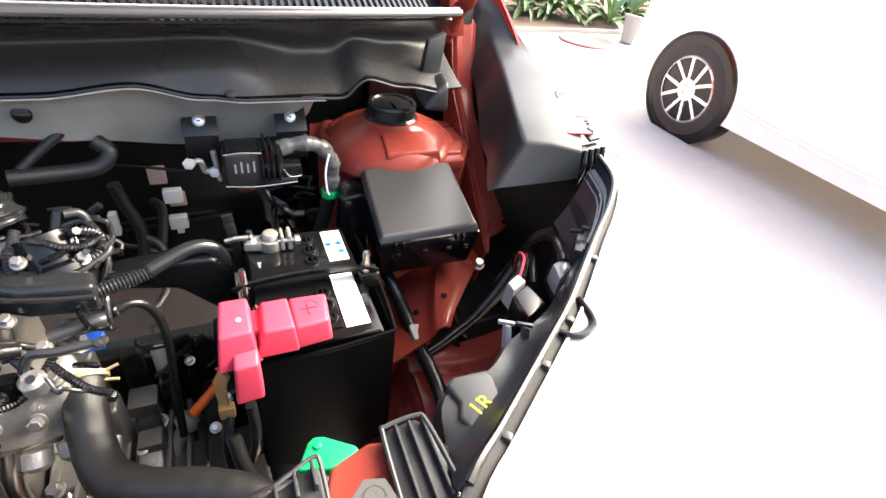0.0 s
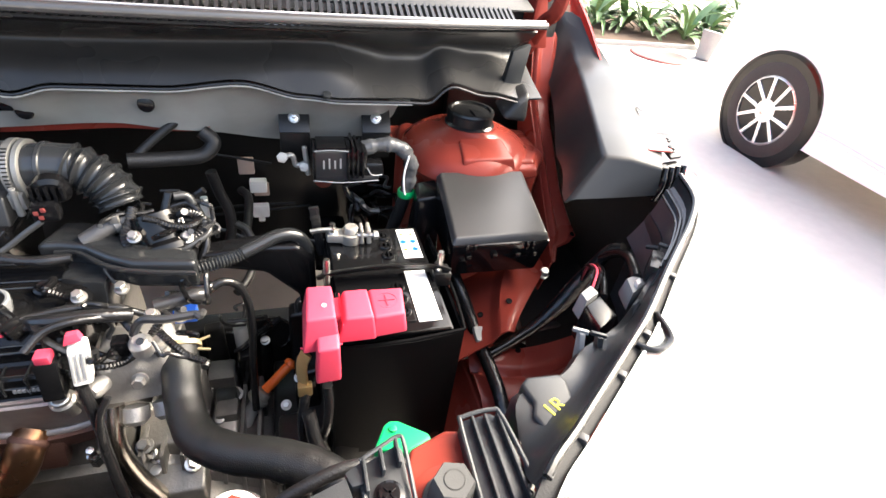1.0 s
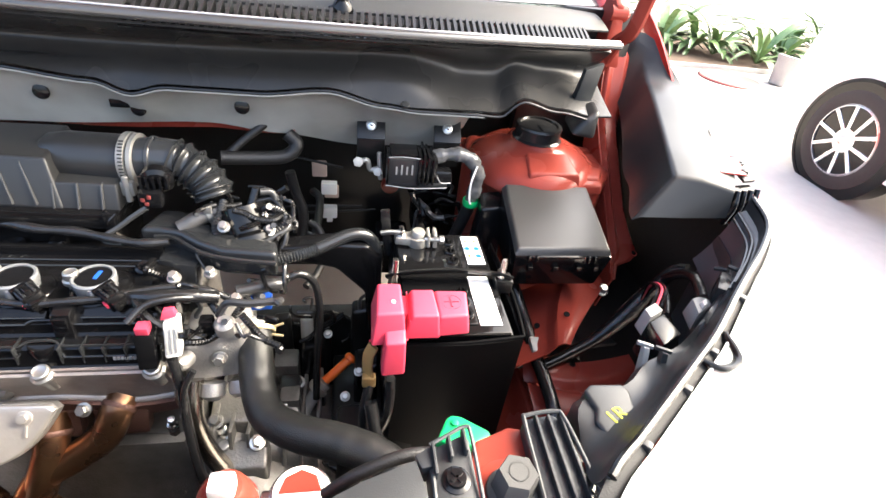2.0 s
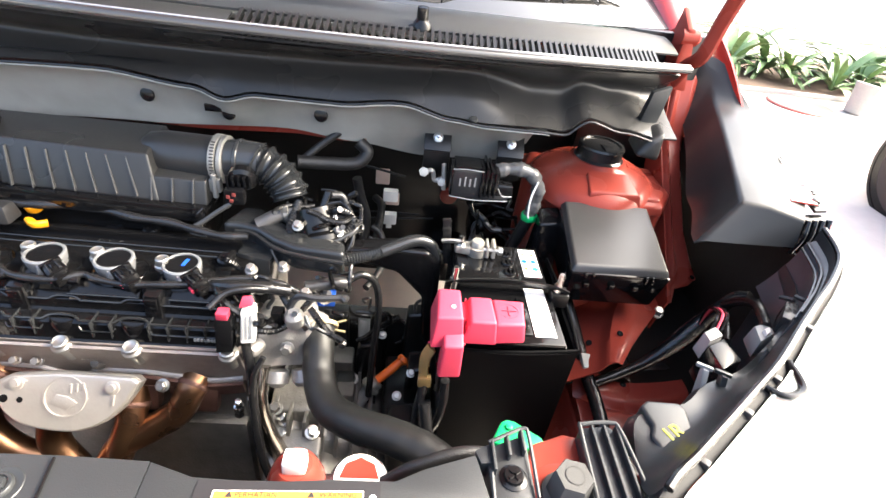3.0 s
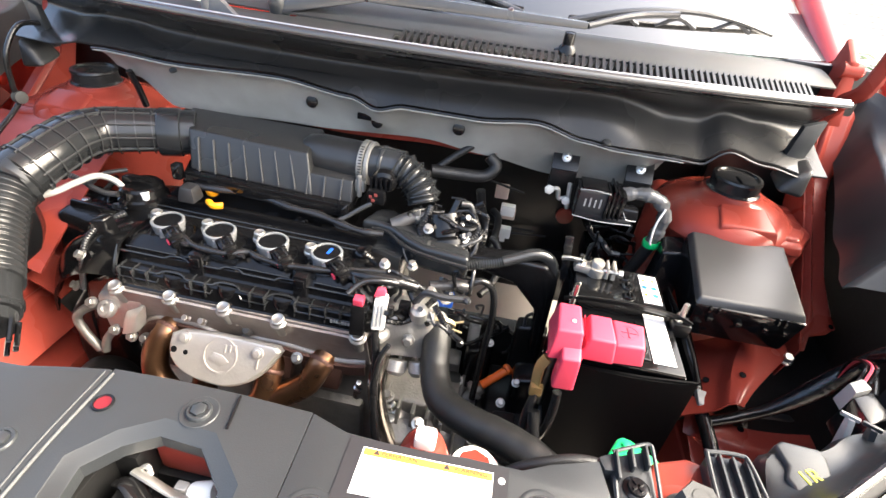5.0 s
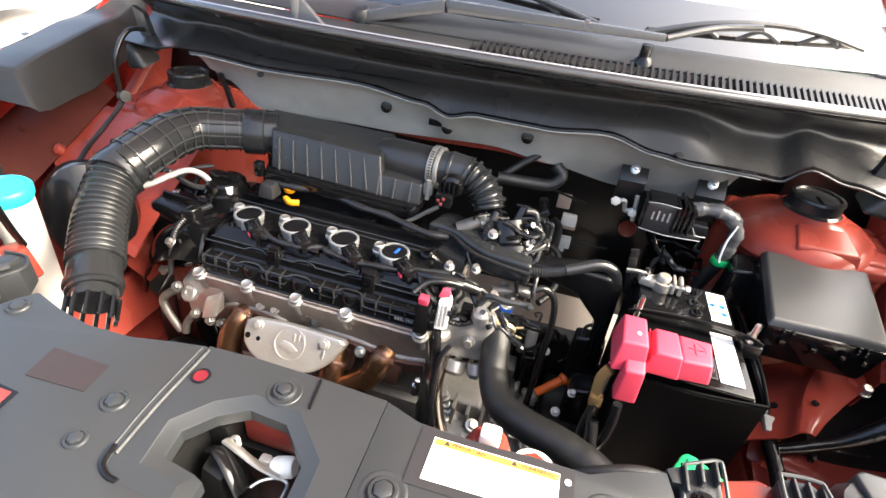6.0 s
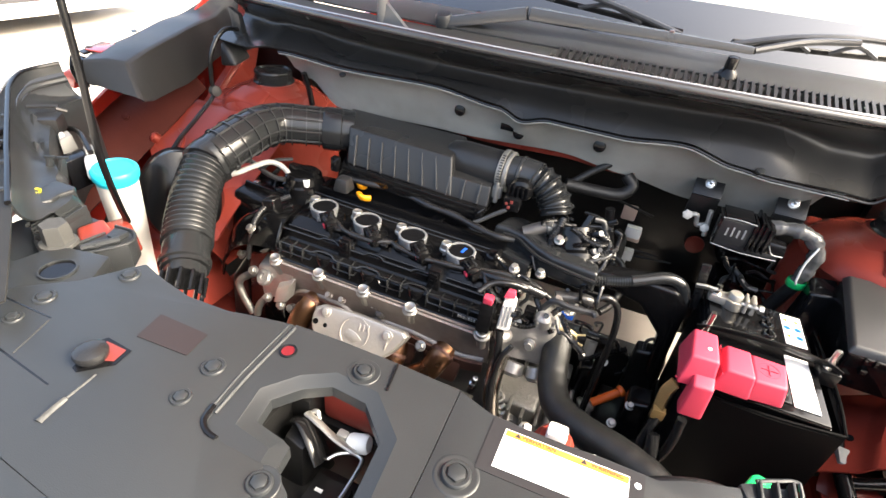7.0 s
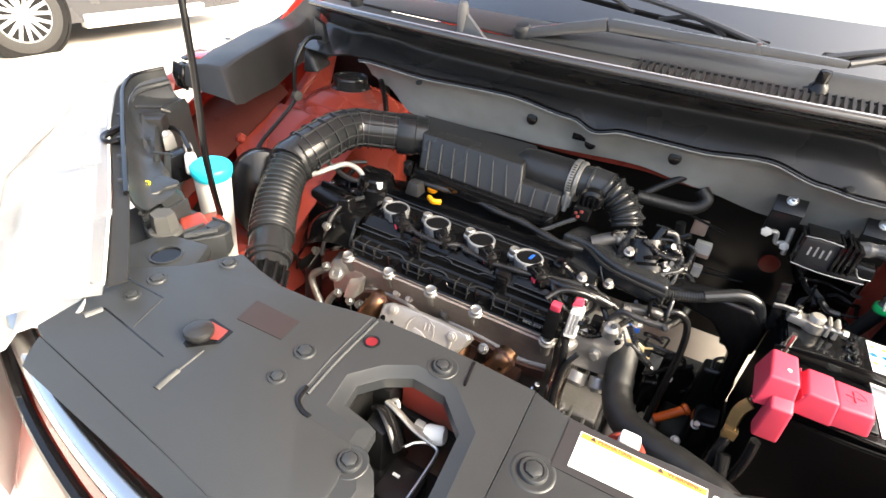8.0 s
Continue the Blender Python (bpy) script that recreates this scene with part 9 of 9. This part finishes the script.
prof_h = [(0.0, 0.0), (0.030, 0.004), (0.050, 0.014), (0.062, 0.030), (0.066, 0.050), (0.060, 0.072), (0.030, 0.086), (0.0, 0.088)]
lathe(b, (-0.555, 0.455, 0.865), (0.75, -0.60, 0.28), [(r_ * 1.05, h - 0.04) for r_, h in prof_h], 36)
for v in b.verts:
    v.co.z = 0.865 + (v.co.z - 0.865) * 1.35
single("resonator", b, CASEB, "black rounded resonator behind the washer tank", "resonator")
cable("coolant_tube", [(-0.50, 0.44, 0.925), (-0.452, 0.482, 0.930), (-0.438, 0.515, 0.934), (-0.422, 0.545, 0.936), (-0.398, 0.556, 0.922), (-0.372, 0.545, 0.895)], 0.0048, PALEH, "pale grey hose beside the oil cap", 14, cat="hose")
cable("engine_loom", [(-0.352, 0.505, 0.905), (-0.372, 0.475, 0.898), (-0.384, 0.452, 0.878), (-0.390, 0.440, 0.845), (-0.396, 0.432, 0.80)], 0.0046, HARN, "ribbed loom down the timing cover", ribbed=True)
b = B()
hexa(b, [(-0.382, 0.462, 0.880), (-0.360, 0.468, 0.884), (-0.356, 0.490, 0.884), (-0.380, 0.490, 0.880)], [(-0.380, 0.464, 0.908), (-0.362, 0.470, 0.910), (-0.358, 0.488, 0.912), (-0.378, 0.488, 0.910)], 0.004, 3)
single("harness_plug", b, CASEB, "black plug on the timing cover", "connector")
b = B()
lathe(b, (-0.40, 0.43, 0.60), (0.3, -1, 0.1), [(0.05, 0), (0.052, 0.01), (0.052, 0.03), (0.035, 0.035), (0.02, 0.04), (0, 0.04)], 32)
single("belt_pulley", b, DARKST, "black belt pulley at the engine end", "pulley")
b = B()
box(b, -0.36, -0.345, 0.545, 0.56, 0.905, 0.918, 0.002)
single("white_clip", b, WHITEP, "small white clip near the oil cap", "clip")
# wiring below and in front of the battery
cable("floor_loom", [(0.30, 0.36, 0.83), (0.31, 0.335, 0.79), (0.34, 0.32, 0.765), (0.39, 0.315, 0.76), (0.44, 0.32, 0.77)], 0.008, TAPE, "black taped loom lying before the battery")
cable("floor_loom", [(0.300, 0.38, 0.85), (0.292, 0.36, 0.80), (0.30, 0.34, 0.75), (0.28, 0.36, 0.66)], 0.006, TAPE, "black lead falling from the positive terminal")
cable("floor_loom", [(0.25, 0.44, 0.62), (0.27, 0.40, 0.66), (0.30, 0.37, 0.70), (0.31, 0.35, 0.76)], 0.008, TAPE, "black lead rising from the gearbox")
cable("floor_loom", [(0.23, 0.47, 0.62), (0.24, 0.43, 0.60), (0.29, 0.40, 0.59)], 0.007, TAPE, "black lead over the gearbox")
cable("positive_cable", [(0.322, 0.366, 0.865), (0.323, 0.362, 0.83), (0.318, 0.36, 0.79), (0.30, 0.37, 0.73)], 0.006, TAPE, "black positive cable below the red cover")
b = B()
box(b, 0.33, 0.48, 0.39, 0.61, 0.60, 0.70, 0.01)
single("battery_bracket", b, DARKST, "black steel battery bracket on the gearbox mount", "bracket")
for x, y, z in ((0.27, 0.47, 0.70), (0.29, 0.50, 0.72), (0.24, 0.60, 0.70)):
    b = B()
    bolt(b, (x, y, z), (0, -0.5, 0.8), 0.0055, 0.010)
    single("bracket_bolt", b, BOLTZ, "zinc bolt beside the battery bracket", "bolt", "bracket bolts")
b = B()
hexa(b, [(-0.592, 0.326, 0.955), (-0.566, 0.310, 0.955), (-0.552, 0.33, 0.955), (-0.582, 0.348, 0.955)], [(-0.588, 0.328, 0.986), (-0.570, 0.314, 0.986), (-0.558, 0.328, 0.984), (-0.582, 0.344, 0.984)], 0.006, 3)
single("bulb_plug", b, WHITEP, "pale plastic bulb plug behind the lamp", "plug")
cable("lamp_lead", [(-0.74, 0.40, 0.965), (-0.69, 0.385, 0.985), (-0.64, 0.365, 0.992), (-0.59, 0.34, 0.985)], 0.0045, TAPE, "black lead from the lamp to its plug")
tangle(9, (-0.475, 0.535, 0.875), (-0.375, 0.615, 0.915), "thin black cables behind the oil filler", "engine end cables")
mb = thing("mount_bracket", (-0.43, 0.55, 0.76), "black cast engine mount bolted to the apron", "engine mount")
b = B()
hexa(b, [(-0.51, 0.505, 0.76), (-0.375, 0.500, 0.76), (-0.375, 0.61, 0.76), (-0.51, 0.61, 0.76)], [(-0.495, 0.515, 0.872), (-0.380, 0.512, 0.866), (-0.380, 0.605, 0.872), (-0.495, 0.605, 0.882)], 0.012, 3)
for y in (0.535, 0.575):
    hexa(b, [(-0.49, y, 0.86), (-0.385, y, 0.86), (-0.385, y + 0.008, 0.86), (-0.49, y + 0.008, 0.86)], [(-0.48, y + 0.001, 0.886), (-0.395, y + 0.001, 0.880), (-0.395, y + 0.007, 0.880), (-0.48, y + 0.007, 0.886)], 0.002)
part("casting", b, CASEB, mb)
for x, y in ((-0.47, 0.556), (-0.415, 0.556), (-0.40, 0.523)):
    b = B()
    bolt(b, (x, y, 0.868), (0, 0, 1), 0.007, 0.012)
    part("bolt", b, STEEL, mb, "bright hexagon bolt")
